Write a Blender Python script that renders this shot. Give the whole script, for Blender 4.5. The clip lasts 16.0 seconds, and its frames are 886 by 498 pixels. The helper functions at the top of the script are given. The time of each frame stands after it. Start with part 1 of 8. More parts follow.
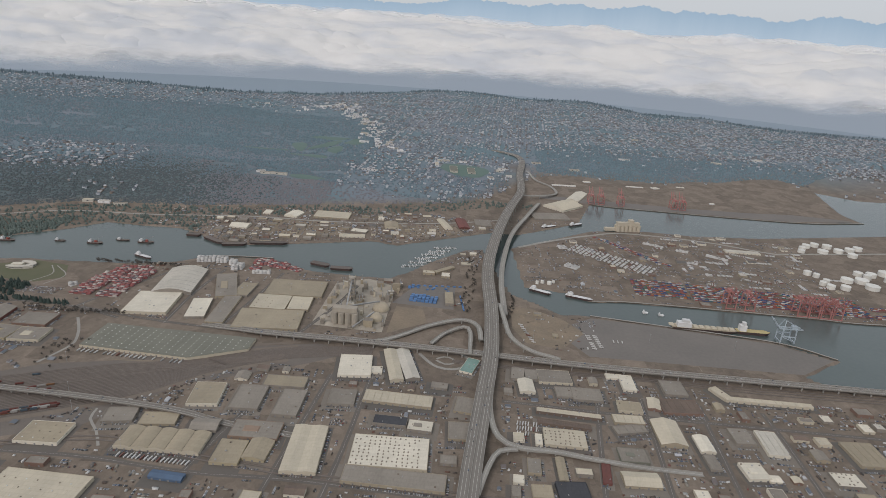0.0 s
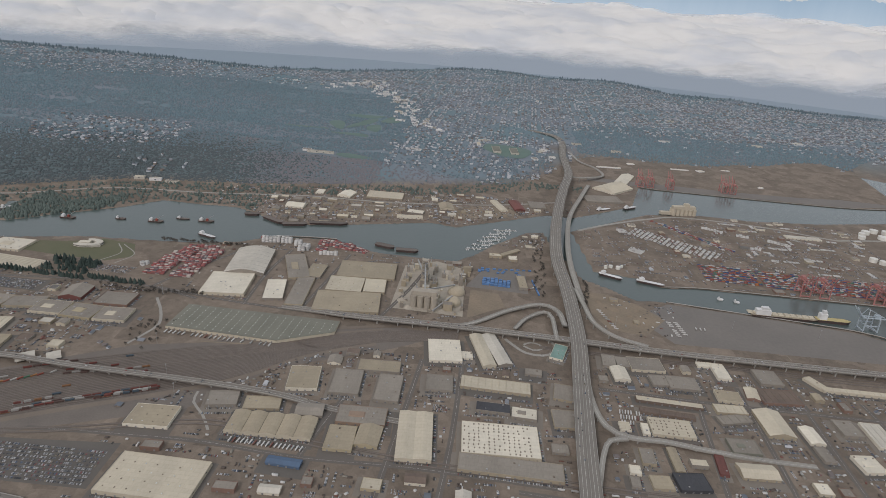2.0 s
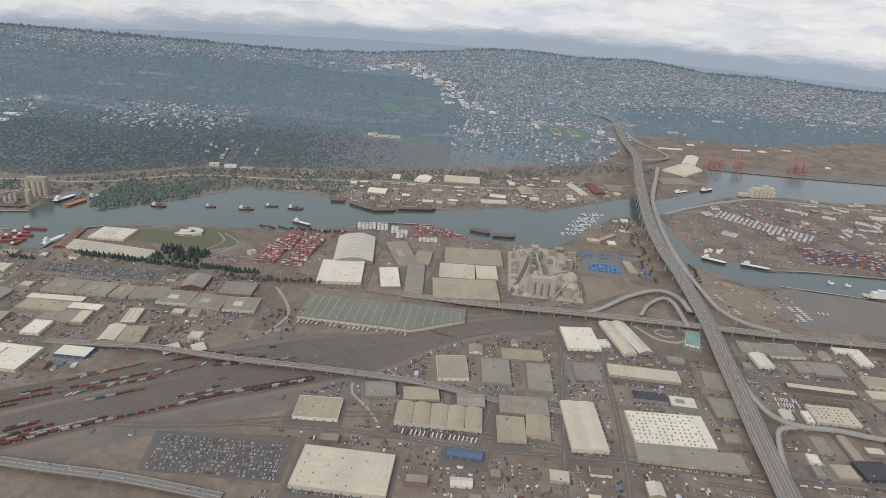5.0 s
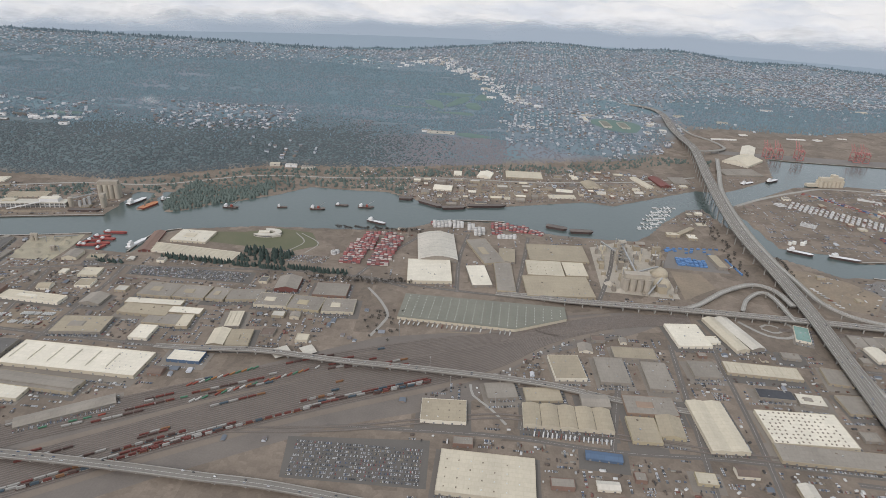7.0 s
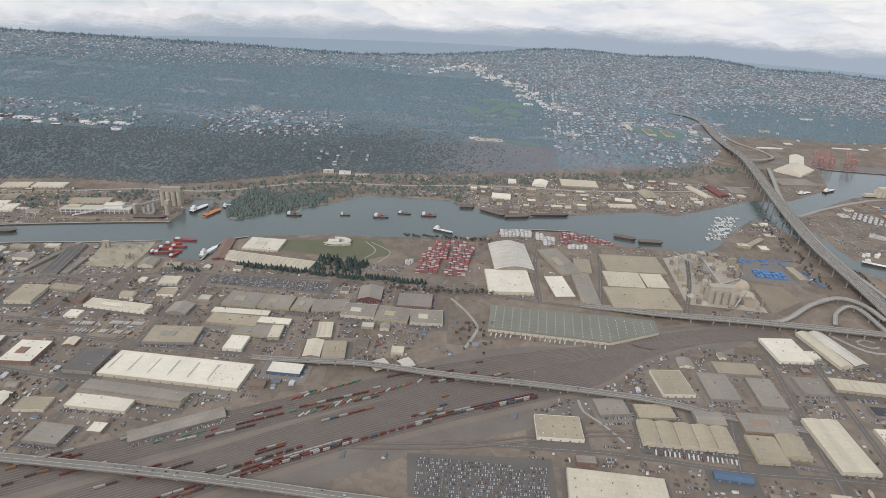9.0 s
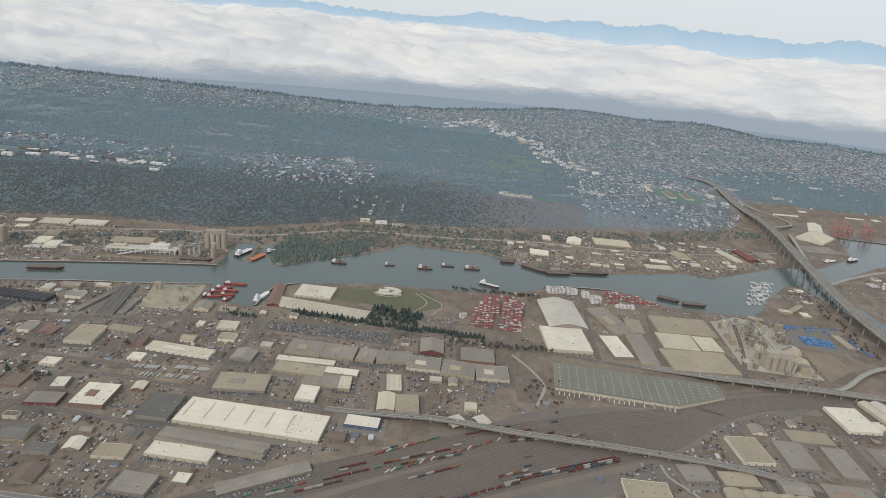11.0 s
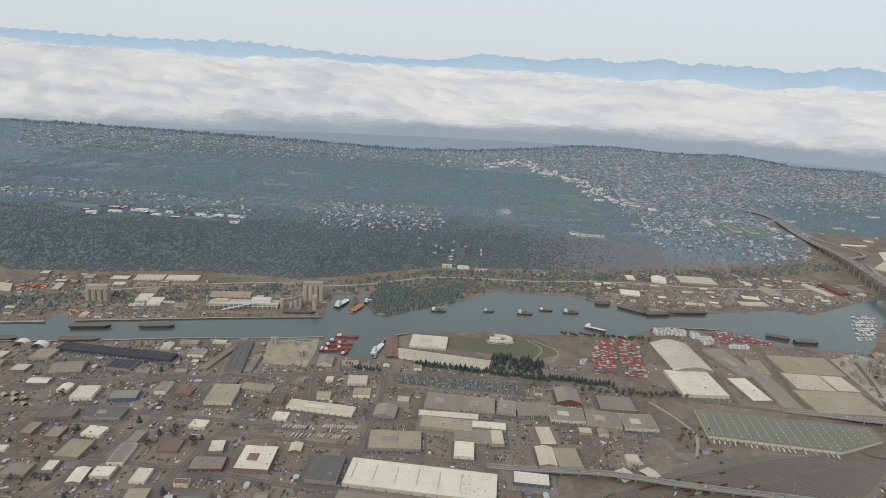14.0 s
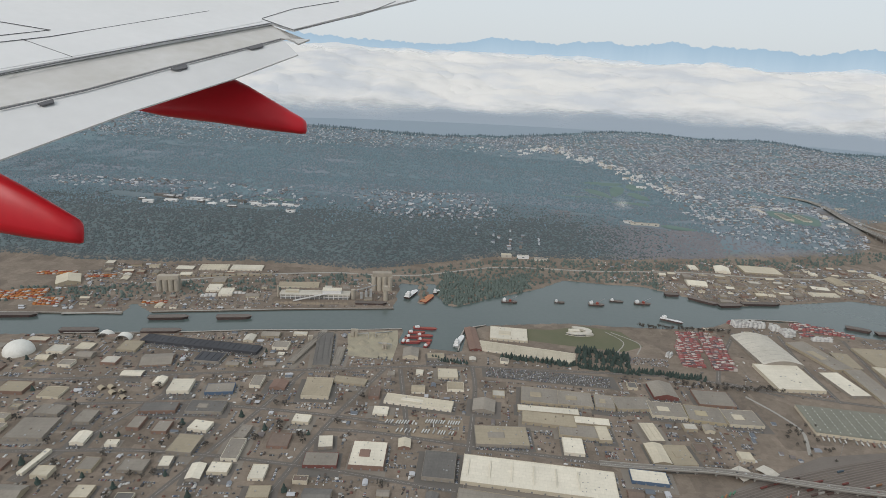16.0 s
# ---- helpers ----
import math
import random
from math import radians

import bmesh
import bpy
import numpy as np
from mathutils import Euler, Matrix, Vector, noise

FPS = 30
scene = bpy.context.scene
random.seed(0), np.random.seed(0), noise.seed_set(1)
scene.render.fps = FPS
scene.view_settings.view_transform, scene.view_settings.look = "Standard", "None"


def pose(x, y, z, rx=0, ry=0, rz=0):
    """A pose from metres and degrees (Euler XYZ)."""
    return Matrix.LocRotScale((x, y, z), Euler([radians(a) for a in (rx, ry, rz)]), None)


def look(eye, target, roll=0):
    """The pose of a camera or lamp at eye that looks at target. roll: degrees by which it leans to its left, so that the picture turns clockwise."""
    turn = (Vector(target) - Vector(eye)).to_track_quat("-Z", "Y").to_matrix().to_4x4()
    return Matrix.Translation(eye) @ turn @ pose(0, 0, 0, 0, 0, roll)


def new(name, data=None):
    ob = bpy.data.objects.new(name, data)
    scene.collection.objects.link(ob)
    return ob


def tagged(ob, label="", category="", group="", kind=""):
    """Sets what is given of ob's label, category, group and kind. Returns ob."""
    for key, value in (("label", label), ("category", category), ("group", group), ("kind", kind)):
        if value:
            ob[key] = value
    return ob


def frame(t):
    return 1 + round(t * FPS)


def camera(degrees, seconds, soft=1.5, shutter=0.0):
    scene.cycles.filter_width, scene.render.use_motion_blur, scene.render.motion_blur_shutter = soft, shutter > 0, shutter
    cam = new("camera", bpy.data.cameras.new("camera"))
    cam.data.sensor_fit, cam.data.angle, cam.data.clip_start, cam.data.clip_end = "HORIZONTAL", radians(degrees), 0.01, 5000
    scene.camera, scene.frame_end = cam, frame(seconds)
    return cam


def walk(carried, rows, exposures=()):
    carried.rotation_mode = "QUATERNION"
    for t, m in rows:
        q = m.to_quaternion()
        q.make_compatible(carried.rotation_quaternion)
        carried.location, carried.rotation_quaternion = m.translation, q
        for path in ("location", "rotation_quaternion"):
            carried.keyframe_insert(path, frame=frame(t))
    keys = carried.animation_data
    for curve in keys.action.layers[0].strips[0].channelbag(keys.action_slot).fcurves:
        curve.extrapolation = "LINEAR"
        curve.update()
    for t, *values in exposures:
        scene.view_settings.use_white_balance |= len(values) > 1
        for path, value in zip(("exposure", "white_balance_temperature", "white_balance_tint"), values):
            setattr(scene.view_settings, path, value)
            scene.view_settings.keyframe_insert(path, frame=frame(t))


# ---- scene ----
cam = camera(71.7, 16.0, soft=0.5)
PATH = [
    (0, (0.033, -0.133, 267.533), (-0.149, 1.741, 266.86), 4.0),
    (0.5, (-18.089, 0.34, 266.704), (-18.271, 2.209, 266.015), 4.3),
    (1, (-36.283, 1.012, 265.568), (-36.466, 2.874, 264.863), 4.4),
    (1.5, (-54.4, 1.638, 264.262), (-54.584, 3.494, 263.54), 4.5),
    (2, (-72.145, 1.61, 262.973), (-72.333, 3.459, 262.235), 4.6),
    (2.5, (-89.518, 0.86, 261.819), (-89.703, 2.704, 261.066), 4.7),
    (3, (-106.717, -0.293, 260.809), (-106.894, 1.545, 260.042), 4.8),
    (3.5, (-123.984, -1.448, 259.942), (-124.16, 0.385, 259.162), 4.8),
    (4, (-141.436, -2.288, 259.165), (-141.619, -0.458, 258.379), 4.5),
    (4.2, (-148.519, -2.533, 258.935), (-148.704, -0.704, 258.146), 4.3),
    (6.3, (-223.927, -4.282, 252.29), (-224.144, -2.46, 251.494), 3.2),
    (6.5, (-231.047, -4.356, 252.068), (-231.268, -2.538, 251.265), 2.9),
    (7, (-248.694, -4.338, 251.384), (-248.927, -2.523, 250.576), 2.5),
    (7.5, (-266.187, -4.273, 250.79), (-266.431, -2.462, 249.978), 2.2),
    (8, (-283.512, -4.344, 250.387), (-283.765, -2.534, 249.574), 2.1),
    (8.5, (-300.812, -4.826, 250.137), (-301.069, -3.014, 249.331), 2.2),
    (9, (-318.096, -6.016, 250.038), (-318.345, -4.197, 249.244), 2.7),
    (9.2, (-324.935, -6.836, 250.034), (-325.178, -5.013, 249.248), 2.9),
    (11.3, (-395.807, -18.968, 250.306), (-396.027, -17.077, 249.692), 5.6),
    (11.5, (-402.548, -19.976, 250.305), (-402.769, -18.08, 249.707), 5.5),
    (12, (-419.419, -22.076, 250.254), (-419.646, -20.171, 249.687), 5.3),
    (12.5, (-436.418, -23.715, 250.179), (-436.657, -21.804, 249.638), 4.7),
    (13, (-453.546, -24.83, 250.043), (-453.797, -22.916, 249.518), 4.0),
    (13.5, (-470.643, -25.584, 249.807), (-470.901, -23.67, 249.289), 3.5),
    (14, (-487.755, -25.746, 249.496), (-488.018, -23.834, 248.974), 3.2),
    (14.5, (-504.919, -25.499, 249.156), (-505.188, -23.591, 248.622), 3.1),
    (15, (-522.265, -25.32, 248.878), (-522.535, -23.416, 248.329), 3.2),
    (15.5, (-539.768, -25.574, 248.651), (-540.045, -23.674, 248.091), 3.2),
    (16, (-557.384, -26.081, 248.514), (-557.673, -24.186, 247.945), 3.0),
]
walk(cam, [(t, look(eye, target, roll)) for t, eye, target, roll in PATH], exposures=((0, -0.18, 6530, 17), (3.1, -0.2, 6540, 18), (4.0, 0.06, 6480, 16.5), (7, 0.25, 6450, 16.5), (9, 0.3, 6450, 16.5), (11.5, 0.1, 6570, 13), (16, 0.04, 6520, 13)))

# ---- light ----
world = bpy.data.worlds.new("overcast_sky")
scene.world = world
world.use_nodes = True
SUN_EL, SUN_AZ = 38.0, 205.0


def build_world():
    nt = world.node_tree
    nt.nodes.clear()
    N, L = nt.nodes.new, nt.links.new
    out = N("ShaderNodeOutputWorld")
    sky = N("ShaderNodeTexSky")
    sky.sky_type, sky.sun_disc = "NISHITA", False
    sky.sun_elevation, sky.sun_rotation = radians(SUN_EL), radians(SUN_AZ)
    sky.air_density, sky.dust_density, sky.ozone_density = 1.0, 4.0, 1.0
    tc = N("ShaderNodeTexCoord")
    sep = N("ShaderNodeSeparateXYZ")
    L(tc.outputs["Generated"], sep.inputs[0])
    # high thin overcast veils the blue sky
    veil = N("ShaderNodeMix")
    veil.data_type = "RGBA"
    veil.inputs[0].default_value = 0.8
    veil.inputs[7].default_value = (7.25, 7.98, 8.22, 1)
    L(sky.outputs[0], veil.inputs[6])
    # distant mountain range: height against azimuth
    az = N("ShaderNodeMath"); az.operation = "ARCTAN2"
    L(sep.outputs[0], az.inputs[0]); L(sep.outputs[1], az.inputs[1])
    el = N("ShaderNodeMath"); el.operation = "ARCSINE"
    L(sep.outputs[2], el.inputs[0])
    # the range's outline, in degrees over the horizon against azimuth, roughened by small crags
    outline = ((-0.6, 2.2), (-0.45, 2.5), (-0.34, 2.1), (-0.19, 1.95), (-0.134, 2.17), (-0.092, 2.76), (-0.048, 2.6), (-0.004, 2.36), (0.039, 2.66), (0.081, 2.76),
               (0.123, 2.58), (0.16, 2.72), (0.178, 3.05), (0.203, 2.66), (0.279, 2.72), (0.316, 2.6), (0.352, 2.32), (0.385, 2.56), (0.417, 2.8), (0.45, 2.5), (0.55, 2.7))
    along = N("ShaderNodeMapRange")
    along.inputs[1].default_value, along.inputs[2].default_value = -0.6, 0.6
    L(az.outputs[0], along.inputs[0])
    ridge = N("ShaderNodeValToRGB")
    while len(ridge.color_ramp.elements) < len(outline):
        ridge.color_ramp.elements.new(1.0)
    for e, (a, h) in zip(ridge.color_ramp.elements, outline):
        e.position, e.color = (a + 0.6) / 1.2, (h / 4, h / 4, h / 4, 1)
    L(along.outputs[0], ridge.inputs[0])
    nz = N("ShaderNodeTexNoise"); nz.noise_dimensions = "2D"
    nz.inputs["Scale"].default_value, nz.inputs["Detail"].default_value = 95.0, 6.0
    comb = N("ShaderNodeCombineXYZ"); comb.inputs[1].default_value = 4.1
    L(az.outputs[0], comb.inputs[0]); L(comb.outputs[0], nz.inputs["Vector"])
    crag = N("ShaderNodeMath"); crag.operation = "MULTIPLY_ADD"
    crag.inputs[1].default_value, crag.inputs[2].default_value = 0.011, -0.0055
    L(nz.outputs[0], crag.inputs[0])
    top = N("ShaderNodeMath"); top.operation = "MULTIPLY_ADD"; top.inputs[1].default_value = radians(4.0)
    L(ridge.outputs[0], top.inputs[0]); L(crag.outputs[0], top.inputs[2])
    below = N("ShaderNodeMath"); below.operation = "SUBTRACT"
    L(top.outputs[0], below.inputs[0]); L(el.outputs[0], below.inputs[1])
    mask = N("ShaderNodeMapRange")
    mask.inputs[1].default_value, mask.inputs[2].default_value = 0.0, 0.0009
    L(below.outputs[0], mask.inputs[0])
    # the range pales towards its foot: haze painted into the backdrop
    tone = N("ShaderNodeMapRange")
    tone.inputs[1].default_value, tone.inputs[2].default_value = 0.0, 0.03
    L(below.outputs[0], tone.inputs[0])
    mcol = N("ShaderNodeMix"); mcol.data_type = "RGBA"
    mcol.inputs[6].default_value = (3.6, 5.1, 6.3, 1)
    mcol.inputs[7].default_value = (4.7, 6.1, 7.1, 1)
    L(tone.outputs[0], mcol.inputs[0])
    # near and below the horizon it turns to a painted hazy sea colour
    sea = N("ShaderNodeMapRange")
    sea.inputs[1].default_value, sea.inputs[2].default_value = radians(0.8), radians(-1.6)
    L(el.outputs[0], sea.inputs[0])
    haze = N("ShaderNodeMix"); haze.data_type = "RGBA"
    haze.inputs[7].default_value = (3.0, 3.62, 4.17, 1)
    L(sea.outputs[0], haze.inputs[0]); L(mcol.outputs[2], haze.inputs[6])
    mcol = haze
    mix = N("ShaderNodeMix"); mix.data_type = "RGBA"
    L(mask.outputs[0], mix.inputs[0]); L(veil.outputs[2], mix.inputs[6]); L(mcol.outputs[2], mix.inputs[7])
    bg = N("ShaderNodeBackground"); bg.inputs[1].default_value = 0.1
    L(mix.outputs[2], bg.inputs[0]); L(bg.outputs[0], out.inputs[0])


build_world()
sun_data = bpy.data.lights.new("sun", "SUN")
sun_data.energy, sun_data.angle, sun_data.color = 1.25, radians(14), (1.0, 0.965, 0.92)
sun = new("sun", sun_data)
sun.matrix_world = look((200 * math.sin(radians(SUN_AZ)), 200 * math.cos(radians(SUN_AZ)), 200 * math.tan(radians(SUN_EL))), (0, 0, 0))

# ---- materials ----
MATS = {}


def mat(name, base, rough=0.8, second=None, scale=0.2, fine=2.0, metal=0.0, spread=0.0, bump=0.0, spec=0.3, contrast=1.0, streak=(1, 1, 1)):
    """A weathered surface: two tones mixed by a coarse and a fine noise, varied a little from thing to thing."""
    if name in MATS:
        return MATS[name]
    m = bpy.data.materials.new(name)
    m.use_nodes = True
    nt = m.node_tree
    nt.nodes.clear()
    N, L = nt.nodes.new, nt.links.new
    out, b = N("ShaderNodeOutputMaterial"), N("ShaderNodeBsdfPrincipled")
    L(b.outputs[0], out.inputs[0])
    geo = N("ShaderNodeNewGeometry")
    mp = N("ShaderNodeMapping")
    mp.inputs["Scale"].default_value = streak
    L(geo.outputs["Position"], mp.inputs[0])
    second = second or tuple(c * 0.72 for c in base)
    n1, n2 = N("ShaderNodeTexNoise"), N("ShaderNodeTexNoise")
    n1.inputs["Scale"].default_value, n2.inputs["Scale"].default_value = scale, fine
    n1.inputs["Detail"].default_value, n2.inputs["Detail"].default_value = 4.0, 3.0
    L(mp.outputs[0], n1.inputs["Vector"]); L(mp.outputs[0], n2.inputs["Vector"])
    mixv = N("ShaderNodeMath"); mixv.operation = "MULTIPLY_ADD"
    mixv.inputs[1].default_value = 0.4
    L(n2.outputs[0], mixv.inputs[0])
    half = N("ShaderNodeMath"); half.operation = "MULTIPLY"; half.inputs[1].default_value = 0.6
    L(n1.outputs[0], half.inputs[0]); L(half.outputs[0], mixv.inputs[2])
    rng = N("ShaderNodeMapRange")
    w = 0.22 / contrast
    rng.inputs[1].default_value, rng.inputs[2].default_value = 0.5 - w, 0.5 + w
    L(mixv.outputs[0], rng.inputs[0])
    mx = N("ShaderNodeMix"); mx.data_type = "RGBA"
    mx.inputs[6].default_value, mx.inputs[7].default_value = (*base, 1), (*second, 1)
    L(rng.outputs[0], mx.inputs[0])
    col = mx.outputs[2]
    if spread:
        info = N("ShaderNodeObjectInfo")
        add = N("ShaderNodeMath"); add.operation = "ADD"
        L(info.outputs["Random"], add.inputs[0]); L(geo.outputs["Random Per Island"], add.inputs[1])
        hsv = N("ShaderNodeHueSaturation")
        r2 = N("ShaderNodeMapRange")
        r2.inputs[2].default_value = 2.0
        r2.inputs[3].default_value, r2.inputs[4].default_value = 1 - spread, 1 + spread
        L(add.outputs[0], r2.inputs[0]); L(r2.outputs[0], hsv.inputs["Value"]); L(col, hsv.inputs["Color"])
        col = hsv.outputs[0]
    L(col, b.inputs["Base Color"])
    b.inputs["Roughness"].default_value, b.inputs["Metallic"].default_value = rough, metal
    b.inputs["Specular IOR Level"].default_value = spec
    if bump:
        bp = N("ShaderNodeBump"); bp.inputs["Strength"].default_value = bump
        bp.inputs["Distance"].default_value = 0.3
        L(n2.outputs[0], bp.inputs["Height"]); L(bp.outputs[0], b.inputs["Normal"])
    MATS[name] = m
    return m


def ramp_mat(name, stops, rough=0.8, grime=0.25):
    """Each island of a mesh takes one of several paint colours; grime mixes over it."""
    if name in MATS:
        return MATS[name]
    m = mat(name, (0.5, 0.5, 0.5), rough)
    nt = m.node_tree
    b = next(n for n in nt.nodes if n.type == "BSDF_PRINCIPLED")
    mx = next(n for n in nt.nodes if n.type == "MIX")
    geo = nt.nodes.new("ShaderNodeNewGeometry")
    info = nt.nodes.new("ShaderNodeObjectInfo")
    add = nt.nodes.new("ShaderNodeMath"); add.operation = "ADD"
    fr = nt.nodes.new("ShaderNodeMath"); fr.operation = "FRACT"
    nt.links.new(geo.outputs["Random Per Island"], add.inputs[0]); nt.links.new(info.outputs["Random"], add.inputs[1])
    nt.links.new(add.outputs[0], fr.inputs[0])
    r = nt.nodes.new("ShaderNodeValToRGB")
    r.color_ramp.interpolation = "CONSTANT"
    while len(r.color_ramp.elements) < len(stops):
        r.color_ramp.elements.new(1.0)
    pos = 0.0
    for e, (share, c) in zip(r.color_ramp.elements, stops):
        e.position, e.color = pos, (*c, 1)
        pos += share
    nt.links.new(fr.outputs[0], r.inputs[0])
    mul = nt.nodes.new("ShaderNodeMix"); mul.data_type, mul.blend_type = "RGBA", "MULTIPLY"
    mul.inputs[0].default_value = grime
    nt.links.new(r.outputs[0], mul.inputs[6]); nt.links.new(mx.outputs[2], mul.inputs[7])
    nt.links.new(mul.outputs[2], b.inputs["Base Color"])
    return m


ROOF = {
    "pale": ((0.70, 0.69, 0.67), (0.58, 0.575, 0.56)),
    "white": ((0.68, 0.63, 0.52), (0.56, 0.52, 0.43)), "cream": ((0.54, 0.485, 0.375), (0.44, 0.395, 0.31)),
    "greywhite": ((0.54, 0.505, 0.435), (0.42, 0.395, 0.34)), "grey": ((0.285, 0.257, 0.217), (0.215, 0.192, 0.162)),
    "dkgrey": ((0.17, 0.16, 0.146), (0.118, 0.112, 0.104)), "dark": ((0.07, 0.073, 0.08), (0.05, 0.05, 0.055)),
    "tan": ((0.37, 0.318, 0.23), (0.29, 0.25, 0.185)), "brown": ((0.20, 0.15, 0.12), (0.14, 0.11, 0.09)),
    "maroon": ((0.19, 0.075, 0.065), (0.13, 0.06, 0.05)), "blue": ((0.09, 0.14, 0.215), (0.08, 0.115, 0.17)),
    "teal": ((0.22, 0.34, 0.30), (0.17, 0.26, 0.23)), "green": ((0.205, 0.205, 0.165), (0.165, 0.165, 0.135)), "brick": ((0.24, 0.155, 0.12), (0.185, 0.125, 0.1)),
    "yellow": ((0.40, 0.345, 0.23), (0.33, 0.285, 0.2)), "orange": ((0.31, 0.225, 0.165), (0.25, 0.185, 0.14))}


def roof_mat(c):
    """Weathered roofing laid in sheets, with darker seams and run-off stains."""
    if "roof_" + c in MATS:
        return MATS["roof_" + c]
    a, b = ROOF[c]
    m = mat("roof_" + c, a, 0.75, b, 0.07, 0.8, spread=0.16, contrast=1.25, bump=0.05, streak=(1.0, 0.4, 1))
    nt = m.node_tree
    N, L = nt.nodes.new, nt.links.new
    bs = next(n for n in nt.nodes if n.type == "BSDF_PRINCIPLED")
    col = bs.inputs["Base Color"].links[0].from_socket
    tc, br = N("ShaderNodeTexCoord"), N("ShaderNodeTexBrick")
    br.inputs["Scale"].default_value = 0.5
    br.inputs["Brick Width"].default_value, br.inputs["Row Height"].default_value = 4.0, 1.6
    br.inputs["Mortar Size"].default_value, br.inputs["Bias"].default_value = 0.07, 0.0
    br.inputs["Color1"].default_value, br.inputs["Color2"].default_value = (1, 1, 1, 1), (0.94, 0.94, 0.935, 1)
    br.inputs["Mortar"].default_value = (0.89, 0.885, 0.87, 1)
    L(tc.outputs["Object"], br.inputs["Vector"])
    mul = N("ShaderNodeMix"); mul.data_type, mul.blend_type = "RGBA", "MULTIPLY"
    mul.inputs[0].default_value = 1.0
    L(col, mul.inputs[6]); L(br.outputs["Color"], mul.inputs[7]); L(mul.outputs[2], bs.inputs["Base Color"])
    return m


def wall_mat(c):
    a, b = ROOF[c]
    return mat("wall_" + c, tuple(v * 0.95 for v in a), 0.85, b, 0.25, 1.6, spread=0.12, streak=(1, 1, 0.4))


M_GLASS = mat("window_glass", (0.05, 0.06, 0.07), 0.15, (0.08, 0.09, 0.1), spec=0.6)
M_DOOR = mat("dock_door", (0.16, 0.16, 0.165), 0.7, (0.26, 0.26, 0.26), spread=0.5)
M_METAL = mat("galvanised_metal", (0.42, 0.42, 0.41), 0.5, (0.3, 0.3, 0.29), 0.4, 2.0, metal=0.3, spread=0.15)
M_SPOT = mat("roof_patch", (0.16, 0.13, 0.10), 0.9, (0.24, 0.2, 0.16), spread=0.3)
M_SKYLIGHT = mat("skylight_dome", (0.62, 0.62, 0.58), 0.3, (0.5, 0.5, 0.47), spec=0.5)
M_ASPHALT = mat("road_asphalt", (0.15, 0.134, 0.118), 0.9, (0.12, 0.108, 0.096), 0.05, 0.8, bump=0.05)
M_CONCRETE = mat("road_concrete", (0.34, 0.325, 0.29), 0.88, (0.26, 0.25, 0.225), 0.06, 0.7, bump=0.05)
M_PARAPET = mat("parapet_concrete", (0.36, 0.345, 0.31), 0.88, (0.26, 0.25, 0.23), 0.2, 1.2)
M_LINE = mat("lane_paint", (0.55, 0.54, 0.5), 0.7, (0.4, 0.39, 0.36), 0.5, 3.0)
M_BALLAST = mat("rail_ballast", (0.145, 0.122, 0.105), 0.95, (0.095, 0.083, 0.075), 0.06, 1.2, contrast=1.4)
M_YARD_BED = mat("freight_yard_bed", (0.185, 0.162, 0.14), 0.95, (0.142, 0.125, 0.11), 0.05, 0.9, contrast=1.4)
M_BALLAST_TRACK = mat("track_ballast", (0.158, 0.134, 0.115), 0.95, (0.12, 0.103, 0.09), 0.08, 1.5, contrast=1.4)
M_DECKING = mat("bridge_deck_paving", (0.215, 0.198, 0.173), 0.9, (0.175, 0.162, 0.144), 0.06, 0.7)
M_SLEEPER = mat("rail_sleepers", (0.205, 0.18, 0.157), 0.9, (0.15, 0.13, 0.115), 0.3, 3.0)
M_RAIL = mat("rail_steel", (0.30, 0.25, 0.21), 0.5, (0.2, 0.16, 0.13), metal=0.6)
M_LOT = mat("parking_asphalt", (0.112, 0.103, 0.092), 0.92, (0.14, 0.128, 0.114), 0.05, 0.7)
M_APRON = mat("worn_concrete_yard", (0.225, 0.2, 0.168), 0.92, (0.175, 0.155, 0.131), 0.06, 0.8)
M_VERGE = mat("track_verge_earth", (0.215, 0.178, 0.142), 0.95, (0.165, 0.138, 0.114), 0.05, 0.6)
M_DIRT = mat("bare_dirt", (0.27, 0.215, 0.155), 0.95, (0.18, 0.15, 0.115), 0.04, 0.5, contrast=1.3)
M_SAND = mat("pale_sand", (0.36, 0.325, 0.235), 0.95, (0.25, 0.225, 0.175), 0.08, 0.8, contrast=1.3)
M_YARD = mat("terminal_paving", (0.205, 0.187, 0.168), 0.92, (0.158, 0.147, 0.134), 0.02, 0.3, contrast=1.2)
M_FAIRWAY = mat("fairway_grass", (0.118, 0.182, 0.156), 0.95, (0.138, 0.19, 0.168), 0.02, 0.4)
M_GRASS = mat("mown_grass", (0.105, 0.115, 0.068), 0.95, (0.14, 0.132, 0.085), 0.04, 0.8)
M_TARP = mat("blue_tarpaulin", (0.085, 0.18, 0.36), 0.6, (0.12, 0.23, 0.41), 0.2, 1.5, spread=0.3)
M_CRANE = mat("crane_red_paint", (0.42, 0.19, 0.17), 0.6, (0.35, 0.16, 0.145), 0.3, 2.0)
M_CRANE_BLUE = mat("crane_pale_paint", (0.42, 0.48, 0.52), 0.6, (0.3, 0.35, 0.38), 0.3, 2.0)
M_HULL = mat("hull_paint", (0.055, 0.05, 0.05), 0.6, (0.1, 0.06, 0.05), 0.3, 1.5, spread=0.4)
M_DECK = mat("rusty_deck", (0.17, 0.145, 0.125), 0.85, (0.12, 0.105, 0.095), 0.3, 1.5, spread=0.3)
M_BOAT = mat("white_boat_paint", (0.68, 0.68, 0.66), 0.4, (0.55, 0.55, 0.54), spread=0.15)
M_RUST = mat("red_vessel_paint", (0.30, 0.07, 0.055), 0.7, (0.2, 0.07, 0.05), 0.3, 1.5, spread=0.3)
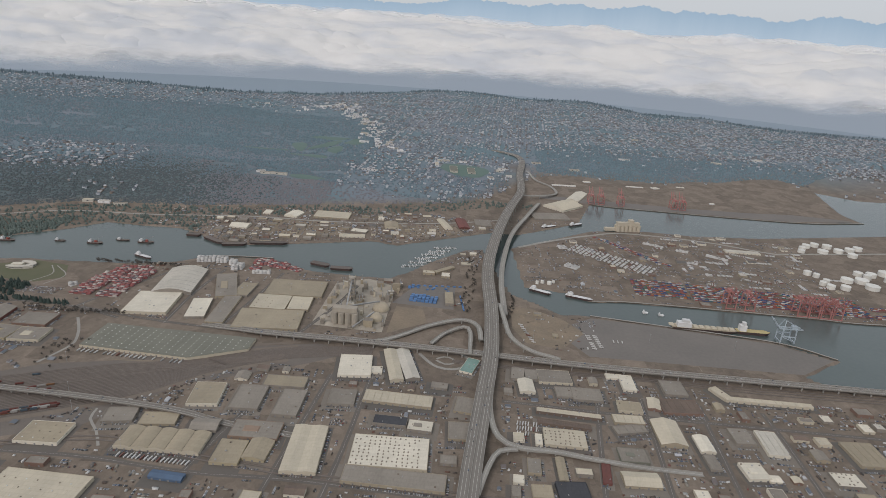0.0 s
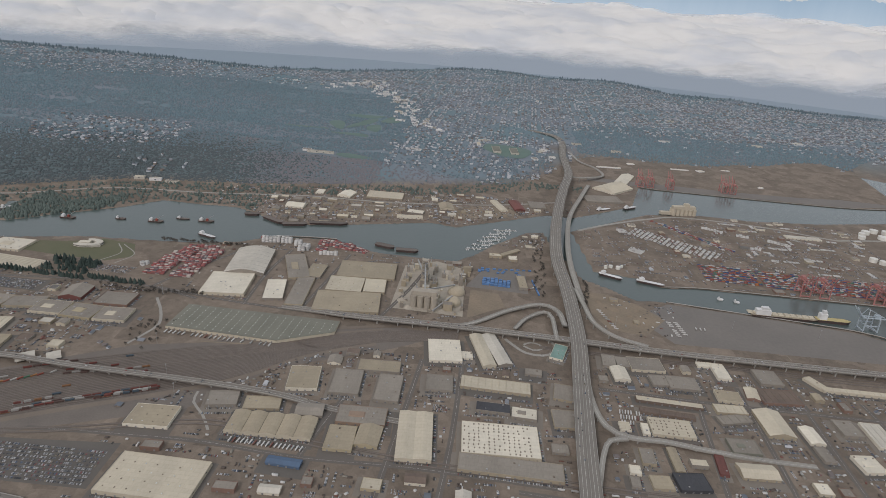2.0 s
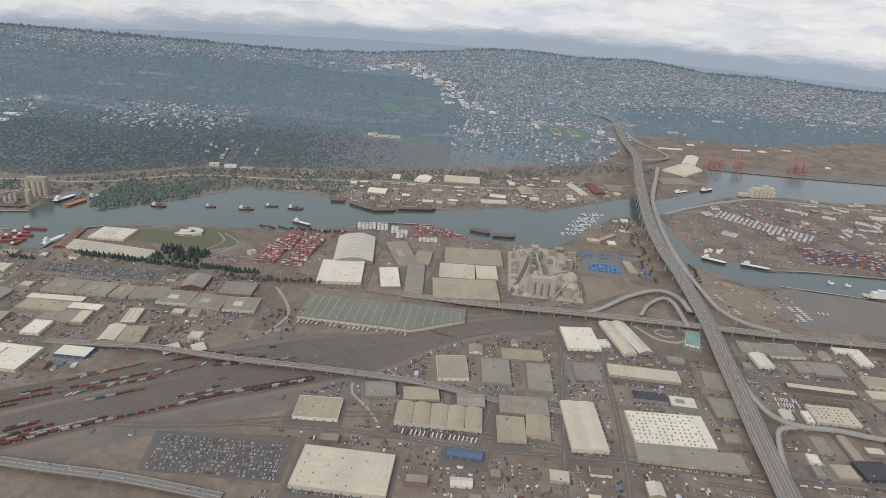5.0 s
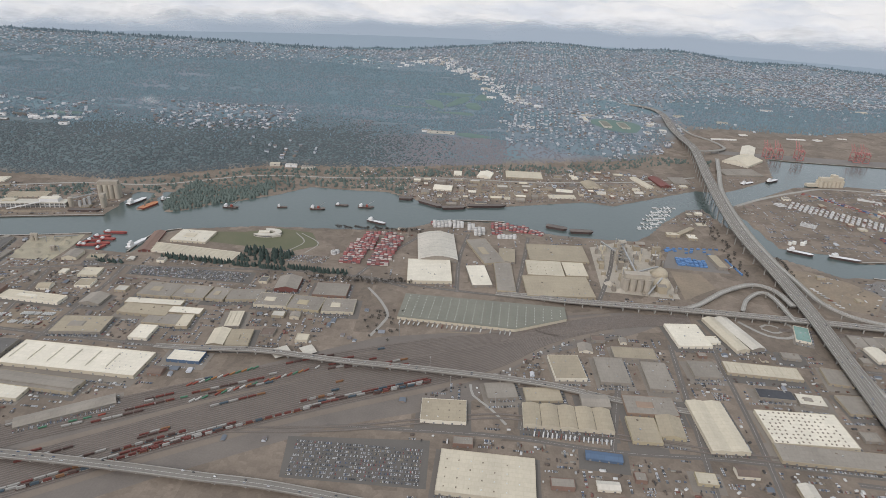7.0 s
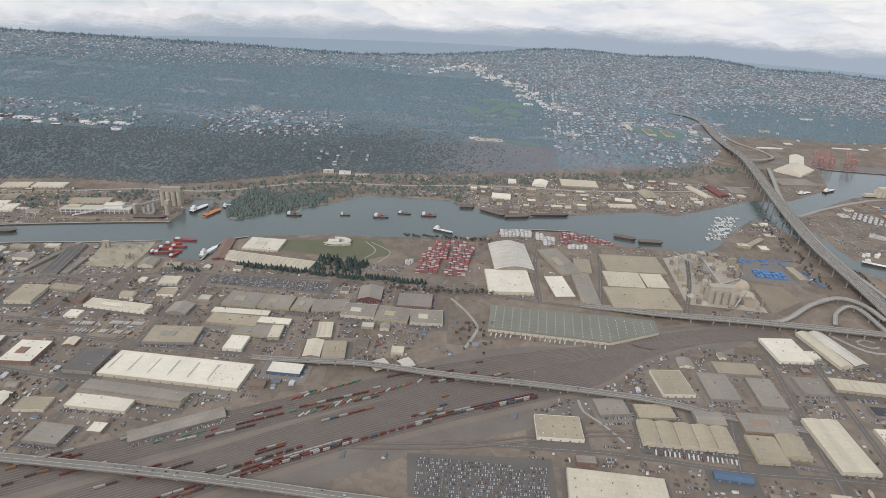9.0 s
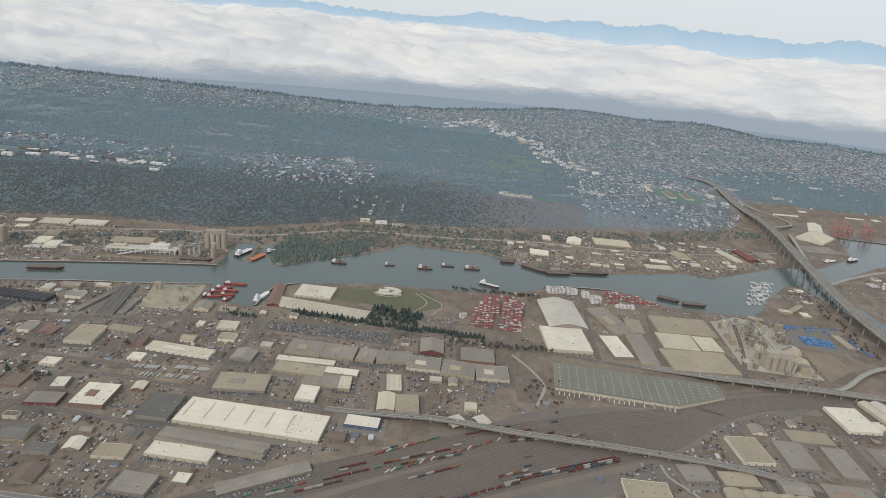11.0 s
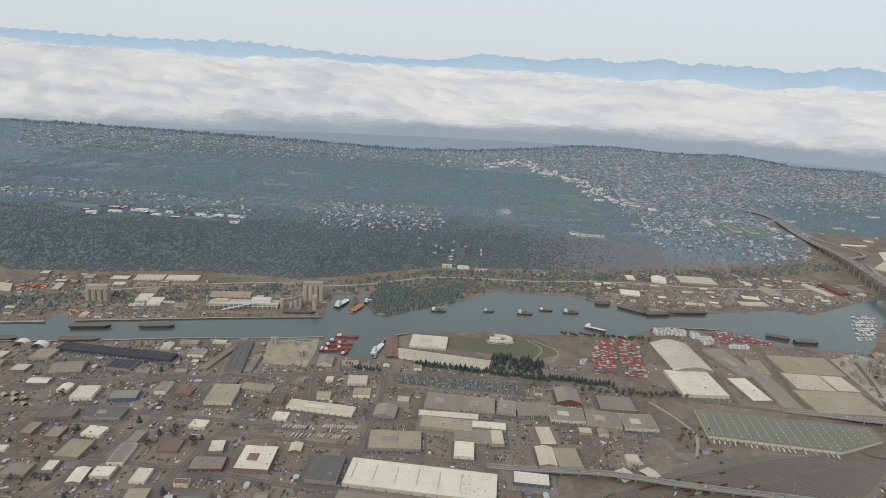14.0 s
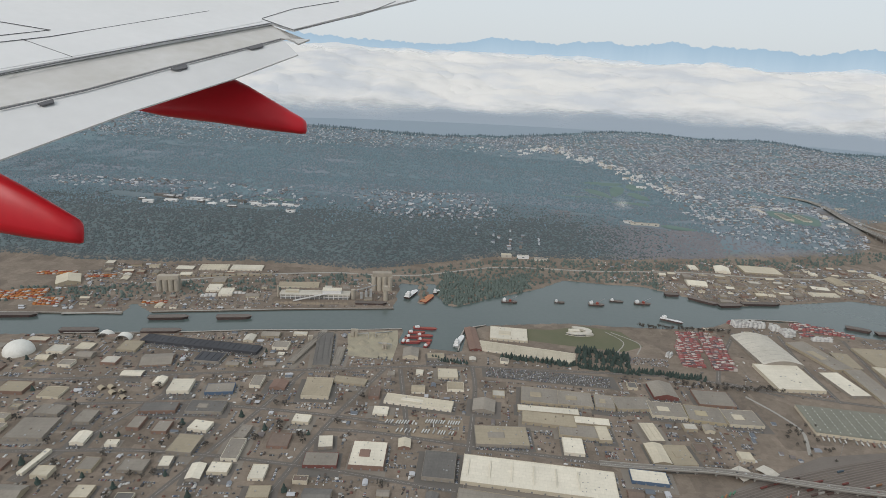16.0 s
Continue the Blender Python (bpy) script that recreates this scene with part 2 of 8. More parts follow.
M_RED_BOAT = mat("bright_red_hull", (0.30, 0.06, 0.062), 0.6, (0.22, 0.07, 0.065), 0.3, 1.5, spread=0.2)
M_TANK = mat("white_tank_paint", (0.70, 0.69, 0.64), 0.6, (0.56, 0.55, 0.5), 0.2, 1.2, spread=0.1, streak=(1, 1, 0.3))
M_CEMENT = mat("cement_works_concrete", (0.40, 0.36, 0.29), 0.9, (0.29, 0.26, 0.22), 0.15, 1.0, spread=0.15, streak=(1, 1, 0.3))
M_TIMBER = mat("pile_timber", (0.12, 0.10, 0.08), 0.9, (0.07, 0.06, 0.05), 0.3, 2.0)
M_BARK = mat("tree_bark", (0.09, 0.07, 0.055), 0.95, (0.06, 0.05, 0.04), 0.5, 3.0)
# the hill and ridge needles are blued to imitate distance haze
M_HAZED_CONIFER = mat("conifer_needles", (0.15, 0.216, 0.246), 0.95, (0.135, 0.195, 0.222), 0.3, 1.6, spread=0.2, bump=0.1)
M_HAZED_RIDGE_CONIFER = mat("hazed_ridge_needles", (0.105, 0.145, 0.165), 0.95, (0.09, 0.128, 0.148), 0.3, 1.6, spread=0.2)
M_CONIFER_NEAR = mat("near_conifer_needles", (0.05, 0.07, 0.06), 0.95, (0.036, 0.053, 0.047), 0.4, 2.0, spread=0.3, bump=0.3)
# brown woods greyed towards blue, haze put into the colour
M_HAZED_BROWN_WOOD = mat("hazed_brown_wood", (0.208, 0.197, 0.206), 0.95, (0.175, 0.184, 0.2), 0.02, 0.5, spread=0.14, bump=0.1)
M_BROADLEAF = mat("bare_winter_crowns", (0.09, 0.08, 0.068), 0.95, (0.062, 0.058, 0.05), 0.05, 1.2, spread=0.35, bump=0.3)
M_TIRE = mat("rubber", (0.02, 0.02, 0.02), 0.9)
M_CARS = ramp_mat("car_paint", [(0.30, (0.55, 0.55, 0.55)), (0.16, (0.32, 0.33, 0.34)), (0.20, (0.05, 0.052, 0.055)), (0.16, (0.14, 0.15, 0.16)),
                                (0.05, (0.25, 0.07, 0.06)), (0.06, (0.08, 0.12, 0.2)), (0.04, (0.3, 0.25, 0.17))], 0.35, 0.2)
M_BOXES = ramp_mat("container_paint", [(0.22, (0.33, 0.11, 0.095)), (0.14, (0.25, 0.14, 0.12)), (0.20, (0.60, 0.59, 0.56)), (0.16, (0.06, 0.11, 0.24)),
                                       (0.10, (0.42, 0.16, 0.06)), (0.08, (0.10, 0.20, 0.16)), (0.08, (0.28, 0.28, 0.28))], 0.6, 0.5)
M_BOXES_RED = ramp_mat("red_container_paint", [(0.38, (0.36, 0.125, 0.12)), (0.26, (0.27, 0.14, 0.13)), (0.22, (0.58, 0.53, 0.48)), (0.14, (0.17, 0.15, 0.16))], 0.6, 0.35)
M_BOXES_ORANGE = ramp_mat("orange_container_paint", [(0.45, (0.50, 0.19, 0.05)), (0.25, (0.36, 0.09, 0.05)), (0.30, (0.55, 0.54, 0.5))], 0.6, 0.5)
M_BOXES_WHITE = ramp_mat("reefer_paint", [(0.8, (0.66, 0.65, 0.62)), (0.2, (0.45, 0.44, 0.42))], 0.6, 0.4)
M_WAGONS = ramp_mat("wagon_paint", [(0.34, (0.24, 0.085, 0.07)), (0.22, (0.16, 0.105, 0.09)), (0.28, (0.52, 0.50, 0.46)), (0.08, (0.36, 0.19, 0.1)), (0.08, (0.11, 0.15, 0.18))], 0.75, 0.7)
M_SCRAP = ramp_mat("scrap_and_crates", [(0.35, (0.16, 0.13, 0.11)), (0.25, (0.24, 0.22, 0.2)), (0.2, (0.10, 0.095, 0.09)), (0.12, (0.36, 0.33, 0.28)), (0.08, (0.22, 0.12, 0.09))], 0.85, 0.6)
M_TRAILERS = ramp_mat("trailer_paint", [(0.7, (0.66, 0.65, 0.62)), (0.2, (0.42, 0.42, 0.4)), (0.1, (0.22, 0.10, 0.08))], 0.5, 0.4)
M_CHASSIS = ramp_mat("chassis_box_paint", [(0.32, (0.34, 0.10, 0.07)), (0.24, (0.10, 0.24, 0.15)), (0.30, (0.6, 0.58, 0.54)), (0.14, (0.42, 0.2, 0.08))], 0.6, 0.4)
# bluish siding and shingle tones imitate haze over the hill houses
M_HOUSE_WALL = ramp_mat("hazed_house_siding", [(0.58, (0.61, 0.645, 0.68)), (0.14, (0.45, 0.44, 0.42)), (0.14, (0.30, 0.29, 0.28)), (0.14, (0.32, 0.27, 0.23))], 0.85, 0.4)
M_HOUSE_ROOF = ramp_mat("hazed_house_shingles", [(0.40, (0.17, 0.19, 0.215)), (0.18, (0.28, 0.295, 0.32)), (0.26, (0.56, 0.565, 0.58)), (0.16, (0.21, 0.185, 0.175))], 0.9, 0.4)
# crown tones shifted to blue-grey: distance haze painted into the trees
M_HAZED_FAR_TREE = ramp_mat("hazed_woodland_crowns", [(0.26, (0.156, 0.224, 0.256)), (0.26, (0.17, 0.236, 0.26)), (0.26, (0.19, 0.233, 0.262)), (0.22, (0.216, 0.232, 0.258))], 0.95, 0.4)
# bluff trees carry a weaker, darker dose of the haze tint
M_HAZED_BLUFF_WOOD = ramp_mat("hazed_bluff_woods", [(0.34, (0.108, 0.135, 0.143)), (0.30, (0.115, 0.142, 0.149)), (0.24, (0.130, 0.143, 0.149)), (0.12, (0.100, 0.130, 0.137))], 0.95, 0.4)
M_THICKET = mat("river_scrub", (0.10, 0.125, 0.11), 0.95, (0.08, 0.102, 0.092), 0.05, 0.8, spread=0.3, bump=0.2)
# far water painted pale slate for haze, to meet the backdrop's sea colour
M_HAZED_SOUND = mat("hazed_sound_water", (0.25, 0.305, 0.352), 0.8, (0.26, 0.315, 0.362), 0.002, 0.02, spec=0.05)
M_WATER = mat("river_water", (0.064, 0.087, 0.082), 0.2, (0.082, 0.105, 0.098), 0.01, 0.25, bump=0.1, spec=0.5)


def ground_material():
    """Patchwork of yard pavings on the flats, haze-blued woodland floor on the hills."""
    m = mat("yard_ground", (0.218, 0.178, 0.14), 0.92, (0.142, 0.115, 0.091), 0.05, 0.7, contrast=1.0)
    nt = m.node_tree
    N, L = nt.nodes.new, nt.links.new
    b = next(n for n in nt.nodes if n.type == "BSDF_PRINCIPLED")
    mx = next(n for n in nt.nodes if n.type == "MIX")
    geo = N("ShaderNodeNewGeometry")
    turn = N("ShaderNodeMapping"); turn.inputs["Rotation"].default_value = (0, 0, radians(-6))
    L(geo.outputs["Position"], turn.inputs[0])
    vor = N("ShaderNodeTexVoronoi"); vor.distance = "CHEBYCHEV"; vor.inputs["Scale"].default_value = 0.045
    L(turn.outputs[0], vor.inputs["Vector"])
    hsv = N("ShaderNodeSeparateColor")
    L(vor.outputs["Color"], hsv.inputs[0])
    lot = N("ShaderNodeMapRange"); lot.inputs[3].default_value, lot.inputs[4].default_value = 0.82, 1.18
    L(hsv.outputs[0], lot.inputs[0])
    vor2 = N("ShaderNodeTexVoronoi"); vor2.distance = "CHEBYCHEV"; vor2.inputs["Scale"].default_value = 0.26
    L(turn.outputs[0], vor2.inputs["Vector"])
    fine = N("ShaderNodeSeparateColor"); L(vor2.outputs["Color"], fine.inputs[0])
    bits = N("ShaderNodeMapRange"); bits.inputs[3].default_value, bits.inputs[4].default_value = 0.9, 1.1
    L(fine.outputs[1], bits.inputs[0])
    mulv = N("ShaderNodeMath"); mulv.operation = "MULTIPLY"
    L(lot.outputs[0], mulv.inputs[0]); L(bits.outputs[0], mulv.inputs[1])
    val = N("ShaderNodeHueSaturation")
    L(mulv.outputs[0], val.inputs["Value"]); L(mx.outputs[2], val.inputs["Color"])
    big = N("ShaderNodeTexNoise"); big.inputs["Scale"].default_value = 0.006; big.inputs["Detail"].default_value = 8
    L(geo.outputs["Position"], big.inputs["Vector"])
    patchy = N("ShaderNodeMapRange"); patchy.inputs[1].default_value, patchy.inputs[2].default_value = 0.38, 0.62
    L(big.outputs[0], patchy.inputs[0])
    # both floor tones are blue-grey, with distance haze put into the colour
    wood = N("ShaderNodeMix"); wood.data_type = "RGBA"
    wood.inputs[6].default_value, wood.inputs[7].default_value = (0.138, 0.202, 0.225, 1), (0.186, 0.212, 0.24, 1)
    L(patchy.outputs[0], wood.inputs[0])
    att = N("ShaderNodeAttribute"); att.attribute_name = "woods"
    bluff = N("ShaderNodeAttribute"); bluff.attribute_name = "hazed_bluff_woods"
    # floor near the bluff foot is darker, with less haze painted in
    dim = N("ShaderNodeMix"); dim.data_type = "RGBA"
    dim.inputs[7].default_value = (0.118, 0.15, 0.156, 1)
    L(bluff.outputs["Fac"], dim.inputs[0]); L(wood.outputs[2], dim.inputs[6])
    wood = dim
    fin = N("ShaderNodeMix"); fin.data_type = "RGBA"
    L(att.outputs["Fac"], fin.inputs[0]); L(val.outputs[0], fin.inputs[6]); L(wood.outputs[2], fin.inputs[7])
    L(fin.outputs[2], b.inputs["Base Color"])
    return m


M_GROUND = ground_material()

# ---- land and water ----
def mesh_of(name, verts, faces, smooth=False):
    me = bpy.data.meshes.new(name)
    me.from_pydata([tuple(v) for v in verts], [], faces)
    if smooth:
        me.polygons.foreach_set("use_smooth", [True] * len(me.polygons))
    me.update()
    return me


EAST_BANK = [(-1700, 210), (-970, 424), (-877, 452), (-807, 477), (-732, 498), (-676, 519), (-671, 484), (-614, 482), (-616, 530),
             (-597, 550), (-523, 577), (-446, 588), (-401, 597), (-365, 612), (-335, 639), (-264, 652), (-210, 628), (-148, 628),
             (-120, 632), (-102, 655), (-82, 694), (-44, 750), (-20, 760), (-16, 735), (18, 624), (49, 603), (69, 585), (100, 588),
             (178, 582), (280, 573), (328, 548), (281, 509), (297, 498), (343, 503), (1200, 560), (4800, 700)]
WEST_BANK = [(4800, 2400), (1600, 2000), (978, 1704), (826, 1585), (640, 1370), (606, 1146), (619, 1094), (483, 1053), (212, 1042),
             (147, 1048), (117, 924), (24, 837), (-13, 836), (-134, 741), (-166, 749), (-265, 706), (-334, 680), (-364, 696), (-416, 722),
             (-517, 716), (-548, 673), (-596, 631), (-628, 597), (-640, 588), (-661, 620), (-668, 655), (-678, 656), (-664, 595),
             (-675, 585), (-687, 646), (-708, 646), (-697, 567), (-783, 539), (-871, 507), (-928, 488), (-958, 506), (-950, 477), (-1020, 460), (-1750, 250)]
ISLAND = [(15, 775), (134, 891), (218, 916), (292, 917), (391, 938), (640, 1030), (900, 1060), (1000, 820), (700, 690), (419, 646),
          (334, 643), (200, 637), (141, 633), (106, 624), (83, 642), (32, 648)]


def signed(px, py, poly):
    """Distance to a polygon's outline, positive inside."""
    inside = np.zeros(px.shape, bool)
    best = np.full(px.shape, 1e9)
    for (x0, y0), (x1, y1) in zip(poly, poly[1:] + poly[:1]):
        dx, dy = x1 - x0, y1 - y0
        u = np.clip(((px - x0) * dx + (py - y0) * dy) / (dx * dx + dy * dy), 0, 1)
        best = np.minimum(best, np.hypot(px - x0 - u * dx, py - y0 - u * dy))
        if y0 != y1:
            cross = ((y0 > py) != (y1 > py)) & (px < dx * (py - y0) / dy + x0)
            inside ^= cross
    return np.where(inside, best, -best)


def water_depth(px, py):
    return np.minimum(signed(px, py, EAST_BANK + WEST_BANK), -signed(px, py, ISLAND))


def smooth(a, b, v):
    u = np.clip((v - a) / (b - a), 0, 1)
    return u * u * (3 - 2 * u)


def waves(px, py, size, seed):
    r = np.random.RandomState(seed)
    z = np.zeros(np.shape(px))
    for k in range(6):
        a, f, ph = r.uniform(0, 6.28), 2 ** (k / 2) / size, r.uniform(0, 6.28)
        z = z + np.sin((px * np.cos(a) + py * np.sin(a)) * f * 6.28 + ph + 1.3 * np.sin(py * f * 2 + k)) / 2 ** (k / 2)
    return z / 3


def bluff_foot(px):
    """Where the wooded bluff rises from the flats."""
    return np.interp(px, [-1800, -1183, -1106, -1020, -910, -818, -761, -600, -450, -200, -60, 0, 60, 130, 312, 450, 600, 700, 1300], [371, 593, 593, 608, 649, 658, 659, 770, 800, 890, 940, 1020, 1190, 1262, 1290, 1312, 1430, 1480, 1900])


def ridge_line(px):
    """How far off the long ridge stands."""
    return np.interp(px, [-2500, -900, -600, -400, 300, 600, 900, 1300], [1900, 1950, 2300, 2450, 2450, 2400, 2250, 2200])


def hill(px, py):
    """Height of the land over the yards: a wooded bluff, a low saddle and the long ridge behind."""
    far = ridge_line(px)
    crest = np.interp(px, [-2500, -1500, -1200, -900, -700, -600, -500, -400, -300, -200, -100, 0, 100, 200, 300, 400, 500, 600, 700, 800, 900, 1200, 1500],
                      [26, 22, 18, 16, 5, 6, 11, 19, 32, 36, 35, 32, 31, 36, 33, 20, 10, 12, 19, 14, 10, 8, 5])
    crest = crest + 1.5 * waves(px, py, 500, 3)
    drop = 1 - smooth(far + 20, far + 280, py)
    foot = bluff_foot(px)
    bluff = np.interp(px, [-2000, -1100, -850, -650, -350, -150, -60, 0, 60, 160, 700], [46, 44, 38, 30, 20, 13, 8, 3, 3, 10, 10])
    bluff = bluff * smooth(foot, foot + 110, py) * (1 - 0.55 * smooth(foot + 260, foot + 560, py))
    return (np.maximum(crest, 0) * smooth(1050, far, py) + bluff + 3 * waves(px, py, 160, 5) * smooth(foot + 20, foot + 160, py)) * drop - 6 * (1 - drop)


def ground_height(px, py):
    d = water_depth(px, py)
    return np.where(d > -1.2, np.maximum(-2.5, -1.2 * smooth(-1.2, 1.2, d) * 2), 0) + hill(px, py)


def steps(*pairs):
    out = []
    for a, b, s in pairs:
        out += list(np.arange(a, b, s))
    return np.array(out + [pairs[-1][1]], float)


def sheet(name, xs, ys, height, skip=None):
    gx, gy = np.meshgrid(xs, ys)
    z = height(gx, gy)
    verts = np.stack([gx, gy, z], -1).reshape(-1, 3)
    nx, ny = len(xs), len(ys)
    i = (np.arange(ny - 1)[:, None] * nx + np.arange(nx - 1)[None]).reshape(-1)
    faces = np.stack([i, i + 1, i + nx + 1, i + nx], -1)
    if skip is not None:
        c = verts[faces].mean(1)
        faces = faces[~skip(c)]
    return mesh_of(name, verts, faces.tolist(), True), verts


ground_mesh, gv = sheet("ground", steps((-4700, -1400, 90), (-1400, -1050, 12), (-1050, 640, 4.3), (640, 1300, 14), (1300, 4700, 90)),
                        steps((-700, 380, 30), (380, 1080, 4.2), (1080, 2800, 17)), ground_height, skip=lambda c: np.hypot(c[:, 0] + 280, c[:, 1]) > 2850)
ground = tagged(new("ground", ground_mesh), "grey-brown industrial flats and wooded hills beyond the river", "ground", kind="structure")
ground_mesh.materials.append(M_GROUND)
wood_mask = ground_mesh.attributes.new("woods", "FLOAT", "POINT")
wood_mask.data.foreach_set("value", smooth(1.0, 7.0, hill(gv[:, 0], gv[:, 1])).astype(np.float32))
ring_a, ring_r = np.meshgrid(np.linspace(-1.35, 1.35, 91), np.arange(1900, 2961, 106.0))
sound_v = np.stack([-280 + ring_r * np.sin(ring_a), ring_r * np.cos(ring_a), ring_r * 0 - 0.7], -1).reshape(-1, 3)
sound_mesh = mesh_of("sound", sound_v, [(j * 91 + i, (j + 1) * 91 + i, (j + 1) * 91 + i + 1, j * 91 + i + 1)[::-1] for j in range(10) for i in range(90)], True)
sound = tagged(new("sound", sound_mesh), "open water of the wide sound, hazed to slate-blue", "water", kind="structure")
sound_mesh.materials.append(M_HAZED_SOUND)
near_mask = ground_mesh.attributes.new("hazed_bluff_woods", "FLOAT", "POINT")
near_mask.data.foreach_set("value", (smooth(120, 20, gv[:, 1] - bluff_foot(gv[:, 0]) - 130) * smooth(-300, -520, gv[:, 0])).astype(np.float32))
water_mesh, _ = sheet("water", steps((-4700, 4700, 200)), steps((100, 2700, 200)), lambda a, b: a * 0 - 0.9, skip=lambda c: np.hypot(c[:, 0] + 280, c[:, 1]) > 2750)
water = tagged(new("water", water_mesh), "grey-green river and bay water with faint ripples", "water", kind="structure")
water_mesh.materials.append(M_WATER)

# ---- building tools ----
class Batch:
    """Collects boxes and other solids into one mesh."""

    def __init__(self):
        self.v, self.f, self.m, self.n = [], [], [], 0

    def add(self, verts, faces, slot=0):
        self.v.append(np.asarray(verts, float).reshape(-1, 3))
        self.f += [tuple(i + self.n for i in f) for f in faces]
        self.m += [slot] * len(faces)
        self.n += len(self.v[-1])
        return self

    def box(self, x, y, z, w, d, h, rot=0.0, slot=0, bottom=False, taper=1.0):
        """A box standing on z, centred on x, y, turned by rot degrees."""
        c, s = math.cos(radians(rot)), math.sin(radians(rot))
        p = []
        for k, zz in ((1.0, z), (taper, z + h)):
            for sx, sy in ((-1, -1), (1, -1), (1, 1), (-1, 1)):
                a, b = sx * w / 2 * k, sy * d / 2 * k
                p.append((x + a * c - b * s, y + a * s + b * c, zz))
        f = [(4, 5, 6, 7), (0, 1, 5, 4), (1, 2, 6, 5), (2, 3, 7, 6), (3, 0, 4, 7)]
        return self.add(p, f + [(3, 2, 1, 0)] if bottom else f, slot)

    def beam(self, a, b, t, slot=0):
        """A square bar of thickness t from a to b."""
        a, b = Vector(a), Vector(b)
        q = (b - a).to_track_quat("Z", "Y").to_matrix()
        p = [tuple(e + q @ Vector((sx * t / 2, sy * t / 2, 0))) for e in (a, b) for sx, sy in ((-1, -1), (1, -1), (1, 1), (-1, 1))]
        return self.add(p, [(4, 5, 6, 7), (0, 1, 5, 4), (1, 2, 6, 5), (2, 3, 7, 6), (3, 0, 4, 7), (3, 2, 1, 0)], slot)

    def drum(self, x, y, z, r, h, n=16, slot=0, cone=0.0, top=1.0):
        """A cylinder with an optional low conical lid; top scales the upper ring."""
        a = np.arange(n) * 2 * np.pi / n
        lo = np.stack([x + r * np.cos(a), y + r * np.sin(a), np.full(n, z)], 1)
        hi = np.stack([x + r * top * np.cos(a), y + r * top * np.sin(a), np.full(n, z + h)], 1)
        v = np.vstack([lo, hi, [[x, y, z + h + cone]]])
        f = [(i, (i + 1) % n, n + (i + 1) % n, n + i) for i in range(n)] + [(n + i, n + (i + 1) % n, 2 * n) for i in range(n)]
        return self.add(v, f, slot)

    def dome(self, x, y, z, r, h, n=20, rings=6, slot=0):
        v, f = [], []
        for k in range(rings):
            t = k / rings * math.pi / 2
            v += [(x + r * math.cos(t) * math.cos(a), y + r * math.cos(t) * math.sin(a), z + h * math.sin(t)) for a in np.arange(n) * 2 * math.pi / n]
        v.append((x, y, z + h))
        for k in range(rings - 1):
            f += [(k * n + i, k * n + (i + 1) % n, (k + 1) * n + (i + 1) % n, (k + 1) * n + i) for i in range(n)]
        f += [((rings - 1) * n + i, (rings - 1) * n + (i + 1) % n, rings * n) for i in range(n)]
        return self.add(v, f, slot)

    def mesh(self, name, *mats):
        me = bpy.data.meshes.new(name)
        me.from_pydata(np.vstack(self.v).tolist(), [], self.f)
        for m in mats:
            me.materials.append(m)
        if len(mats) > 1:
            me.polygons.foreach_set("material_index", self.m)
        me.update()
        return me


def part(name, batch, material, parent, label=""):
    mats = material if isinstance(material, tuple) else (material,)
    me = batch.mesh(name, *mats) if isinstance(batch, Batch) else batch
    ob = new(name, me)
    ob.parent = parent
    return tagged(ob, label)


def thing(name, x, y, z, rot, label, category, group="", kind=""):
    ob = new(name)
    ob.empty_display_size = 0.5
    ob.matrix_world = pose(x, y, z, 0, 0, rot)
    return tagged(ob, label, category, group, kind)


def solid(name, me, x, y, z, rot, label, category, group=""):
    """A thing whose main body is itself the top-level mesh."""
    ob = new(name, me)
    ob.matrix_world = pose(x, y, z, 0, 0, rot)
    return tagged(ob, label, category, group)


def stuff(name, batch, mats, label, category, group=""):
    return tagged(new(name, batch.mesh(name, *mats)), label, category, group, kind="stuff")


def structure(name, batch, mats, label, category):
    return tagged(new(name, batch.mesh(name, *mats)), label, category, kind="structure")


# free-space map of the flats, two metres a cell
OX, OY, CELL = -1250, 100, 2.0
busy = np.zeros((1000, 600), bool)
_cx, _cy = np.meshgrid(OX + CELL * (np.arange(1000) + 0.5), OY + CELL * (np.arange(600) + 0.5), indexing="ij")
busy |= water_depth(_cx, _cy) > -4
busy |= hill(_cx, _cy) > 2.0


def footprint(x, y, w, d, rot):
    c, s = math.cos(radians(rot)), math.sin(radians(rot))
    nu, nv = max(2, int(w / 1.4) + 1), max(2, int(d / 1.4) + 1)
    u, v = np.meshgrid(np.linspace(-w / 2, w / 2, nu), np.linspace(-d / 2, d / 2, nv))
    i = ((x + u * c - v * s - OX) / CELL).astype(int).clip(0, 999)
    j = ((y + u * s + v * c - OY) / CELL).astype(int).clip(0, 599)
    return i, j


def occupy(x, y, w, d, rot=0.0):
    busy[footprint(x, y, w, d, rot)] = True


def is_free(x, y, w, d, rot=0.0):
    return not busy[footprint(x, y, w, d, rot)].any()


def curve(points, step=6.0):
    """Smooth path through the points (Catmull-Rom), in even steps."""
    p = [np.array(q, float) for q in points]
    p = [2 * p[0] - p[1]] + p + [2 * p[-1] - p[-2]]
    out = []
    for a, b, c, d in zip(p, p[1:], p[2:], p[3:]):
        n = max(2, int(np.linalg.norm(c - b) / step))
        for k in range(n):
            t = k / n
            out.append(0.5 * (2 * b + (c - a) * t + (2 * a - 5 * b + 4 * c - d) * t * t + (3 * b - a - 3 * c + d) * t ** 3))
    return np.array(out + [p[-2]])


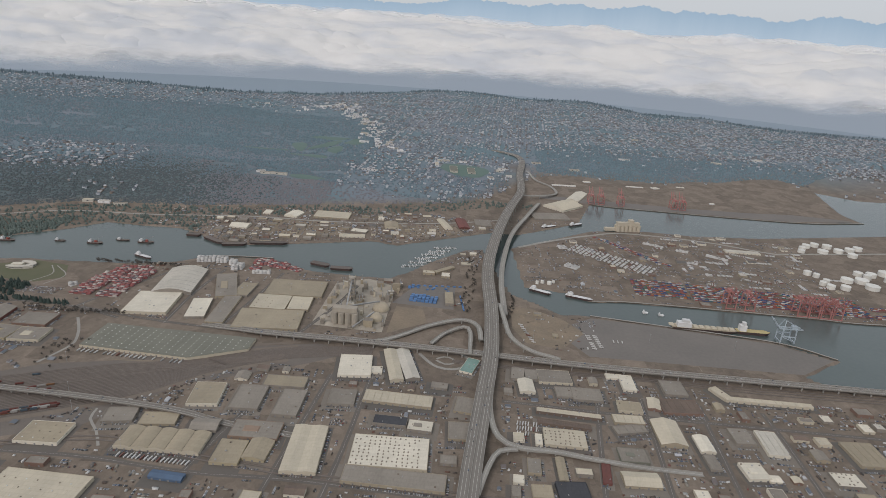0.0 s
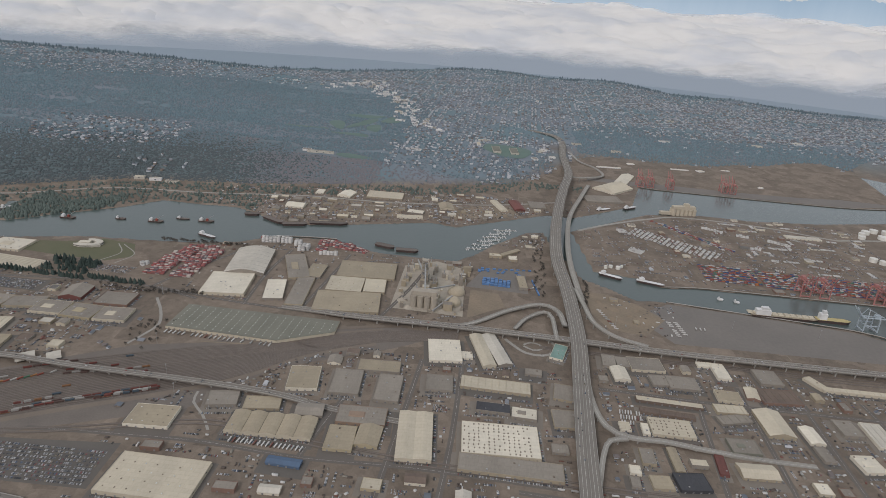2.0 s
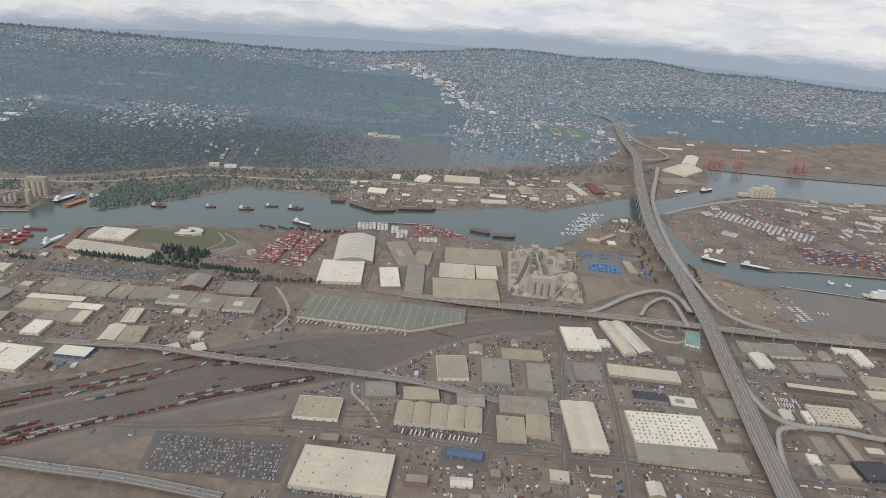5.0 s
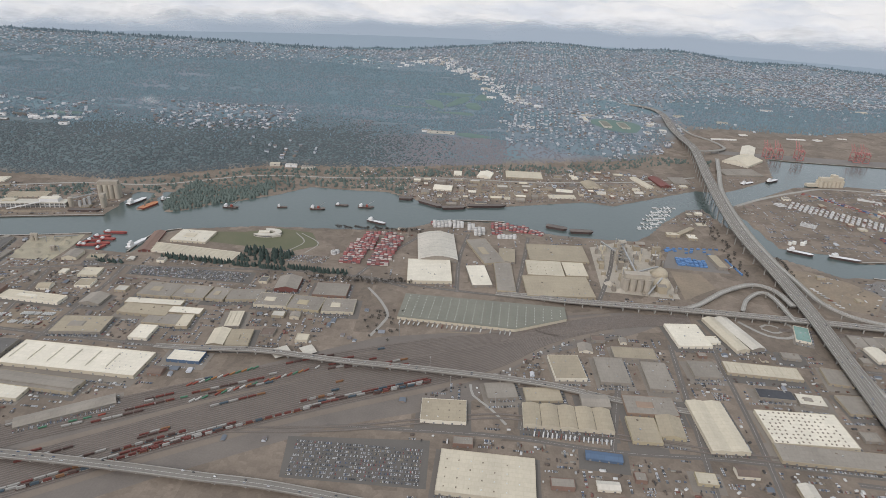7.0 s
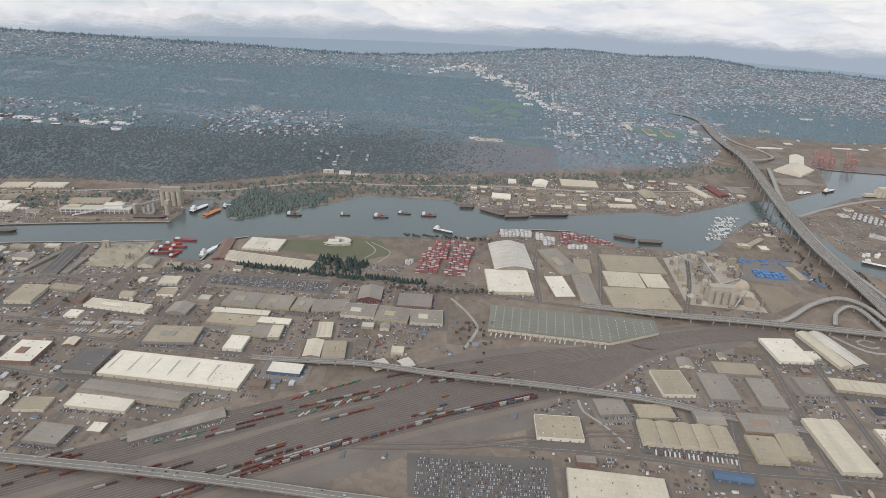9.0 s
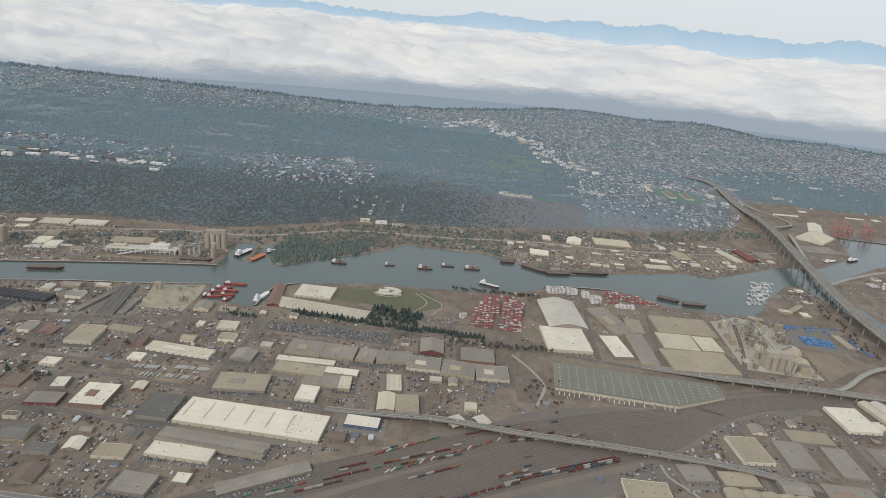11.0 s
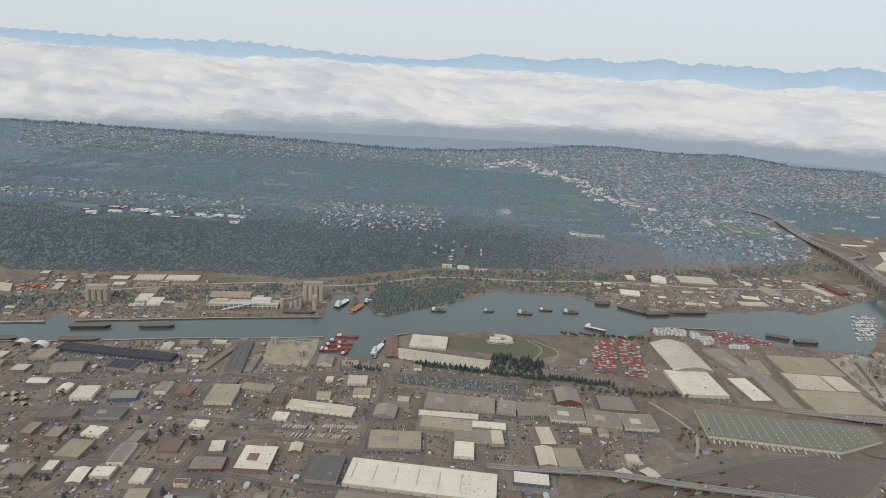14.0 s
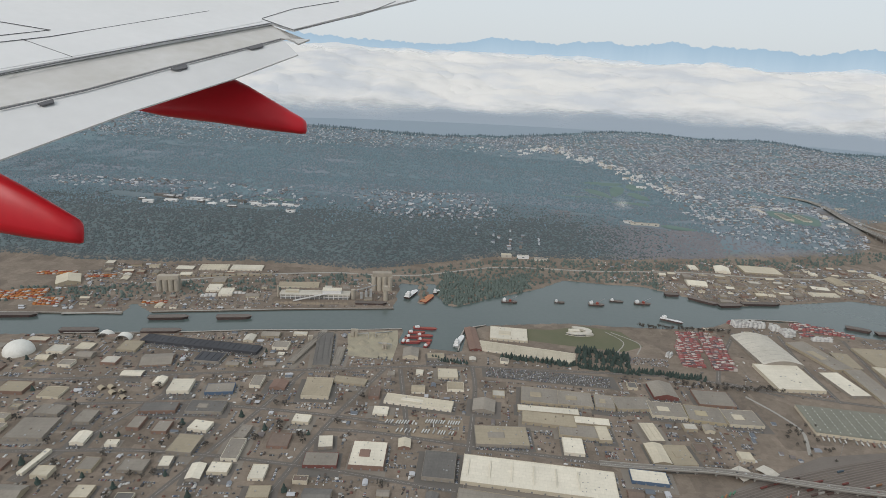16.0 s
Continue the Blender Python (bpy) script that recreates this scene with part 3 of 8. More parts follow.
def sideways(path):
    t = np.gradient(path[:, :2], axis=0)
    t /= np.linalg.norm(t, axis=1)[:, None] + 1e-9
    return np.stack([-t[:, 1], t[:, 0]], 1)


def ribbon(batch, path, left, right, slot=0, lift=0.0, thick=0.0):
    """A strip along a path between two side offsets; thick adds sides and an underside."""
    n = sideways(path)
    k = len(path)
    def row(off, dz):
        return np.column_stack([path[:, :2] + n * off, path[:, 2] + lift + dz])
    v = np.vstack([row(right, 0), row(left, 0)] + ([row(right, -thick), row(left, -thick)] if thick else []))
    f = []
    for i in range(k - 1):
        f.append((i, i + 1, k + i + 1, k + i))
        if thick:
            f += [(2 * k + i + 1, 2 * k + i, 3 * k + i, 3 * k + i + 1), (2 * k + i, 2 * k + i + 1, i + 1, i), (k + i, k + i + 1, 3 * k + i + 1, 3 * k + i)]
    return batch.add(v, f, slot)


def patch(name, corners, material, label, category, lift=0.05):
    """A flat paved or planted area on the ground."""
    b = Batch().add([(x, y, lift) for x, y in corners], [tuple(range(len(corners)))])
    return structure(name, b, (material,), label, category)

# ---- roads, bridges and railway ----
RNG = random.Random(7)


def elevated(name, points, width, label, pier_gap=16.0, median=False, deck=M_CONCRETE, lanes=2):
    """A viaduct: deck, two parapets, lane lines, and piers down to the ground or water."""
    path = curve(points)
    top = thing(name, *points[0], 0, label, "viaduct", kind="structure")
    top.matrix_world = Matrix.Identity(4)
    part("deck", ribbon(Batch(), path, width / 2, -width / 2, thick=0.9), deck, top)
    for side in (1, -1):
        off = side * (width / 2 - 0.15)
        part("parapet", ribbon(Batch(), path, off + 0.14, off - 0.14, lift=0.55, thick=0.6), M_PARAPET, top)
    if median:
        part("median_barrier", ribbon(Batch(), path, 0.16, -0.16, lift=0.45, thick=0.44), M_PARAPET, top)
    for k in range(1, lanes):
        off = -width / 2 + width * k / lanes
        if abs(off) > 0.5 or not median:
            part("lane_line", ribbon(Batch(), path, off + 0.09, off - 0.09, lift=0.012), M_LINE, top)
    n, run = sideways(path), 0.0
    for i in range(1, len(path)):
        run += np.linalg.norm(path[i] - path[i - 1])
        occupy(path[i][0], path[i][1], width + 3, width + 3)
        if run > pier_gap and path[i][2] > 2.2:
            run = 0.0
            b = Batch()
            for side in ((1, -1) if width > 7 else (0,)):
                x, y = path[i][:2] + n[i] * side * width * 0.3
                b.box(x, y, -3, 0.9, 0.9, path[i][2] - 1.3 + 3, math.degrees(math.atan2(n[i][1], n[i][0])))
            b.box(*path[i][:2], path[i][2] - 1.5, width * 0.85, 1.0, 0.62, math.degrees(math.atan2(n[i][1], n[i][0])))
            part("pier", b, M_PARAPET, top)
    return path


STREETS = []


def street(name, points, width, material=M_ASPHALT, label="grey asphalt street between the yards", line=True, hold=True):
    level = 0.06 + 0.009 * (len(STREETS) % 12)
    STREETS.append(name)
    path = curve([(x, y, level) for x, y in points])
    ob = structure(name, ribbon(Batch(), path, width / 2, -width / 2), (material,), label, "road")
    if line:
        part("centre_line", ribbon(Batch(), path, 0.045, -0.045, lift=0.012), M_LINE, ob)
    if hold:
        for p in path:
            occupy(p[0], p[1], width + 1, width + 1)
    return path


FREEWAY = elevated("freeway_bridge", [(-8, 150, 5), (-4, 281, 6), (-3, 328, 6), (0, 412, 6), (2, 480, 6.5), (-2, 560, 9), (-10, 640, 13), (-9, 720, 16),
                                      (0, 830, 18), (12, 930, 17), (26, 1040, 12), (27, 1138, 7), (25, 1214, 7.5), (29, 1330, 9.5), (12, 1392, 10.5), (-40, 1425, 11.5)], 13.5,
                   "long concrete freeway bridge crossing the river on tall piers", 24, True, M_DECKING, lanes=6)
LOWER = elevated("swing_bridge_road", [(12, 560, 4), (6, 640, 6), (7, 720, 7), (16, 820, 7), (40, 930, 6), (58, 1010, 4)], 6,
                 "lower concrete bridge road beside the freeway", 22)
VIADUCT = elevated("rail_yard_viaduct", [(-262, 476, 0.3), (-225, 473, 2), (-192, 469, 4), (-101, 472, 5), (0, 474, 5), (60, 474, 5),
                                         (116, 476, 5), (210, 481, 5), (337, 490, 4), (520, 502, 2)], 7.5, "concrete viaduct over the interchange and rail tracks", 12, True, M_DECKING, lanes=4)
OVERPASS = elevated("street_overpass", [(-500, 340.5, 0.2), (-478, 341, 1.2), (-450, 342, 3.4), (-417, 345, 4), (-362, 344, 4), (-290, 346, 4), (-220, 346, 3.2), (-173, 341, 0.8), (-120, 338, 0.2)], 5.0,
                    "grey street overpass crossing the freight yard", 11, deck=M_DECKING)
OVERLOW = elevated("low_overpass", [(-640, 214, 2), (-517, 221, 4), (-454, 224, 4), (-402, 225, 4), (-365, 226, 4), (-310, 226, 1)], 5.6,
                   "concrete overpass above the container trains", 12, deck=M_DECKING)
RAMP_A = elevated("loop_ramp", [(-130, 476, 0.3), (-94, 485, 1.5), (-58, 520, 3), (-29, 537, 4.5), (-13, 526, 5.2), (-8, 497, 6)], 4.6, "curved concrete ramp rising to the freeway", 14, deck=M_CONCRETE)
RAMP_A2 = elevated("inner_ramp", [(-52, 486, 2.5), (-42, 508, 3), (-26, 523, 4), (-19, 512, 5), (-16, 470, 5.5)], 3.6, "narrow curved concrete slip ramp", 14)
RAMP_B = elevated("slip_ramp", [(6, 575, 9), (12, 540, 8), (19, 509, 6.5), (36, 490, 5.2), (62, 480, 5)], 4.2, "concrete slip ramp joining the viaduct", 14)
RAMP_C = elevated("off_ramp", [(4, 430, 6), (6, 385, 5.5), (13, 360, 5), (28, 352, 4.4), (52, 354, 3.4), (79, 353, 2), (114, 353, 0.5), (150, 354, 0.2)], 4.0, "curved concrete off ramp to the warehouses", 13)
RAMP_D = elevated("on_ramp", [(2, 300, 5.4), (8, 330, 5.2), (14, 345, 4.8), (26, 350, 4.5)], 3.4, "short concrete slip ramp", 13)
RAMP_E = elevated("hillside_ramp", [(30, 1030, 10), (52, 1045, 7), (90, 1090, 3), (84, 1150, 1.5), (56, 1190, 3), (40, 1250, 7)], 5, "looping ramp at the foot of the hill", 18)
LOOP = street("loop_road", [(-60, 470), (-52, 460), (-42, 451), (-28, 450), (-18, 458), (-17, 470), (-24, 478)], 3.2, M_CONCRETE, "round concrete loop road under the viaduct")
LOOP_B = street("ring_road", [(-44, 462), (-36, 457), (-29, 460), (-30, 467), (-38, 469), (-44, 464)], 2.2, M_CONCRETE, "small ring road round a yard", line=False)

for pts_ in ([(-693, 334), (-653, 339), (-584, 339), (-523, 340.5), (-496, 340.5)], [(-980, 330), (-900, 355), (-800, 391), (-743, 411), (-683, 431), (-622, 452), (-568, 460), (-438, 481), (-383, 480), (-340, 470)],
             [(-584, 230), (-586, 300), (-592, 409), (-600, 457)], [(-631, 340), (-659, 435)], [(-700, 240), (-690, 340), (-672, 432)], [(-765, 230), (-752, 300), (-735, 410)],
             [(-850, 240), (-835, 300), (-815, 386)], [(-890, 318), (-800, 342), (-700, 352), (-640, 352)], [(-880, 262), (-790, 284), (-690, 292), (-590, 290)], [(78, 250), (84, 359), (89, 440)],
             [(170, 300), (169, 407), (170, 440)], [(122, 260), (125, 343), (124, 440)], [(225, 320), (222, 400), (218, 440)], [(-45, 290), (40, 290), (150, 296), (330, 300)], [(-352, 281), (-302, 287), (-242, 292), (-180, 291), (-108, 297), (-20, 298)],
             [(-92, 250), (-90, 330), (-92, 420)], [(-128, 250), (-126, 330), (-124, 420)], [(-180, 292), (-172, 345), (-165, 380)], [(14, 412), (100, 413), (200, 418), (330, 425)], [(-390, 480), (-378, 520), (-345, 600)], [(-296, 470), (-302, 540), (-300, 606)],
             [(-384, 482), (-300, 473), (-190, 473), (-120, 478)], [(-245, 470), (-240, 540), (-236, 612)], [(-175, 470), (-158, 540), (-148, 600)], [(-235, 300), (-232, 345)]):
    street("street", pts_, 4.0)
street("terminal_road", [(25, 782), (69, 822), (128, 866), (183, 893), (295, 890), (378, 866), (415, 873), (600, 930)], 5, M_CONCRETE, "pale concrete road along the port island")
street("hill_road", [(-980, 560), (-900, 610), (-800, 655), (-700, 676), (-600, 742), (-480, 765), (-350, 800), (-240, 812), (-100, 850), (0, 900)], 4, M_CONCRETE, "pale road along the foot of the bluff")


TRACKS = []


def track(points, trains=()):
    """One railway track: ballast bed, sleeper band and two rails."""
    path = curve([(x, y, 0.17 + 0.006 * (len(TRACKS) % 12)) for x, y in points])
    TRACKS.append(points[0])
    ob = structure("railway_track", ribbon(Batch(), path, 0.95, -0.95, lift=0.0), (M_BALLAST_TRACK,), "dark ballasted railway track in the freight yard", "railway")
    part("sleepers", ribbon(Batch(), path, 0.42, -0.42, lift=0.05), M_SLEEPER, ob)
    for off in (-0.23, 0.23):
        part("rail", ribbon(Batch(), path, off + 0.035, off - 0.035, lift=0.1, thick=0.05), M_RAIL, ob)
    for p in path:
        occupy(p[0], p[1], 4, 4)
    return path


patch("rail_yard_bed", [(-640, 140), (-520, 150), (-430, 222), (-350, 280), (-270, 318), (-230, 380), (-150, 430), (-110, 462), (-150, 466), (-230, 440), (-300, 400), (-345, 385),
                        (-420, 330), (-520, 250), (-640, 170)], M_YARD_BED, "dark oily ballast of the freight yard", "rail yard", 0.03)
for i_ in range(60):
    u_ = i_ / 59
    occupy(-640 + 400 * u_, 135 + 285 * u_ ** 0.93, 26, 52, 35)
YARD = []
for k in range(17):
    o = k * 2.4
    YARD.append(track([(-640, 88 + o), (-500, 194 + o), (-432, 247 + o), (-362, 295 + o), (-290, 338 + o), (-249, 367 + o * 0.9), (-215, 404 + o * 0.7), (-165, 436 + o * 0.5), (-100, 456 + o * 0.4)]))
for k in range(11):
    o = k * 2.6
    YARD.append(track([(-650, 134 + o), (-526, 228 + o), (-483, 258 + o), (-422, 299 + o), (-365, 334 + o), (-295, 374 + o * 0.8), (-240, 402 + o * 0.5), (-170, 434 + o * 0.3)]))
for o, wide in ((-5, 5), (12.5, 2.2), (24, 3.0), (43, 4.5), (58, 3.4)):
    street("track_verge", [(-640, 88 + o), (-500, 194 + o), (-432, 247 + o), (-362, 295 + o), (-290, 338 + o), (-249, 367 + o * 0.9), (-215, 404 + o * 0.7), (-165, 436 + o * 0.5)], wide, M_VERGE, "pale worn earth between the yard tracks", line=False, hold=False)
for o in (0, 4):
    track([(-420, 262 + o), (-344, 278 + o), (-273, 302 + o), (-235, 309 + o), (-174, 303 + o), (-109, 300 + o), (-40, 301 + o), (60, 303 + o), (330, 318 + o)])
for o in (0, 4, 8):
    track([(-30, 461 + o * 0.5), (60, 463 + o * 0.6), (140, 468 + o * 0.6), (240, 470 + o), (420, 484 + o)])
street("dirt_road", [(-300, 402), (-273, 406), (-240, 412), (-216, 426), (-190, 443), (-169, 452), (-119, 463)], 1.6, M_DIRT, "pale dirt road curving past the freight yard", line=False)
street("dirt_road", [(-373, 462), (-357, 441), (-346, 420), (-347, 405), (-352, 385)], 2.4, M_CONCRETE, "pale road beside the big warehouse", line=False)
street("dirt_road", [(-270, 340), (-267, 328), (-255, 317), (-244, 303)], 1.8, M_CONCRETE, "short curved road beside the overpass", line=False)
street("dirt_road", [(-361, 356), (-319, 372), (-290, 392), (-262, 404)], 1.4, M_DIRT, "pale dirt road curving past the freight yard", line=False)

# ---- warehouses ----
def ring(b, w, d, z0, z1, t, slot=0, floor=None):
    """Four walls of thickness t; floor: level to which the inner faces go down."""
    o = [(-w / 2, -d / 2), (w / 2, -d / 2), (w / 2, d / 2), (-w / 2, d / 2)]
    i = [(x - math.copysign(t, x), y - math.copysign(t, y)) for x, y in o]
    zf = z1 if floor is None else floor
    v = [(x, y, z0) for x, y in o] + [(x, y, z1) for x, y in o] + [(x, y, z1) for x, y in i] + [(x, y, zf) for x, y in i]
    f = []
    for k in range(4):
        n = (k + 1) % 4
        f += [(k, n, 4 + n, 4 + k), (4 + k, 4 + n, 8 + n, 8 + k), (8 + k, 8 + n, 12 + n, 12 + k)]
    return b.add(v, f, slot)


def gable(b, w, d, h, rise, over=0.25, x0=0.0, slot=0, along=True, gslot=None):
    """A pitched roof; the ridge runs along x (along) or y. gslot: also the gable triangles."""
    if along:
        a, e = w / 2 + over, d / 2 + over
        v = [(x0 - a, -e, h), (x0 + a, -e, h), (x0 + a, 0, h + rise), (x0 - a, 0, h + rise), (x0 + a, e, h), (x0 - a, e, h)]
    else:
        a, e = d / 2 + over, w / 2 + over
        v = [(x0 + e, -a, h), (x0 + e, a, h), (x0, a, h + rise), (x0, -a, h + rise), (x0 - e, a, h), (x0 - e, -a, h)]
    v += [(x, y, z - 0.14) for x, y, z in v]
    f = [(0, 1, 2, 3), (3, 2, 4, 5), (7, 6, 9, 8), (8, 9, 11, 10), (0, 6, 7, 1), (5, 4, 10, 11), (1, 7, 8, 2), (2, 8, 10, 4), (0, 3, 9, 6), (3, 5, 11, 9)]
    return b.add(v, f, slot)


UNIT_BOX = {}


def shared_box(key, w, d, h, material, taper=1.0):
    """One small box mesh, shared by all its repeats."""
    k = (key, w, d, h, material.name)
    if k not in UNIT_BOX:
        UNIT_BOX[k] = Batch().box(0, 0, 0, w, d, h, 0, bottom=True, taper=taper).mesh(key, material)
    return UNIT_BOX[k]


def place(name, me, parent, x, y, z, rot=0.0):
    ob = new(name, me)
    ob.parent = parent
    ob.matrix_local = pose(x, y, z, 0, 0, rot)
    return ob


WORDS = {"white": "white", "pale": "off-white", "cream": "cream", "greywhite": "pale grey", "grey": "grey", "dkgrey": "dark grey", "dark": "blackish", "tan": "tan", "brown": "brown",
         "maroon": "maroon", "blue": "blue", "green": "greenish", "teal": "teal", "brick": "red-brick", "yellow": "ochre", "orange": "orange"}
FORM = {"flat": "flat", "gable": "pitched", "ribs": "ribbed", "ridged": "long ridged", "spots": "skylit flat", "holes": "patched flat", "pair": "double-pitched", "units": "flat vented",
        "canopy": "low ribbed", "step": "stepped", "barrel1": "vaulted", "barrel5": "five-vaulted"}


cars, goods, pallets = [], [], []


APRONS = []


def apron(x, y, w, d, rot, r):
    """Worn paving round a warehouse with a row of parked cars along it."""
    front, side = r.uniform(3, 9), r.uniform(1.5, 5)
    c, q = math.cos(radians(rot)), math.sin(radians(rot))
    lift = 0.0045 + 0.004 * (len(APRONS) % 14)
    APRONS.append(lift)
    box = [(-w / 2 - side, -d / 2 - front), (w / 2 + side, -d / 2 - front), (w / 2 + side, d / 2 + 2), (-w / 2 - side, d / 2 + 2)]
    patch("yard_apron", [(x + a * c - b * q, y + a * q + b * c) for a, b in box], r.choice((M_LOT, M_LOT, M_APRON, M_APRON, M_ASPHALT)), "worn paving round a warehouse", "paving", lift)
    for line, n in ((-d / 2 - 1.5, int(w / 0.86)), (-d / 2 - front + 1.2, int(w / 0.86)), (None, int(d / 0.86))):
        if r.random() < 0.4:
            continue
        for k in range(n):
            if r.random() < 0.62:
                a, b = (-w / 2 + 0.86 * k, line) if line is not None else (w / 2 + 1.5, -d / 2 + 0.86 * k)
                cars.append((x + a * c - b * q, y + a * q + b * c, 0.07, radians(rot + (90 if line is not None else 0)) + r.choice((0, math.pi)), 1.42, 0.58, 0.47))


def warehouse(x, y, w, d, rot, h, roof, wall, form, seed=0, doors=True):
    r = random.Random(int(x * 7 + y * 13) + seed)
    h = h * 0.82 + 0.011 * (int(x * 3 + y * 5) % 29)
    top = thing("warehouse", x, y, 0, rot, f"{WORDS[wall]} walled warehouse with a {FORM[form]} {WORDS[roof]} roof", "warehouse", "industrial sheds on the flats")
    occupy(x, y, w + 5, d + 6, rot)
    if y < 470:
        apron(x, y, w, d, rot, r)
    rm, wm = roof_mat(roof), wall_mat(wall)
    walls, cover = Batch(), Batch()
    if form == "gable" or form == "pair":
        ring(walls, w, d, -0.3, h, 0.25)
        if form == "pair":
            for s in (-1, 1):
                gable(cover, w / 2 - 0.2, d, h, w * 0.035, 0.1, s * w / 4, along=False)
            for s in (-1, 1):
                e = s * d / 2
                walls.add([(-w / 2, e, h), (0, e, h), (-w / 4, e, h + w * 0.033), (w / 2, e, h), (w / 4, e, h + w * 0.033)], [(0, 1, 2), (1, 3, 4)])
        else:
            along = w >= d
            rise = min(w, d) * 0.13
            gable(cover, w, d, h, rise, along=along)
            for s in (-1, 1):
                walls.add([(s * w / 2, -d / 2, h), (s * w / 2, d / 2, h), (s * w / 2, 0, h + rise)] if along else [(-w / 2, s * d / 2, h), (w / 2, s * d / 2, h), (0, s * d / 2, h + rise)], [(0, 1, 2)])
    elif form.startswith("barrel"):
        ring(walls, w, d, -0.3, h, 0.25)
        n = int(form[6:])
        for k in range(n):
            if n == 1:
                width, depth, cx, axis = w, d, 0.0, False
            else:
                width, depth, cx, axis = w / n, d, -w / 2 + w * (k + 0.5) / n, False
            seg = 10
            rise = width * (0.10 if n == 1 else 0.11)
            prof = [(cx - width / 2 + 0.1 + (width - 0.2) * i / seg, h + rise * math.sin(math.pi * i / seg)) for i in range(seg + 1)]
            v = [(px, -depth / 2, pz) for px, pz in prof] + [(px, depth / 2, pz) for px, pz in prof]
            m = seg + 1
            if n > 1:
                part("roof_vault", Batch().add(v, [(i, i + 1, m + i + 1, m + i) for i in range(seg)]), rm, top)
            else:
                cover.add(v, [(i, i + 1, m + i + 1, m + i) for i in range(seg)])
            walls.add(v[:m], [tuple(range(m))]).add(v[m:], [tuple(range(m - 1, -1, -1))])
            if n == 1:
                for i in range(7):
                    yy = -depth / 2 + depth * (i + 0.5) / 7
                    rb = Batch()
                    vv = [(px, yy - 0.2, pz + 0.12) for px, pz in prof] + [(px, yy + 0.2, pz + 0.12) for px, pz in prof]
                    rb.add(vv, [(q, q + 1, m + q + 1, m + q) for q in range(seg)])
                    part("roof_rib", rb, M_PARAPET, top)
    else:
        ring(walls, w, d, -0.3, h + 0.2, 0.2, floor=h - 0.1)
        cover.box(0, 0, h - 0.25, w - 0.36, d - 0.36, 0.25)
    part("wall", walls, wm, top)
    deck = part("roof", cover, rm, top) if cover.n else top
    # roof furniture
    if form == "ridged":
        for k in range(6):
            xx = -w * 0.46 + w * 0.72 * k / 5
            place("roof_monitor", shared_box("roof_monitor", 0.8, round(d * 0.66), 0.75, rm, 0.8), deck, xx, 0.5, h)
        for k in range(14):
            place("vent", shared_box("vent", 0.7, 0.7, 0.4, M_METAL, 0.7), deck, w * r.uniform(0.27, 0.47), d * r.uniform(-0.42, 0.42), h)
    if form in ("ribs", "canopy"):
        n = max(3, int(w / 5))
        for k in range(n):
            place("roof_rib", shared_box("roof_rib", 0.55, round(d * 0.9, 1), 0.3, rm, 0.6), deck, -w / 2 + w * (k + 0.5) / n, 0, h)
    if form == "spots":
        for i in range(max(2, int(w / 7))):
            for j in range(max(2, int(d / 7))):
                if r.random() < 0.8:
                    place("skylight", shared_box("skylight", 0.7, 0.9, 0.25, M_SKYLIGHT if r.random() < 0.4 else M_SPOT, 0.8), deck, -w / 2 + (i + 0.6) * 6.8, -d / 2 + (j + 0.6) * 6.8, h)
    if form == "holes":
        for i in range(int(w / 3.6)):
            for j in range(int(d / 3.4)):
                if r.random() < 0.8:
                    place("roof_vent", shared_box("roof_vent", 0.9, 1.2, 0.3, M_SPOT, 0.8), deck, -w / 2 + 1.6 + i * 3.3 + r.uniform(-0.4, 0.4), -d / 2 + 2 + j * 3.4 + r.uniform(-0.5, 0.5), h, r.uniform(-8, 8))
    if form in ("units", "flat", "step"):
        for k in range(int(min(9, 1 + w * d / (80 if form == "units" else 180)))):
            s = r.choice((0.55, 0.8, 1.2))
            place("roof_unit", shared_box("roof_unit", s, round(s * r.choice((0.7, 1.0)), 2), 0.45, r.choice((M_METAL, M_METAL, M_SPOT)), 0.92), deck, w * r.uniform(-0.42, 0.42), d * r.uniform(-0.42, 0.42), h, 90 * r.randrange(2))
    if form == "units" and w > 15:
        place("skylight_monitor", shared_box("skylight_monitor", round(w * 0.32), round(d * 0.3), 0.6, wm, 0.85), deck, -w * 0.1, 0, h)
    if form == "step":
        part("raised_roof", Batch().box(0, -d * 0.1, h, w * 0.98, d * 0.35, 0.8), rm, deck)
    # dock doors on the street side, windows at the ends
    if doors:
        n = max(1, min(12, int(w / 5)))
        for k in range(n):
            place("dock_door", shared_box("dock_door", 1.1, 0.1, 1.15, M_DOOR), top, -w / 2 + w * (k + 0.5) / n, -d / 2 - 0.03, 0)
        for k in range(max(1, int(d / 16))):
            place("window", shared_box("window", 0.1, 1.4, 0.5, M_GLASS), top, w / 2 + 0.02, -d / 2 + (k + 0.5) * d / max(1, int(d / 16)), h * 0.55)
    return top


warehouse(-540.2, 313.6, 97.6, 28.3, 2, 2.88, "white", "cream", "ridged")
warehouse(-566.6, 271.2, 39.5, 12.7, 3, 2.56, "white", "cream", "spots")
warehouse(-553, 284.4, 70.5, 13.7, 0, 2.56, "grey", "tan", "step")
warehouse(-510, 262.7, 53.9, 9.7, 37, 1.92, "grey", "grey", "gable")
warehouse(-576.5, 240.1, 21.5, 16.5, 2, 2.56, "grey", "grey", "flat")
warehouse(-651.1, 310.6, 22.8, 26.7, 8, 3.84, "white", "brick", "units")
warehouse(-603.7, 310.8, 20.8, 27.9, 5, 3.2, "dkgrey", "grey", "flat")
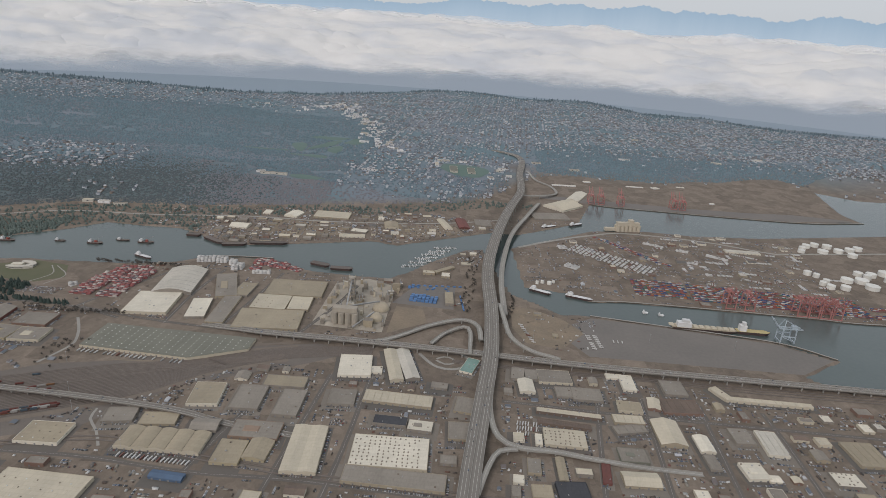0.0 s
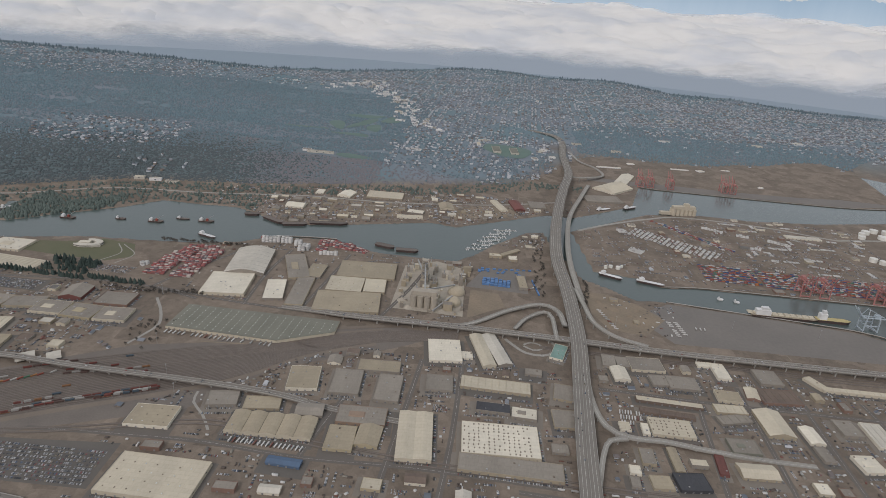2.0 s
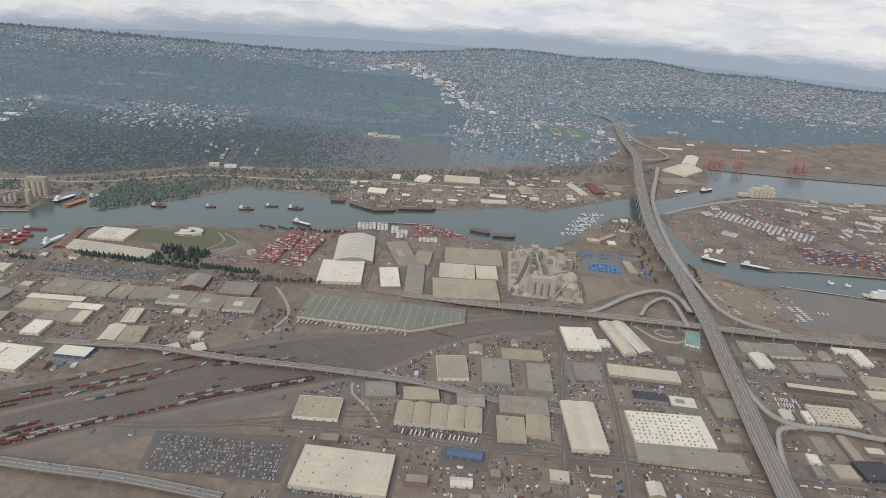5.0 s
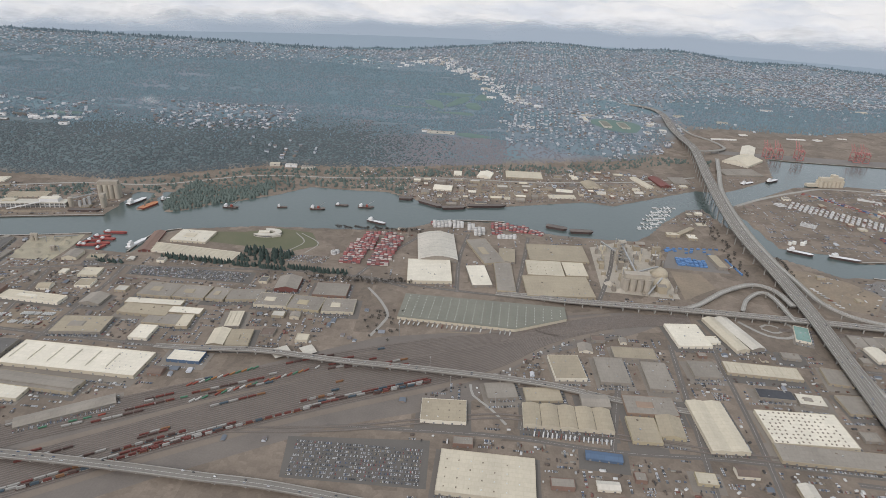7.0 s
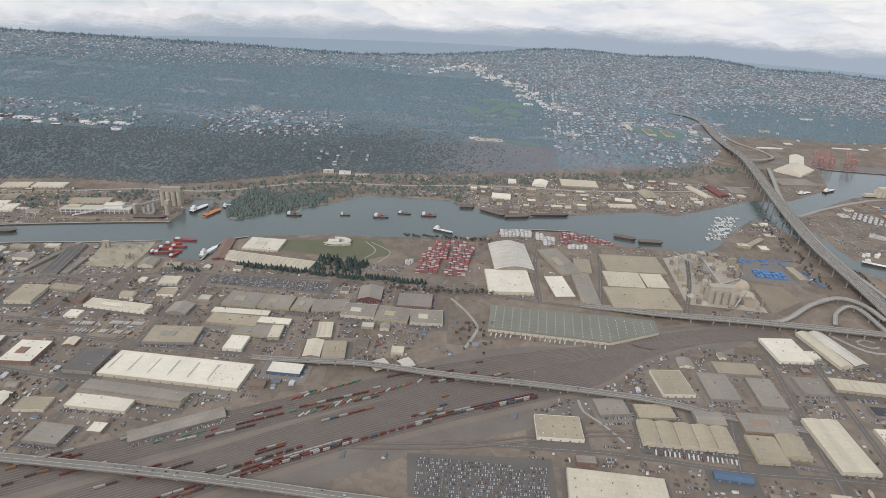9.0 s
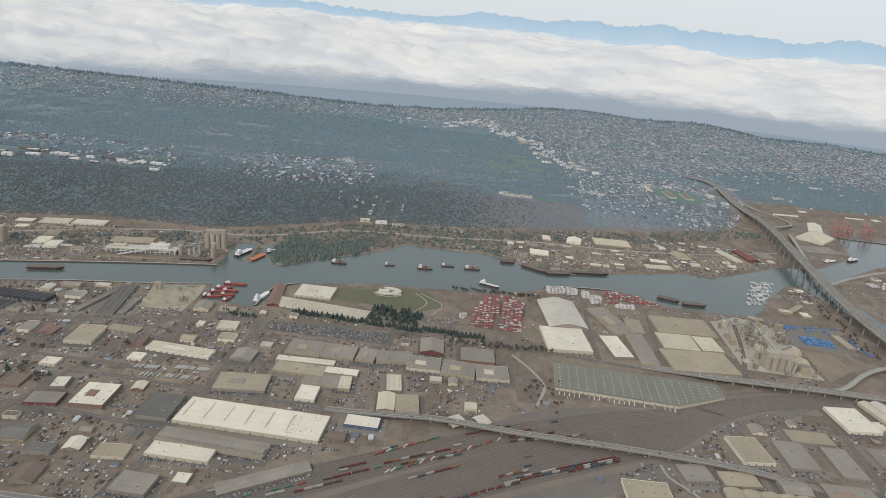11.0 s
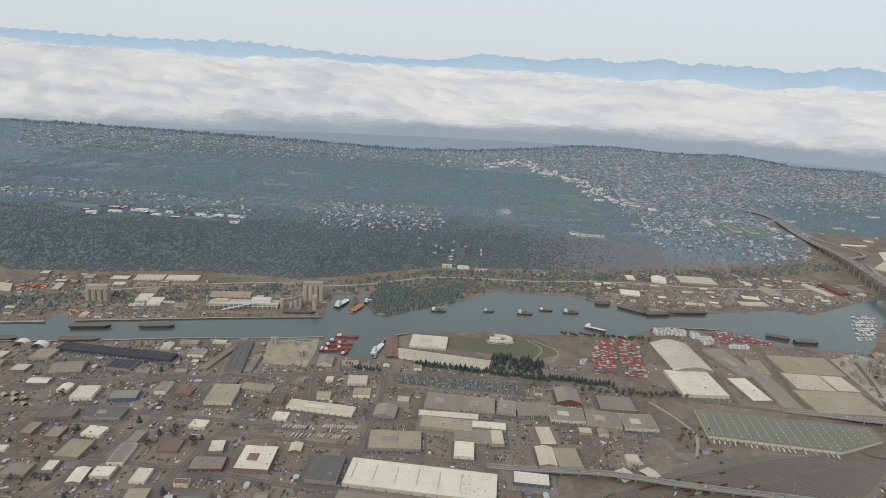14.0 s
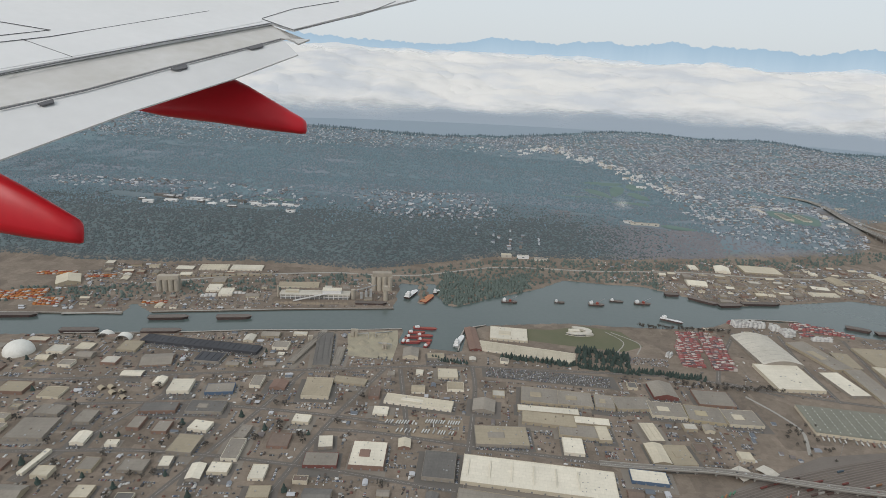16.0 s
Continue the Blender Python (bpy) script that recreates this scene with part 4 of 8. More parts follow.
warehouse(-517, 353.6, 14.1, 18.3, 5, 2.56, "white", "white", "flat")
warehouse(-534.4, 397.4, 46.6, 8.4, 5, 2.24, "white", "tan", "flat")
warehouse(-533.7, 383.7, 39.8, 15.5, 2, 2.56, "tan", "tan", "flat")
warehouse(-512.6, 373.4, 28.2, 15.4, 3, 2.56, "grey", "tan", "flat")
warehouse(-502.2, 388.3, 25.9, 9.6, 4, 2.88, "white", "tan", "flat")
warehouse(-495.2, 374.1, 9.2, 18.1, 9, 2.88, "cream", "tan", "flat")
warehouse(-566.8, 354, 37.4, 23.1, 10, 2.56, "tan", "grey", "units")
warehouse(-469.7, 330.5, 23.5, 12.5, 3, 2.56, "white", "blue", "flat")
warehouse(-460.1, 384.8, 11.8, 23.4, 13, 2.56, "cream", "grey", "ribs")
warehouse(-459.9, 358.4, 12.2, 22.2, 10, 2.56, "cream", "tan", "gable")
warehouse(-444.9, 360.6, 16.9, 22.7, 12, 2.24, "tan", "tan", "units")
warehouse(-541.3, 417.1, 29.1, 22.9, 2, 2.56, "grey", "tan", "units")
warehouse(-513.6, 419.3, 27.1, 21.6, 4, 2.56, "grey", "tan", "units")
warehouse(-490.6, 420.3, 15.2, 20.3, 1, 2.56, "grey", "tan", "units")
warehouse(-468.4, 423.7, 30, 18.4, 13, 2.56, "grey", "tan", "flat")
warehouse(-443.1, 420.5, 26.9, 21.1, 5, 2.56, "grey", "cream", "units")
warehouse(-414.8, 420.8, 27.3, 22.5, 1, 2.56, "grey", "yellow", "units")
warehouse(-387.5, 422.3, 26.2, 21.9, 8, 2.56, "grey", "cream", "units")
warehouse(-441.6, 450.5, 19.7, 23.7, 8, 3.2, "grey", "maroon", "gable")
warehouse(-402.1, 448.2, 29.1, 23.3, 6, 2.56, "grey", "brick", "flat")
warehouse(-632.5, 384.2, 52.4, 12.1, 0, 2.56, "cream", "white", "units")
warehouse(-657.6, 366, 11, 10.3, 6, 1.92, "white", "white", "flat")
warehouse(-693, 403, 26.4, 10, 1, 1.92, "tan", "tan", "flat")
warehouse(-583, 391.2, 16.8, 16.9, 3, 2.56, "grey", "grey", "gable")
warehouse(-633.4, 463.8, 15.5, 11.2, 14, 2.56, "tan", "grey", "flat")
warehouse(-554.8, 495.9, 89.4, 18.8, -3, 1.92, "cream", "white", "canopy")
warehouse(-573, 530.1, 36.2, 28.7, 4, 2.56, "white", "cream", "units")
warehouse(-606, 510.4, 11.1, 48.6, 14, 1.92, "brick", "maroon", "gable")
warehouse(-325.9, 503.8, 40.6, 46.5, 10, 3.52, "white", "cream", "flat")
warehouse(-327.3, 558.8, 38.7, 63.6, 11, 3.52, "greywhite", "grey", "barrel1")
warehouse(-279.8, 504.6, 18.4, 41.6, 15, 2.56, "white", "grey", "flat")
warehouse(-278.7, 561.5, 21.1, 59.3, 24, 2.56, "grey", "tan", "units")
warehouse(-256.3, 508.2, 16.7, 59.8, 7, 2.56, "grey", "tan", "flat")
warehouse(-256.4, 556.1, 16.5, 32.5, 2, 2.56, "tan", "grey", "flat")
warehouse(-206.8, 572.9, 58.6, 39.6, 7, 2.56, "tan", "tan", "flat")
warehouse(-219.3, 534, 34.7, 32.8, 6, 2.56, "cream", "tan", "spots")
warehouse(-190.8, 537.5, 21, 30.1, 8, 2.56, "cream", "tan", "flat")
warehouse(-207.6, 498, 60, 39.8, 9, 2.56, "tan", "tan", "flat")
warehouse(-108, 435, 26.6, 32.6, 10, 2.56, "white", "white", "flat")
warehouse(-90.1, 432.6, 10.1, 9.7, 9, 1.92, "white", "white", "flat")
warehouse(-77.8, 442.9, 10.7, 49.1, 18, 3.2, "cream", "cream", "gable")
warehouse(-66.6, 446.7, 11.6, 48.2, 21, 3.2, "greywhite", "grey", "gable")
warehouse(-204.4, 371.1, 22.2, 28.9, 11, 2.56, "tan", "white", "flat")
warehouse(-172.9, 373.7, 21.1, 30.8, 6, 2.56, "grey", "grey", "flat")
warehouse(-141.4, 373.1, 17.9, 33.2, 4, 2.56, "grey", "grey", "flat")
warehouse(-154.1, 399.2, 31.9, 15.1, 6, 2.56, "tan", "grey", "flat")
warehouse(-187.7, 335.5, 18.3, 12.6, 8, 2.56, "grey", "grey", "gable")
warehouse(-206.3, 315, 55.8, 21.7, 4, 2.56, "tan", "cream", "barrel5")
warehouse(-283.7, 306.8, 28.6, 21.5, 6, 2.56, "tan", "white", "spots")
warehouse(-252.5, 256.6, 53.8, 32.3, 2, 3.2, "cream", "cream", "spots")
warehouse(-159.8, 312.4, 18.1, 23.3, 5, 2.56, "tan", "yellow", "flat")
warehouse(-142.8, 318, 15.2, 20.2, 1, 2.56, "tan", "yellow", "gable")
warehouse(-152.2, 337.6, 33.2, 18.8, 5, 2.56, "grey", "orange", "units")
warehouse(-113.7, 325.1, 23, 47.6, 7, 3.2, "cream", "cream", "pair")
warehouse(-186.4, 284.2, 20.9, 6.5, 0, 1.92, "blue", "blue", "gable")
warehouse(-130.8, 276.9, 11.4, 9, 2, 2.24, "cream", "yellow", "flat")
warehouse(-249.2, 335, 20.6, 16.6, 14, 1.92, "grey", "grey", "flat")
warehouse(-221.5, 336.4, 24.5, 14.1, 11, 1.92, "tan", "tan", "flat")
warehouse(-58.2, 332.8, 51, 31.6, 5, 2.88, "white", "cream", "holes")
warehouse(-50.6, 308.3, 65.2, 15.5, 2, 2.56, "grey", "tan", "flat")
warehouse(-64.5, 395, 52.3, 14.9, 1, 2.56, "cream", "tan", "ribs")
warehouse(-42.8, 364.9, 17.7, 11.9, 0, 2.56, "white", "grey", "units")
warehouse(-64.8, 366.8, 24.2, 10.3, 2, 2.56, "dark", "grey", "flat")
warehouse(-106, 388.5, 19.7, 19.8, 6, 2.56, "grey", "grey", "flat")
warehouse(-12.4, 398.2, 17, 20.2, -4, 1.92, "grey", "tan", "flat")
warehouse(-13.8, 365.7, 18.2, 20.1, 6, 1.92, "grey", "tan", "flat")
warehouse(-36, 420.5, 13.2, 8.3, 0, 1.92, "grey", "grey", "flat")
warehouse(25.8, 452.7, 11, 18, -1, 2.56, "grey", "grey", "flat")
warehouse(36.8, 453.5, 10.3, 15.2, 4, 2.56, "grey", "grey", "flat")
warehouse(56, 454.8, 27.7, 19.5, 7, 2.56, "grey", "cream", "flat")
warehouse(32.8, 435.2, 12.3, 18.8, 8, 2.56, "white", "white", "gable")
warehouse(80.9, 433.4, 23.7, 17.4, 4, 2.56, "grey", "grey", "flat")
warehouse(62.6, 433.2, 13.2, 14.4, 8, 2.24, "grey", "grey", "units")
warehouse(106.5, 467.6, 13.5, 6.8, 6, 1.92, "white", "white", "flat")
warehouse(116.6, 459.1, 11.1, 22.9, 4, 2.56, "white", "white", "units")
warehouse(153.6, 458.7, 18.7, 21.2, 5, 2.56, "grey", "grey", "flat")
warehouse(112.7, 422.9, 18.5, 13.8, 1, 2.56, "tan", "cream", "flat")
warehouse(132.6, 431.3, 9.6, 15.5, -6, 2.56, "cream", "brick", "gable")
warehouse(152.5, 431.8, 31, 18.8, 8, 2.56, "brown", "brick", "ribs")
warehouse(108.9, 405.6, 23, 10.6, 6, 2.56, "cream", "tan", "ribs")
warehouse(108.5, 394.1, 24.4, 9.8, 18, 1.92, "grey", "grey", "ribs")
warehouse(135.8, 394.4, 19, 29.8, 5, 3.2, "cream", "tan", "gable")
warehouse(158.9, 386.5, 10.5, 18.7, 6, 2.56, "white", "white", "gable")
warehouse(189.5, 401.4, 14.6, 18.2, 6, 2.56, "grey", "grey", "units")
warehouse(209.3, 397.6, 14.8, 28.2, 2, 2.56, "greywhite", "white", "ribs")
warehouse(185.4, 362.5, 15.3, 16.4, 10, 2.56, "white", "white", "units")
warehouse(196.7, 357.9, 7.9, 6.4, 6, 1.92, "white", "white", "gable")
warehouse(246.7, 366.5, 18.5, 13.7, 5, 1.92, "white", "grey", "holes")
warehouse(274.6, 398.3, 23.6, 27.2, 7, 2.56, "tan", "tan", "ribs")
warehouse(59.6, 372.6, 29.7, 19.1, 3, 2.56, "cream", "cream", "holes")
warehouse(41.1, 367.6, 5, 12.1, 2, 1.92, "white", "white", "units")
warehouse(64.5, 404, 48.8, 6.1, 0, 2.56, "cream", "brown", "flat")
warehouse(60.3, 389.3, 39.1, 5.5, -1, 2.56, "brown", "brown", "ribs")
warehouse(105.3, 362.9, 19.6, 15, 5, 2.56, "grey", "green", "units")
warehouse(106.5, 338.6, 23.9, 13.5, 6, 2.56, "cream", "tan", "gable")
warehouse(191.7, 460.3, 7.9, 17.7, 31, 2.56, "cream", "cream", "flat")
warehouse(228, 454.3, 68.9, 5.3, 3, 2.56, "cream", "cream", "ribs")
warehouse(27.3, 323.7, 7, 7.7, 1, 1.92, "white", "white", "flat")
warehouse(25.8, 312.4, 5.9, 9.5, 1, 1.92, "grey", "grey", "flat")
warehouse(42.1, 315.4, 13.1, 11.7, 7, 1.92, "tan", "tan", "flat")
warehouse(37.3, 338.1, 8.9, 15, 2, 2.56, "grey", "tan", "units")
warehouse(55.4, 338.7, 5.7, 22.7, 5, 2.56, "tan", "tan", "gable")
warehouse(61.2, 319.4, 20, 15.2, 10, 2.56, "dark", "dark", "flat")
warehouse(84.7, 340.5, 5.8, 19.3, -3, 1.92, "maroon", "maroon", "flat")
warehouse(159.5, 367, 8, 15.7, 6, 1.92, "grey", "grey", "flat")
warehouse(27.1, 367.6, 7.6, 9.2, 4, 1.92, "cream", "white", "flat")
warehouse(127.4, 1085.2, 21.5, 69.1, -19, 3.2, "white", "white", "gable")
warehouse(98.6, 1013.7, 41, 57.7, -39, 3.2, "cream", "white", "gable")
warehouse(73.5, 942.8, 57.7, 33.2, 13, 2.56, "grey", "grey", "ribs")
warehouse(337.8, 855, 47.9, 11, 4, 1.92, "greywhite", "white", "flat")
warehouse(-246.7, 839.1, 51.1, 31.9, 5, 2.56, "cream", "tan", "ribs")
warehouse(-300, 825, 19.2, 25.5, -7, 2.56, "white", "white", "gable")
warehouse(-338.8, 824.5, 11, 18.6, 5, 1.92, "white", "white", "flat")
warehouse(-349.3, 753.8, 23.8, 19.9, 1, 1.92, "white", "white", "gable")
warehouse(-192.2, 780.7, 22, 13.8, -3, 1.92, "white", "grey", "flat")
warehouse(-155.5, 819.4, 19.3, 26.4, 15, 1.92, "tan", "cream", "gable")
warehouse(-196.2, 757.6, 34.1, 11.3, 12, 1.92, "cream", "white", "flat")
warehouse(-57.6, 857.8, 15.1, 42.8, 15, 2.56, "maroon", "maroon", "gable")
warehouse(-82.8, 849, 10.6, 46.7, 23, 1.92, "cream", "white", "gable")
warehouse(-28.3, 873.2, 23.3, 30, 9, 1.92, "grey", "grey", "flat")
warehouse(-1061.6, 540.6, 24, 29.1, 38, 3.2, "cream", "tan", "gable")
warehouse(-936.6, 628.8, 33, 17.1, 17, 1.92, "cream", "white", "ribs")
warehouse(-899.5, 639.4, 37.6, 17.5, 15, 1.92, "white", "white", "ribs")
warehouse(-967.4, 616.9, 20.6, 13.6, 14, 1.92, "white", "grey", "flat")
warehouse(-817.5, 601.3, 44.8, 16, 16, 1.92, "tan", "cream", "flat")
warehouse(-900.8, 564.4, 14.6, 20.2, 17, 2.56, "white", "white", "units")
warehouse(-882.5, 556.6, 14.2, 20.4, 17, 2.56, "white", "white", "units")
warehouse(-908.1, 588.8, 14.7, 16.4, 18, 1.92, "grey", "tan", "flat")
warehouse(-815.7, 361.3, 16.3, 18.4, 15, 3.2, "white", "white", "flat")
warehouse(-785.5, 365.7, 20.8, 13.8, 18, 2.56, "grey", "blue", "flat")
warehouse(-714, 385.1, 21.1, 28.9, 11, 3.2, "tan", "cream", "flat")
warehouse(-840.3, 433, 108.1, 13.4, 2, 2.56, "dark", "dark", "ribs")
warehouse(-820, 411.7, 22.3, 17, 5, 2.56, "dark", "grey", "ribs")
warehouse(-895.4, 413, 16.5, 18.3, 11, 2.56, "tan", "tan", "flat")
warehouse(-858.6, 396.6, 24.2, 20.2, 21, 1.92, "grey", "orange", "gable")
warehouse(-863.4, 370.5, 16, 8.5, 12, 1.92, "white", "grey", "gable")
warehouse(-883.7, 308.8, 17, 12.1, 8, 2.56, "grey", "grey", "flat")
warehouse(-854.3, 307.3, 11.5, 15.5, 12, 2.56, "grey", "grey", "flat")
warehouse(-877.8, 286.7, 24.4, 24.2, 13, 2.56, "grey", "grey", "flat")
warehouse(-849.2, 256.4, 3.7, 24.6, 2, 2.56, "white", "white", "flat")
warehouse(-840, 284.6, 8.8, 13, 12, 2.56, "white", "white", "gable")
warehouse(-772.9, 315.8, 14, 11, 1, 2.56, "white", "white", "units")
warehouse(-771.4, 294.2, 16.6, 20, 6, 2.56, "tan", "grey", "flat")
warehouse(-741.2, 315.7, 7.6, 15.3, 4, 2.56, "grey", "grey", "units")
warehouse(-738.3, 296.5, 10.4, 22.1, 10, 2.56, "grey", "white", "flat")
warehouse(-781.8, 339.2, 26.2, 15.5, 11, 2.56, "dkgrey", "grey", "units")
warehouse(-709.2, 341, 12.1, 9.9, 5, 2.56, "white", "cream", "units")
warehouse(-683.2, 318.4, 9.7, 13.4, 17, 2.56, "white", "grey", "units")
warehouse(-679.5, 299.2, 21.6, 14.1, 12, 2.56, "grey", "maroon", "flat")
warehouse(-749.4, 269.9, 8.7, 14.8, 13, 2.56, "white", "grey", "gable")
warehouse(-737.4, 276.4, 12.7, 10.1, 9, 2.56, "white", "cream", "units")
warehouse(-772.4, 274.6, 7.1, 10.7, 14, 2.56, "white", "grey", "flat")
warehouse(-801.9, 238.3, 10.5, 11.1, 11, 2.56, "cream", "tan", "flat")
warehouse(-817.6, 284.8, 7.7, 5.7, 14, 1.92, "white", "white", "flat")
warehouse(-704, 261, 13, 10.8, 13, 2.56, "tan", "tan", "units")
warehouse(-745, 382.9, 12.1, 12.7, 6, 1.92, "brick", "brick", "gable")
warehouse(-813.7, 330.3, 25.2, 12.3, 16, 2.56, "dkgrey", "brick", "flat")
warehouse(-748.1, 455.1, 6, 67.9, -5, 2.56, "grey", "grey", "ribs")
warehouse(-733.8, 452.8, 14.6, 66, 16, 2.56, "dkgrey", "grey", "ribs")
warehouse(-716.2, 443.2, 7, 33.8, 9, 1.92, "grey", "grey", "ribs")
warehouse(-618.1, 435, 16.6, 14.9, 12, 2.56, "cream", "cream", "flat")
warehouse(-14.5, 457, 11, 24, -14, 2.0, "teal", "white", "units")

# ---- scattering of small repeats ----
def scatter(name, tv, tf, places, mats, label, category, slots=None):
    """Many copies of one small solid in one mesh. places: rows of x, y, z, turn, sx, sy, sz."""
    P = np.asarray(places, float)
    tv = np.asarray(tv, float)
    n, k = len(P), len(tv)
    c, s = np.cos(P[:, 3])[:, None], np.sin(P[:, 3])[:, None]
    lx, ly, lz = tv[None, :, 0] * P[:, 4:5], tv[None, :, 1] * P[:, 5:6], tv[None, :, 2] * P[:, 6:7]
    v = np.stack([P[:, 0:1] + lx * c - ly * s, P[:, 1:2] + lx * s + ly * c, P[:, 2:3] + lz], -1).reshape(-1, 3)
    sizes = np.array([len(f) for f in tf])
    loops = np.concatenate([np.array(f) for f in tf])
    allloops = (loops[None] + (np.arange(n) * k)[:, None]).reshape(-1)
    me = bpy.data.meshes.new(name)
    me.vertices.add(n * k)
    me.vertices.foreach_set("co", v.reshape(-1).astype(np.float32))
    me.loops.add(len(allloops))
    me.loops.foreach_set("vertex_index", allloops.astype(np.int32))
    me.polygons.add(n * len(tf))
    starts = np.concatenate([[0], np.cumsum(np.tile(sizes, n))[:-1]])
    me.polygons.foreach_set("loop_start", starts.astype(np.int32))
    for m in mats:
        me.materials.append(m)
    if slots:
        me.polygons.foreach_set("material_index", np.tile(np.array(slots, np.int32), n))
    me.update(calc_edges=True)
    return tagged(new(name, me), label, category, kind="stuff")


BOX_V = [(-0.5, -0.5, 0), (0.5, -0.5, 0), (0.5, 0.5, 0), (-0.5, 0.5, 0), (-0.5, -0.5, 1), (0.5, -0.5, 1), (0.5, 0.5, 1), (-0.5, 0.5, 1)]
BOX_F = [(4, 5, 6, 7), (0, 1, 5, 4), (1, 2, 6, 5), (2, 3, 7, 6), (3, 0, 4, 7)]
CAR_V = [(x, y, 0.12) for x, y in ((-0.5, -0.5), (0.5, -0.5), (0.5, 0.5), (-0.5, 0.5))] + [(x, y, 0.6) for x, y in ((-0.5, -0.48), (0.48, -0.48), (0.48, 0.48), (-0.5, 0.48))] \
    + [(x, y, 0.64) for x, y in ((-0.36, -0.45), (0.2, -0.45), (0.2, 0.45), (-0.36, 0.45))] + [(x, y, 1.0) for x, y in ((-0.27, -0.36), (0.06, -0.36), (0.06, 0.36), (-0.27, 0.36))]
CAR_F = [(12, 13, 14, 15)] + [(a + i, a + (i + 1) % 4, b + (i + 1) % 4, b + i) for a, b in ((0, 4), (4, 8), (8, 12)) for i in range(4)]
CAR_S = [0] + [0] * 8 + [1] * 4
HOUSE_V = [(x, y, z) for z in (-0.6, 0.62) for x, y in ((-0.5, -0.5), (0.5, -0.5), (0.5, 0.5), (-0.5, 0.5))] + [(-0.5, 0, 1.0), (0.5, 0, 1.0)] \
    + [(-0.56, -0.58, 0.6), (0.56, -0.58, 0.6), (0.56, 0, 1.05), (-0.56, 0, 1.05), (0.56, 0.58, 0.6), (-0.56, 0.58, 0.6)]
HOUSE_F = [(0, 1, 5, 4), (1, 2, 6, 9, 5), (2, 3, 7, 6), (3, 0, 4, 8, 7), (10, 11, 12, 13), (13, 12, 14, 15)]
HOUSE_S = [0, 0, 0, 0, 1, 1]


def clump(seed, rough):
    r = random.Random(seed)
    bm = bmesh.new()
    bmesh.ops.create_icosphere(bm, subdivisions=1, radius=0.5)
    v = []
    for p in bm.verts:
        k = 1 + r.uniform(-rough, rough)
        v.append((p.co.x * k, p.co.y * k, 0.5 + p.co.z * k))
    f = [tuple(q.index for q in face.verts) for face in bm.faces]
    bm.free()
    return v, f


def canopy(seed):
    """The top of a leafless crown: an uneven dome, its foot lost among its neighbours."""
    r = random.Random(seed)
    v = [(0.52 * r.uniform(0.75, 1.2) * math.cos(i * 1.2566), 0.52 * r.uniform(0.75, 1.2) * math.sin(i * 1.2566), 0.15) for i in range(5)]
    v += [(0.36 * r.uniform(0.6, 1.25) * math.cos(i * 1.2566 + 0.5), 0.36 * r.uniform(0.6, 1.25) * math.sin(i * 1.2566 + 0.5), r.uniform(0.55, 0.85)) for i in range(5)]
    v.append((r.uniform(-0.1, 0.1), r.uniform(-0.1, 0.1), 1.0))
    return v, [(i, (i + 1) % 5, 5 + (i + 1) % 5, 5 + i) for i in range(5)] + [(5 + i, 5 + (i + 1) % 5, 10) for i in range(5)]


def spire(tiers, n, seed):
    """A conifer: ragged skirts one over another."""
    r = random.Random(seed)
    v, f = [], []
    for t in range(tiers):
        z0, z1 = t / tiers * 0.9 + 0.04, min(1.0, (t + 1.7) / tiers * 0.95 + 0.05)
        rad = 0.5 * (1 - t / tiers) + 0.06
        base = len(v)
        v += [(rad * r.uniform(0.7, 1.2) * math.cos(i * 6.283 / n + t), rad * r.uniform(0.7, 1.2) * math.sin(i * 6.283 / n + t), z0 + r.uniform(-0.03, 0.03)) for i in range(n)]
        v.append((0, 0, z1))
        f += [(base + i, base + (i + 1) % n, base + n) for i in range(n)]
    return v, f


# ---- woods and houses on the hill ----
def hill_places():
    r = np.random.RandomState(5)
    n, m, q, p = 100000, 90000, 34000, 15000
    band = np.arange(m) % 2 == 0
    bx = r.uniform(-1650, -280, m)
    bx = np.where(band, bx, r.uniform(-1650, 60, m))
    by = np.where(band, bluff_foot(bx) + r.uniform(10, 250, m), r.uniform(420, 1180, m))
    x = np.concatenate([r.uniform(-2450, 1700, n), bx, r.uniform(-1700, -280, q), r.uniform(60, 760, p)])
    y = np.concatenate([r.uniform(200, 2480, n), by, r.uniform(1120, 1700, q), r.uniform(1260, 1560, p)])
    keep = (x > -780 - 0.86 * y) & (x < 150 + 0.80 * y) & (y < ridge_line(x) + 20)
    x, y = x[keep], y[keep]
    h = hill(x, y)
    keep = (h > 2.0) & (water_depth(x, y) < -6) & ((np.abs(x - 24) > 20) | (y > 1400))
    return x[keep], y[keep], h[keep], r


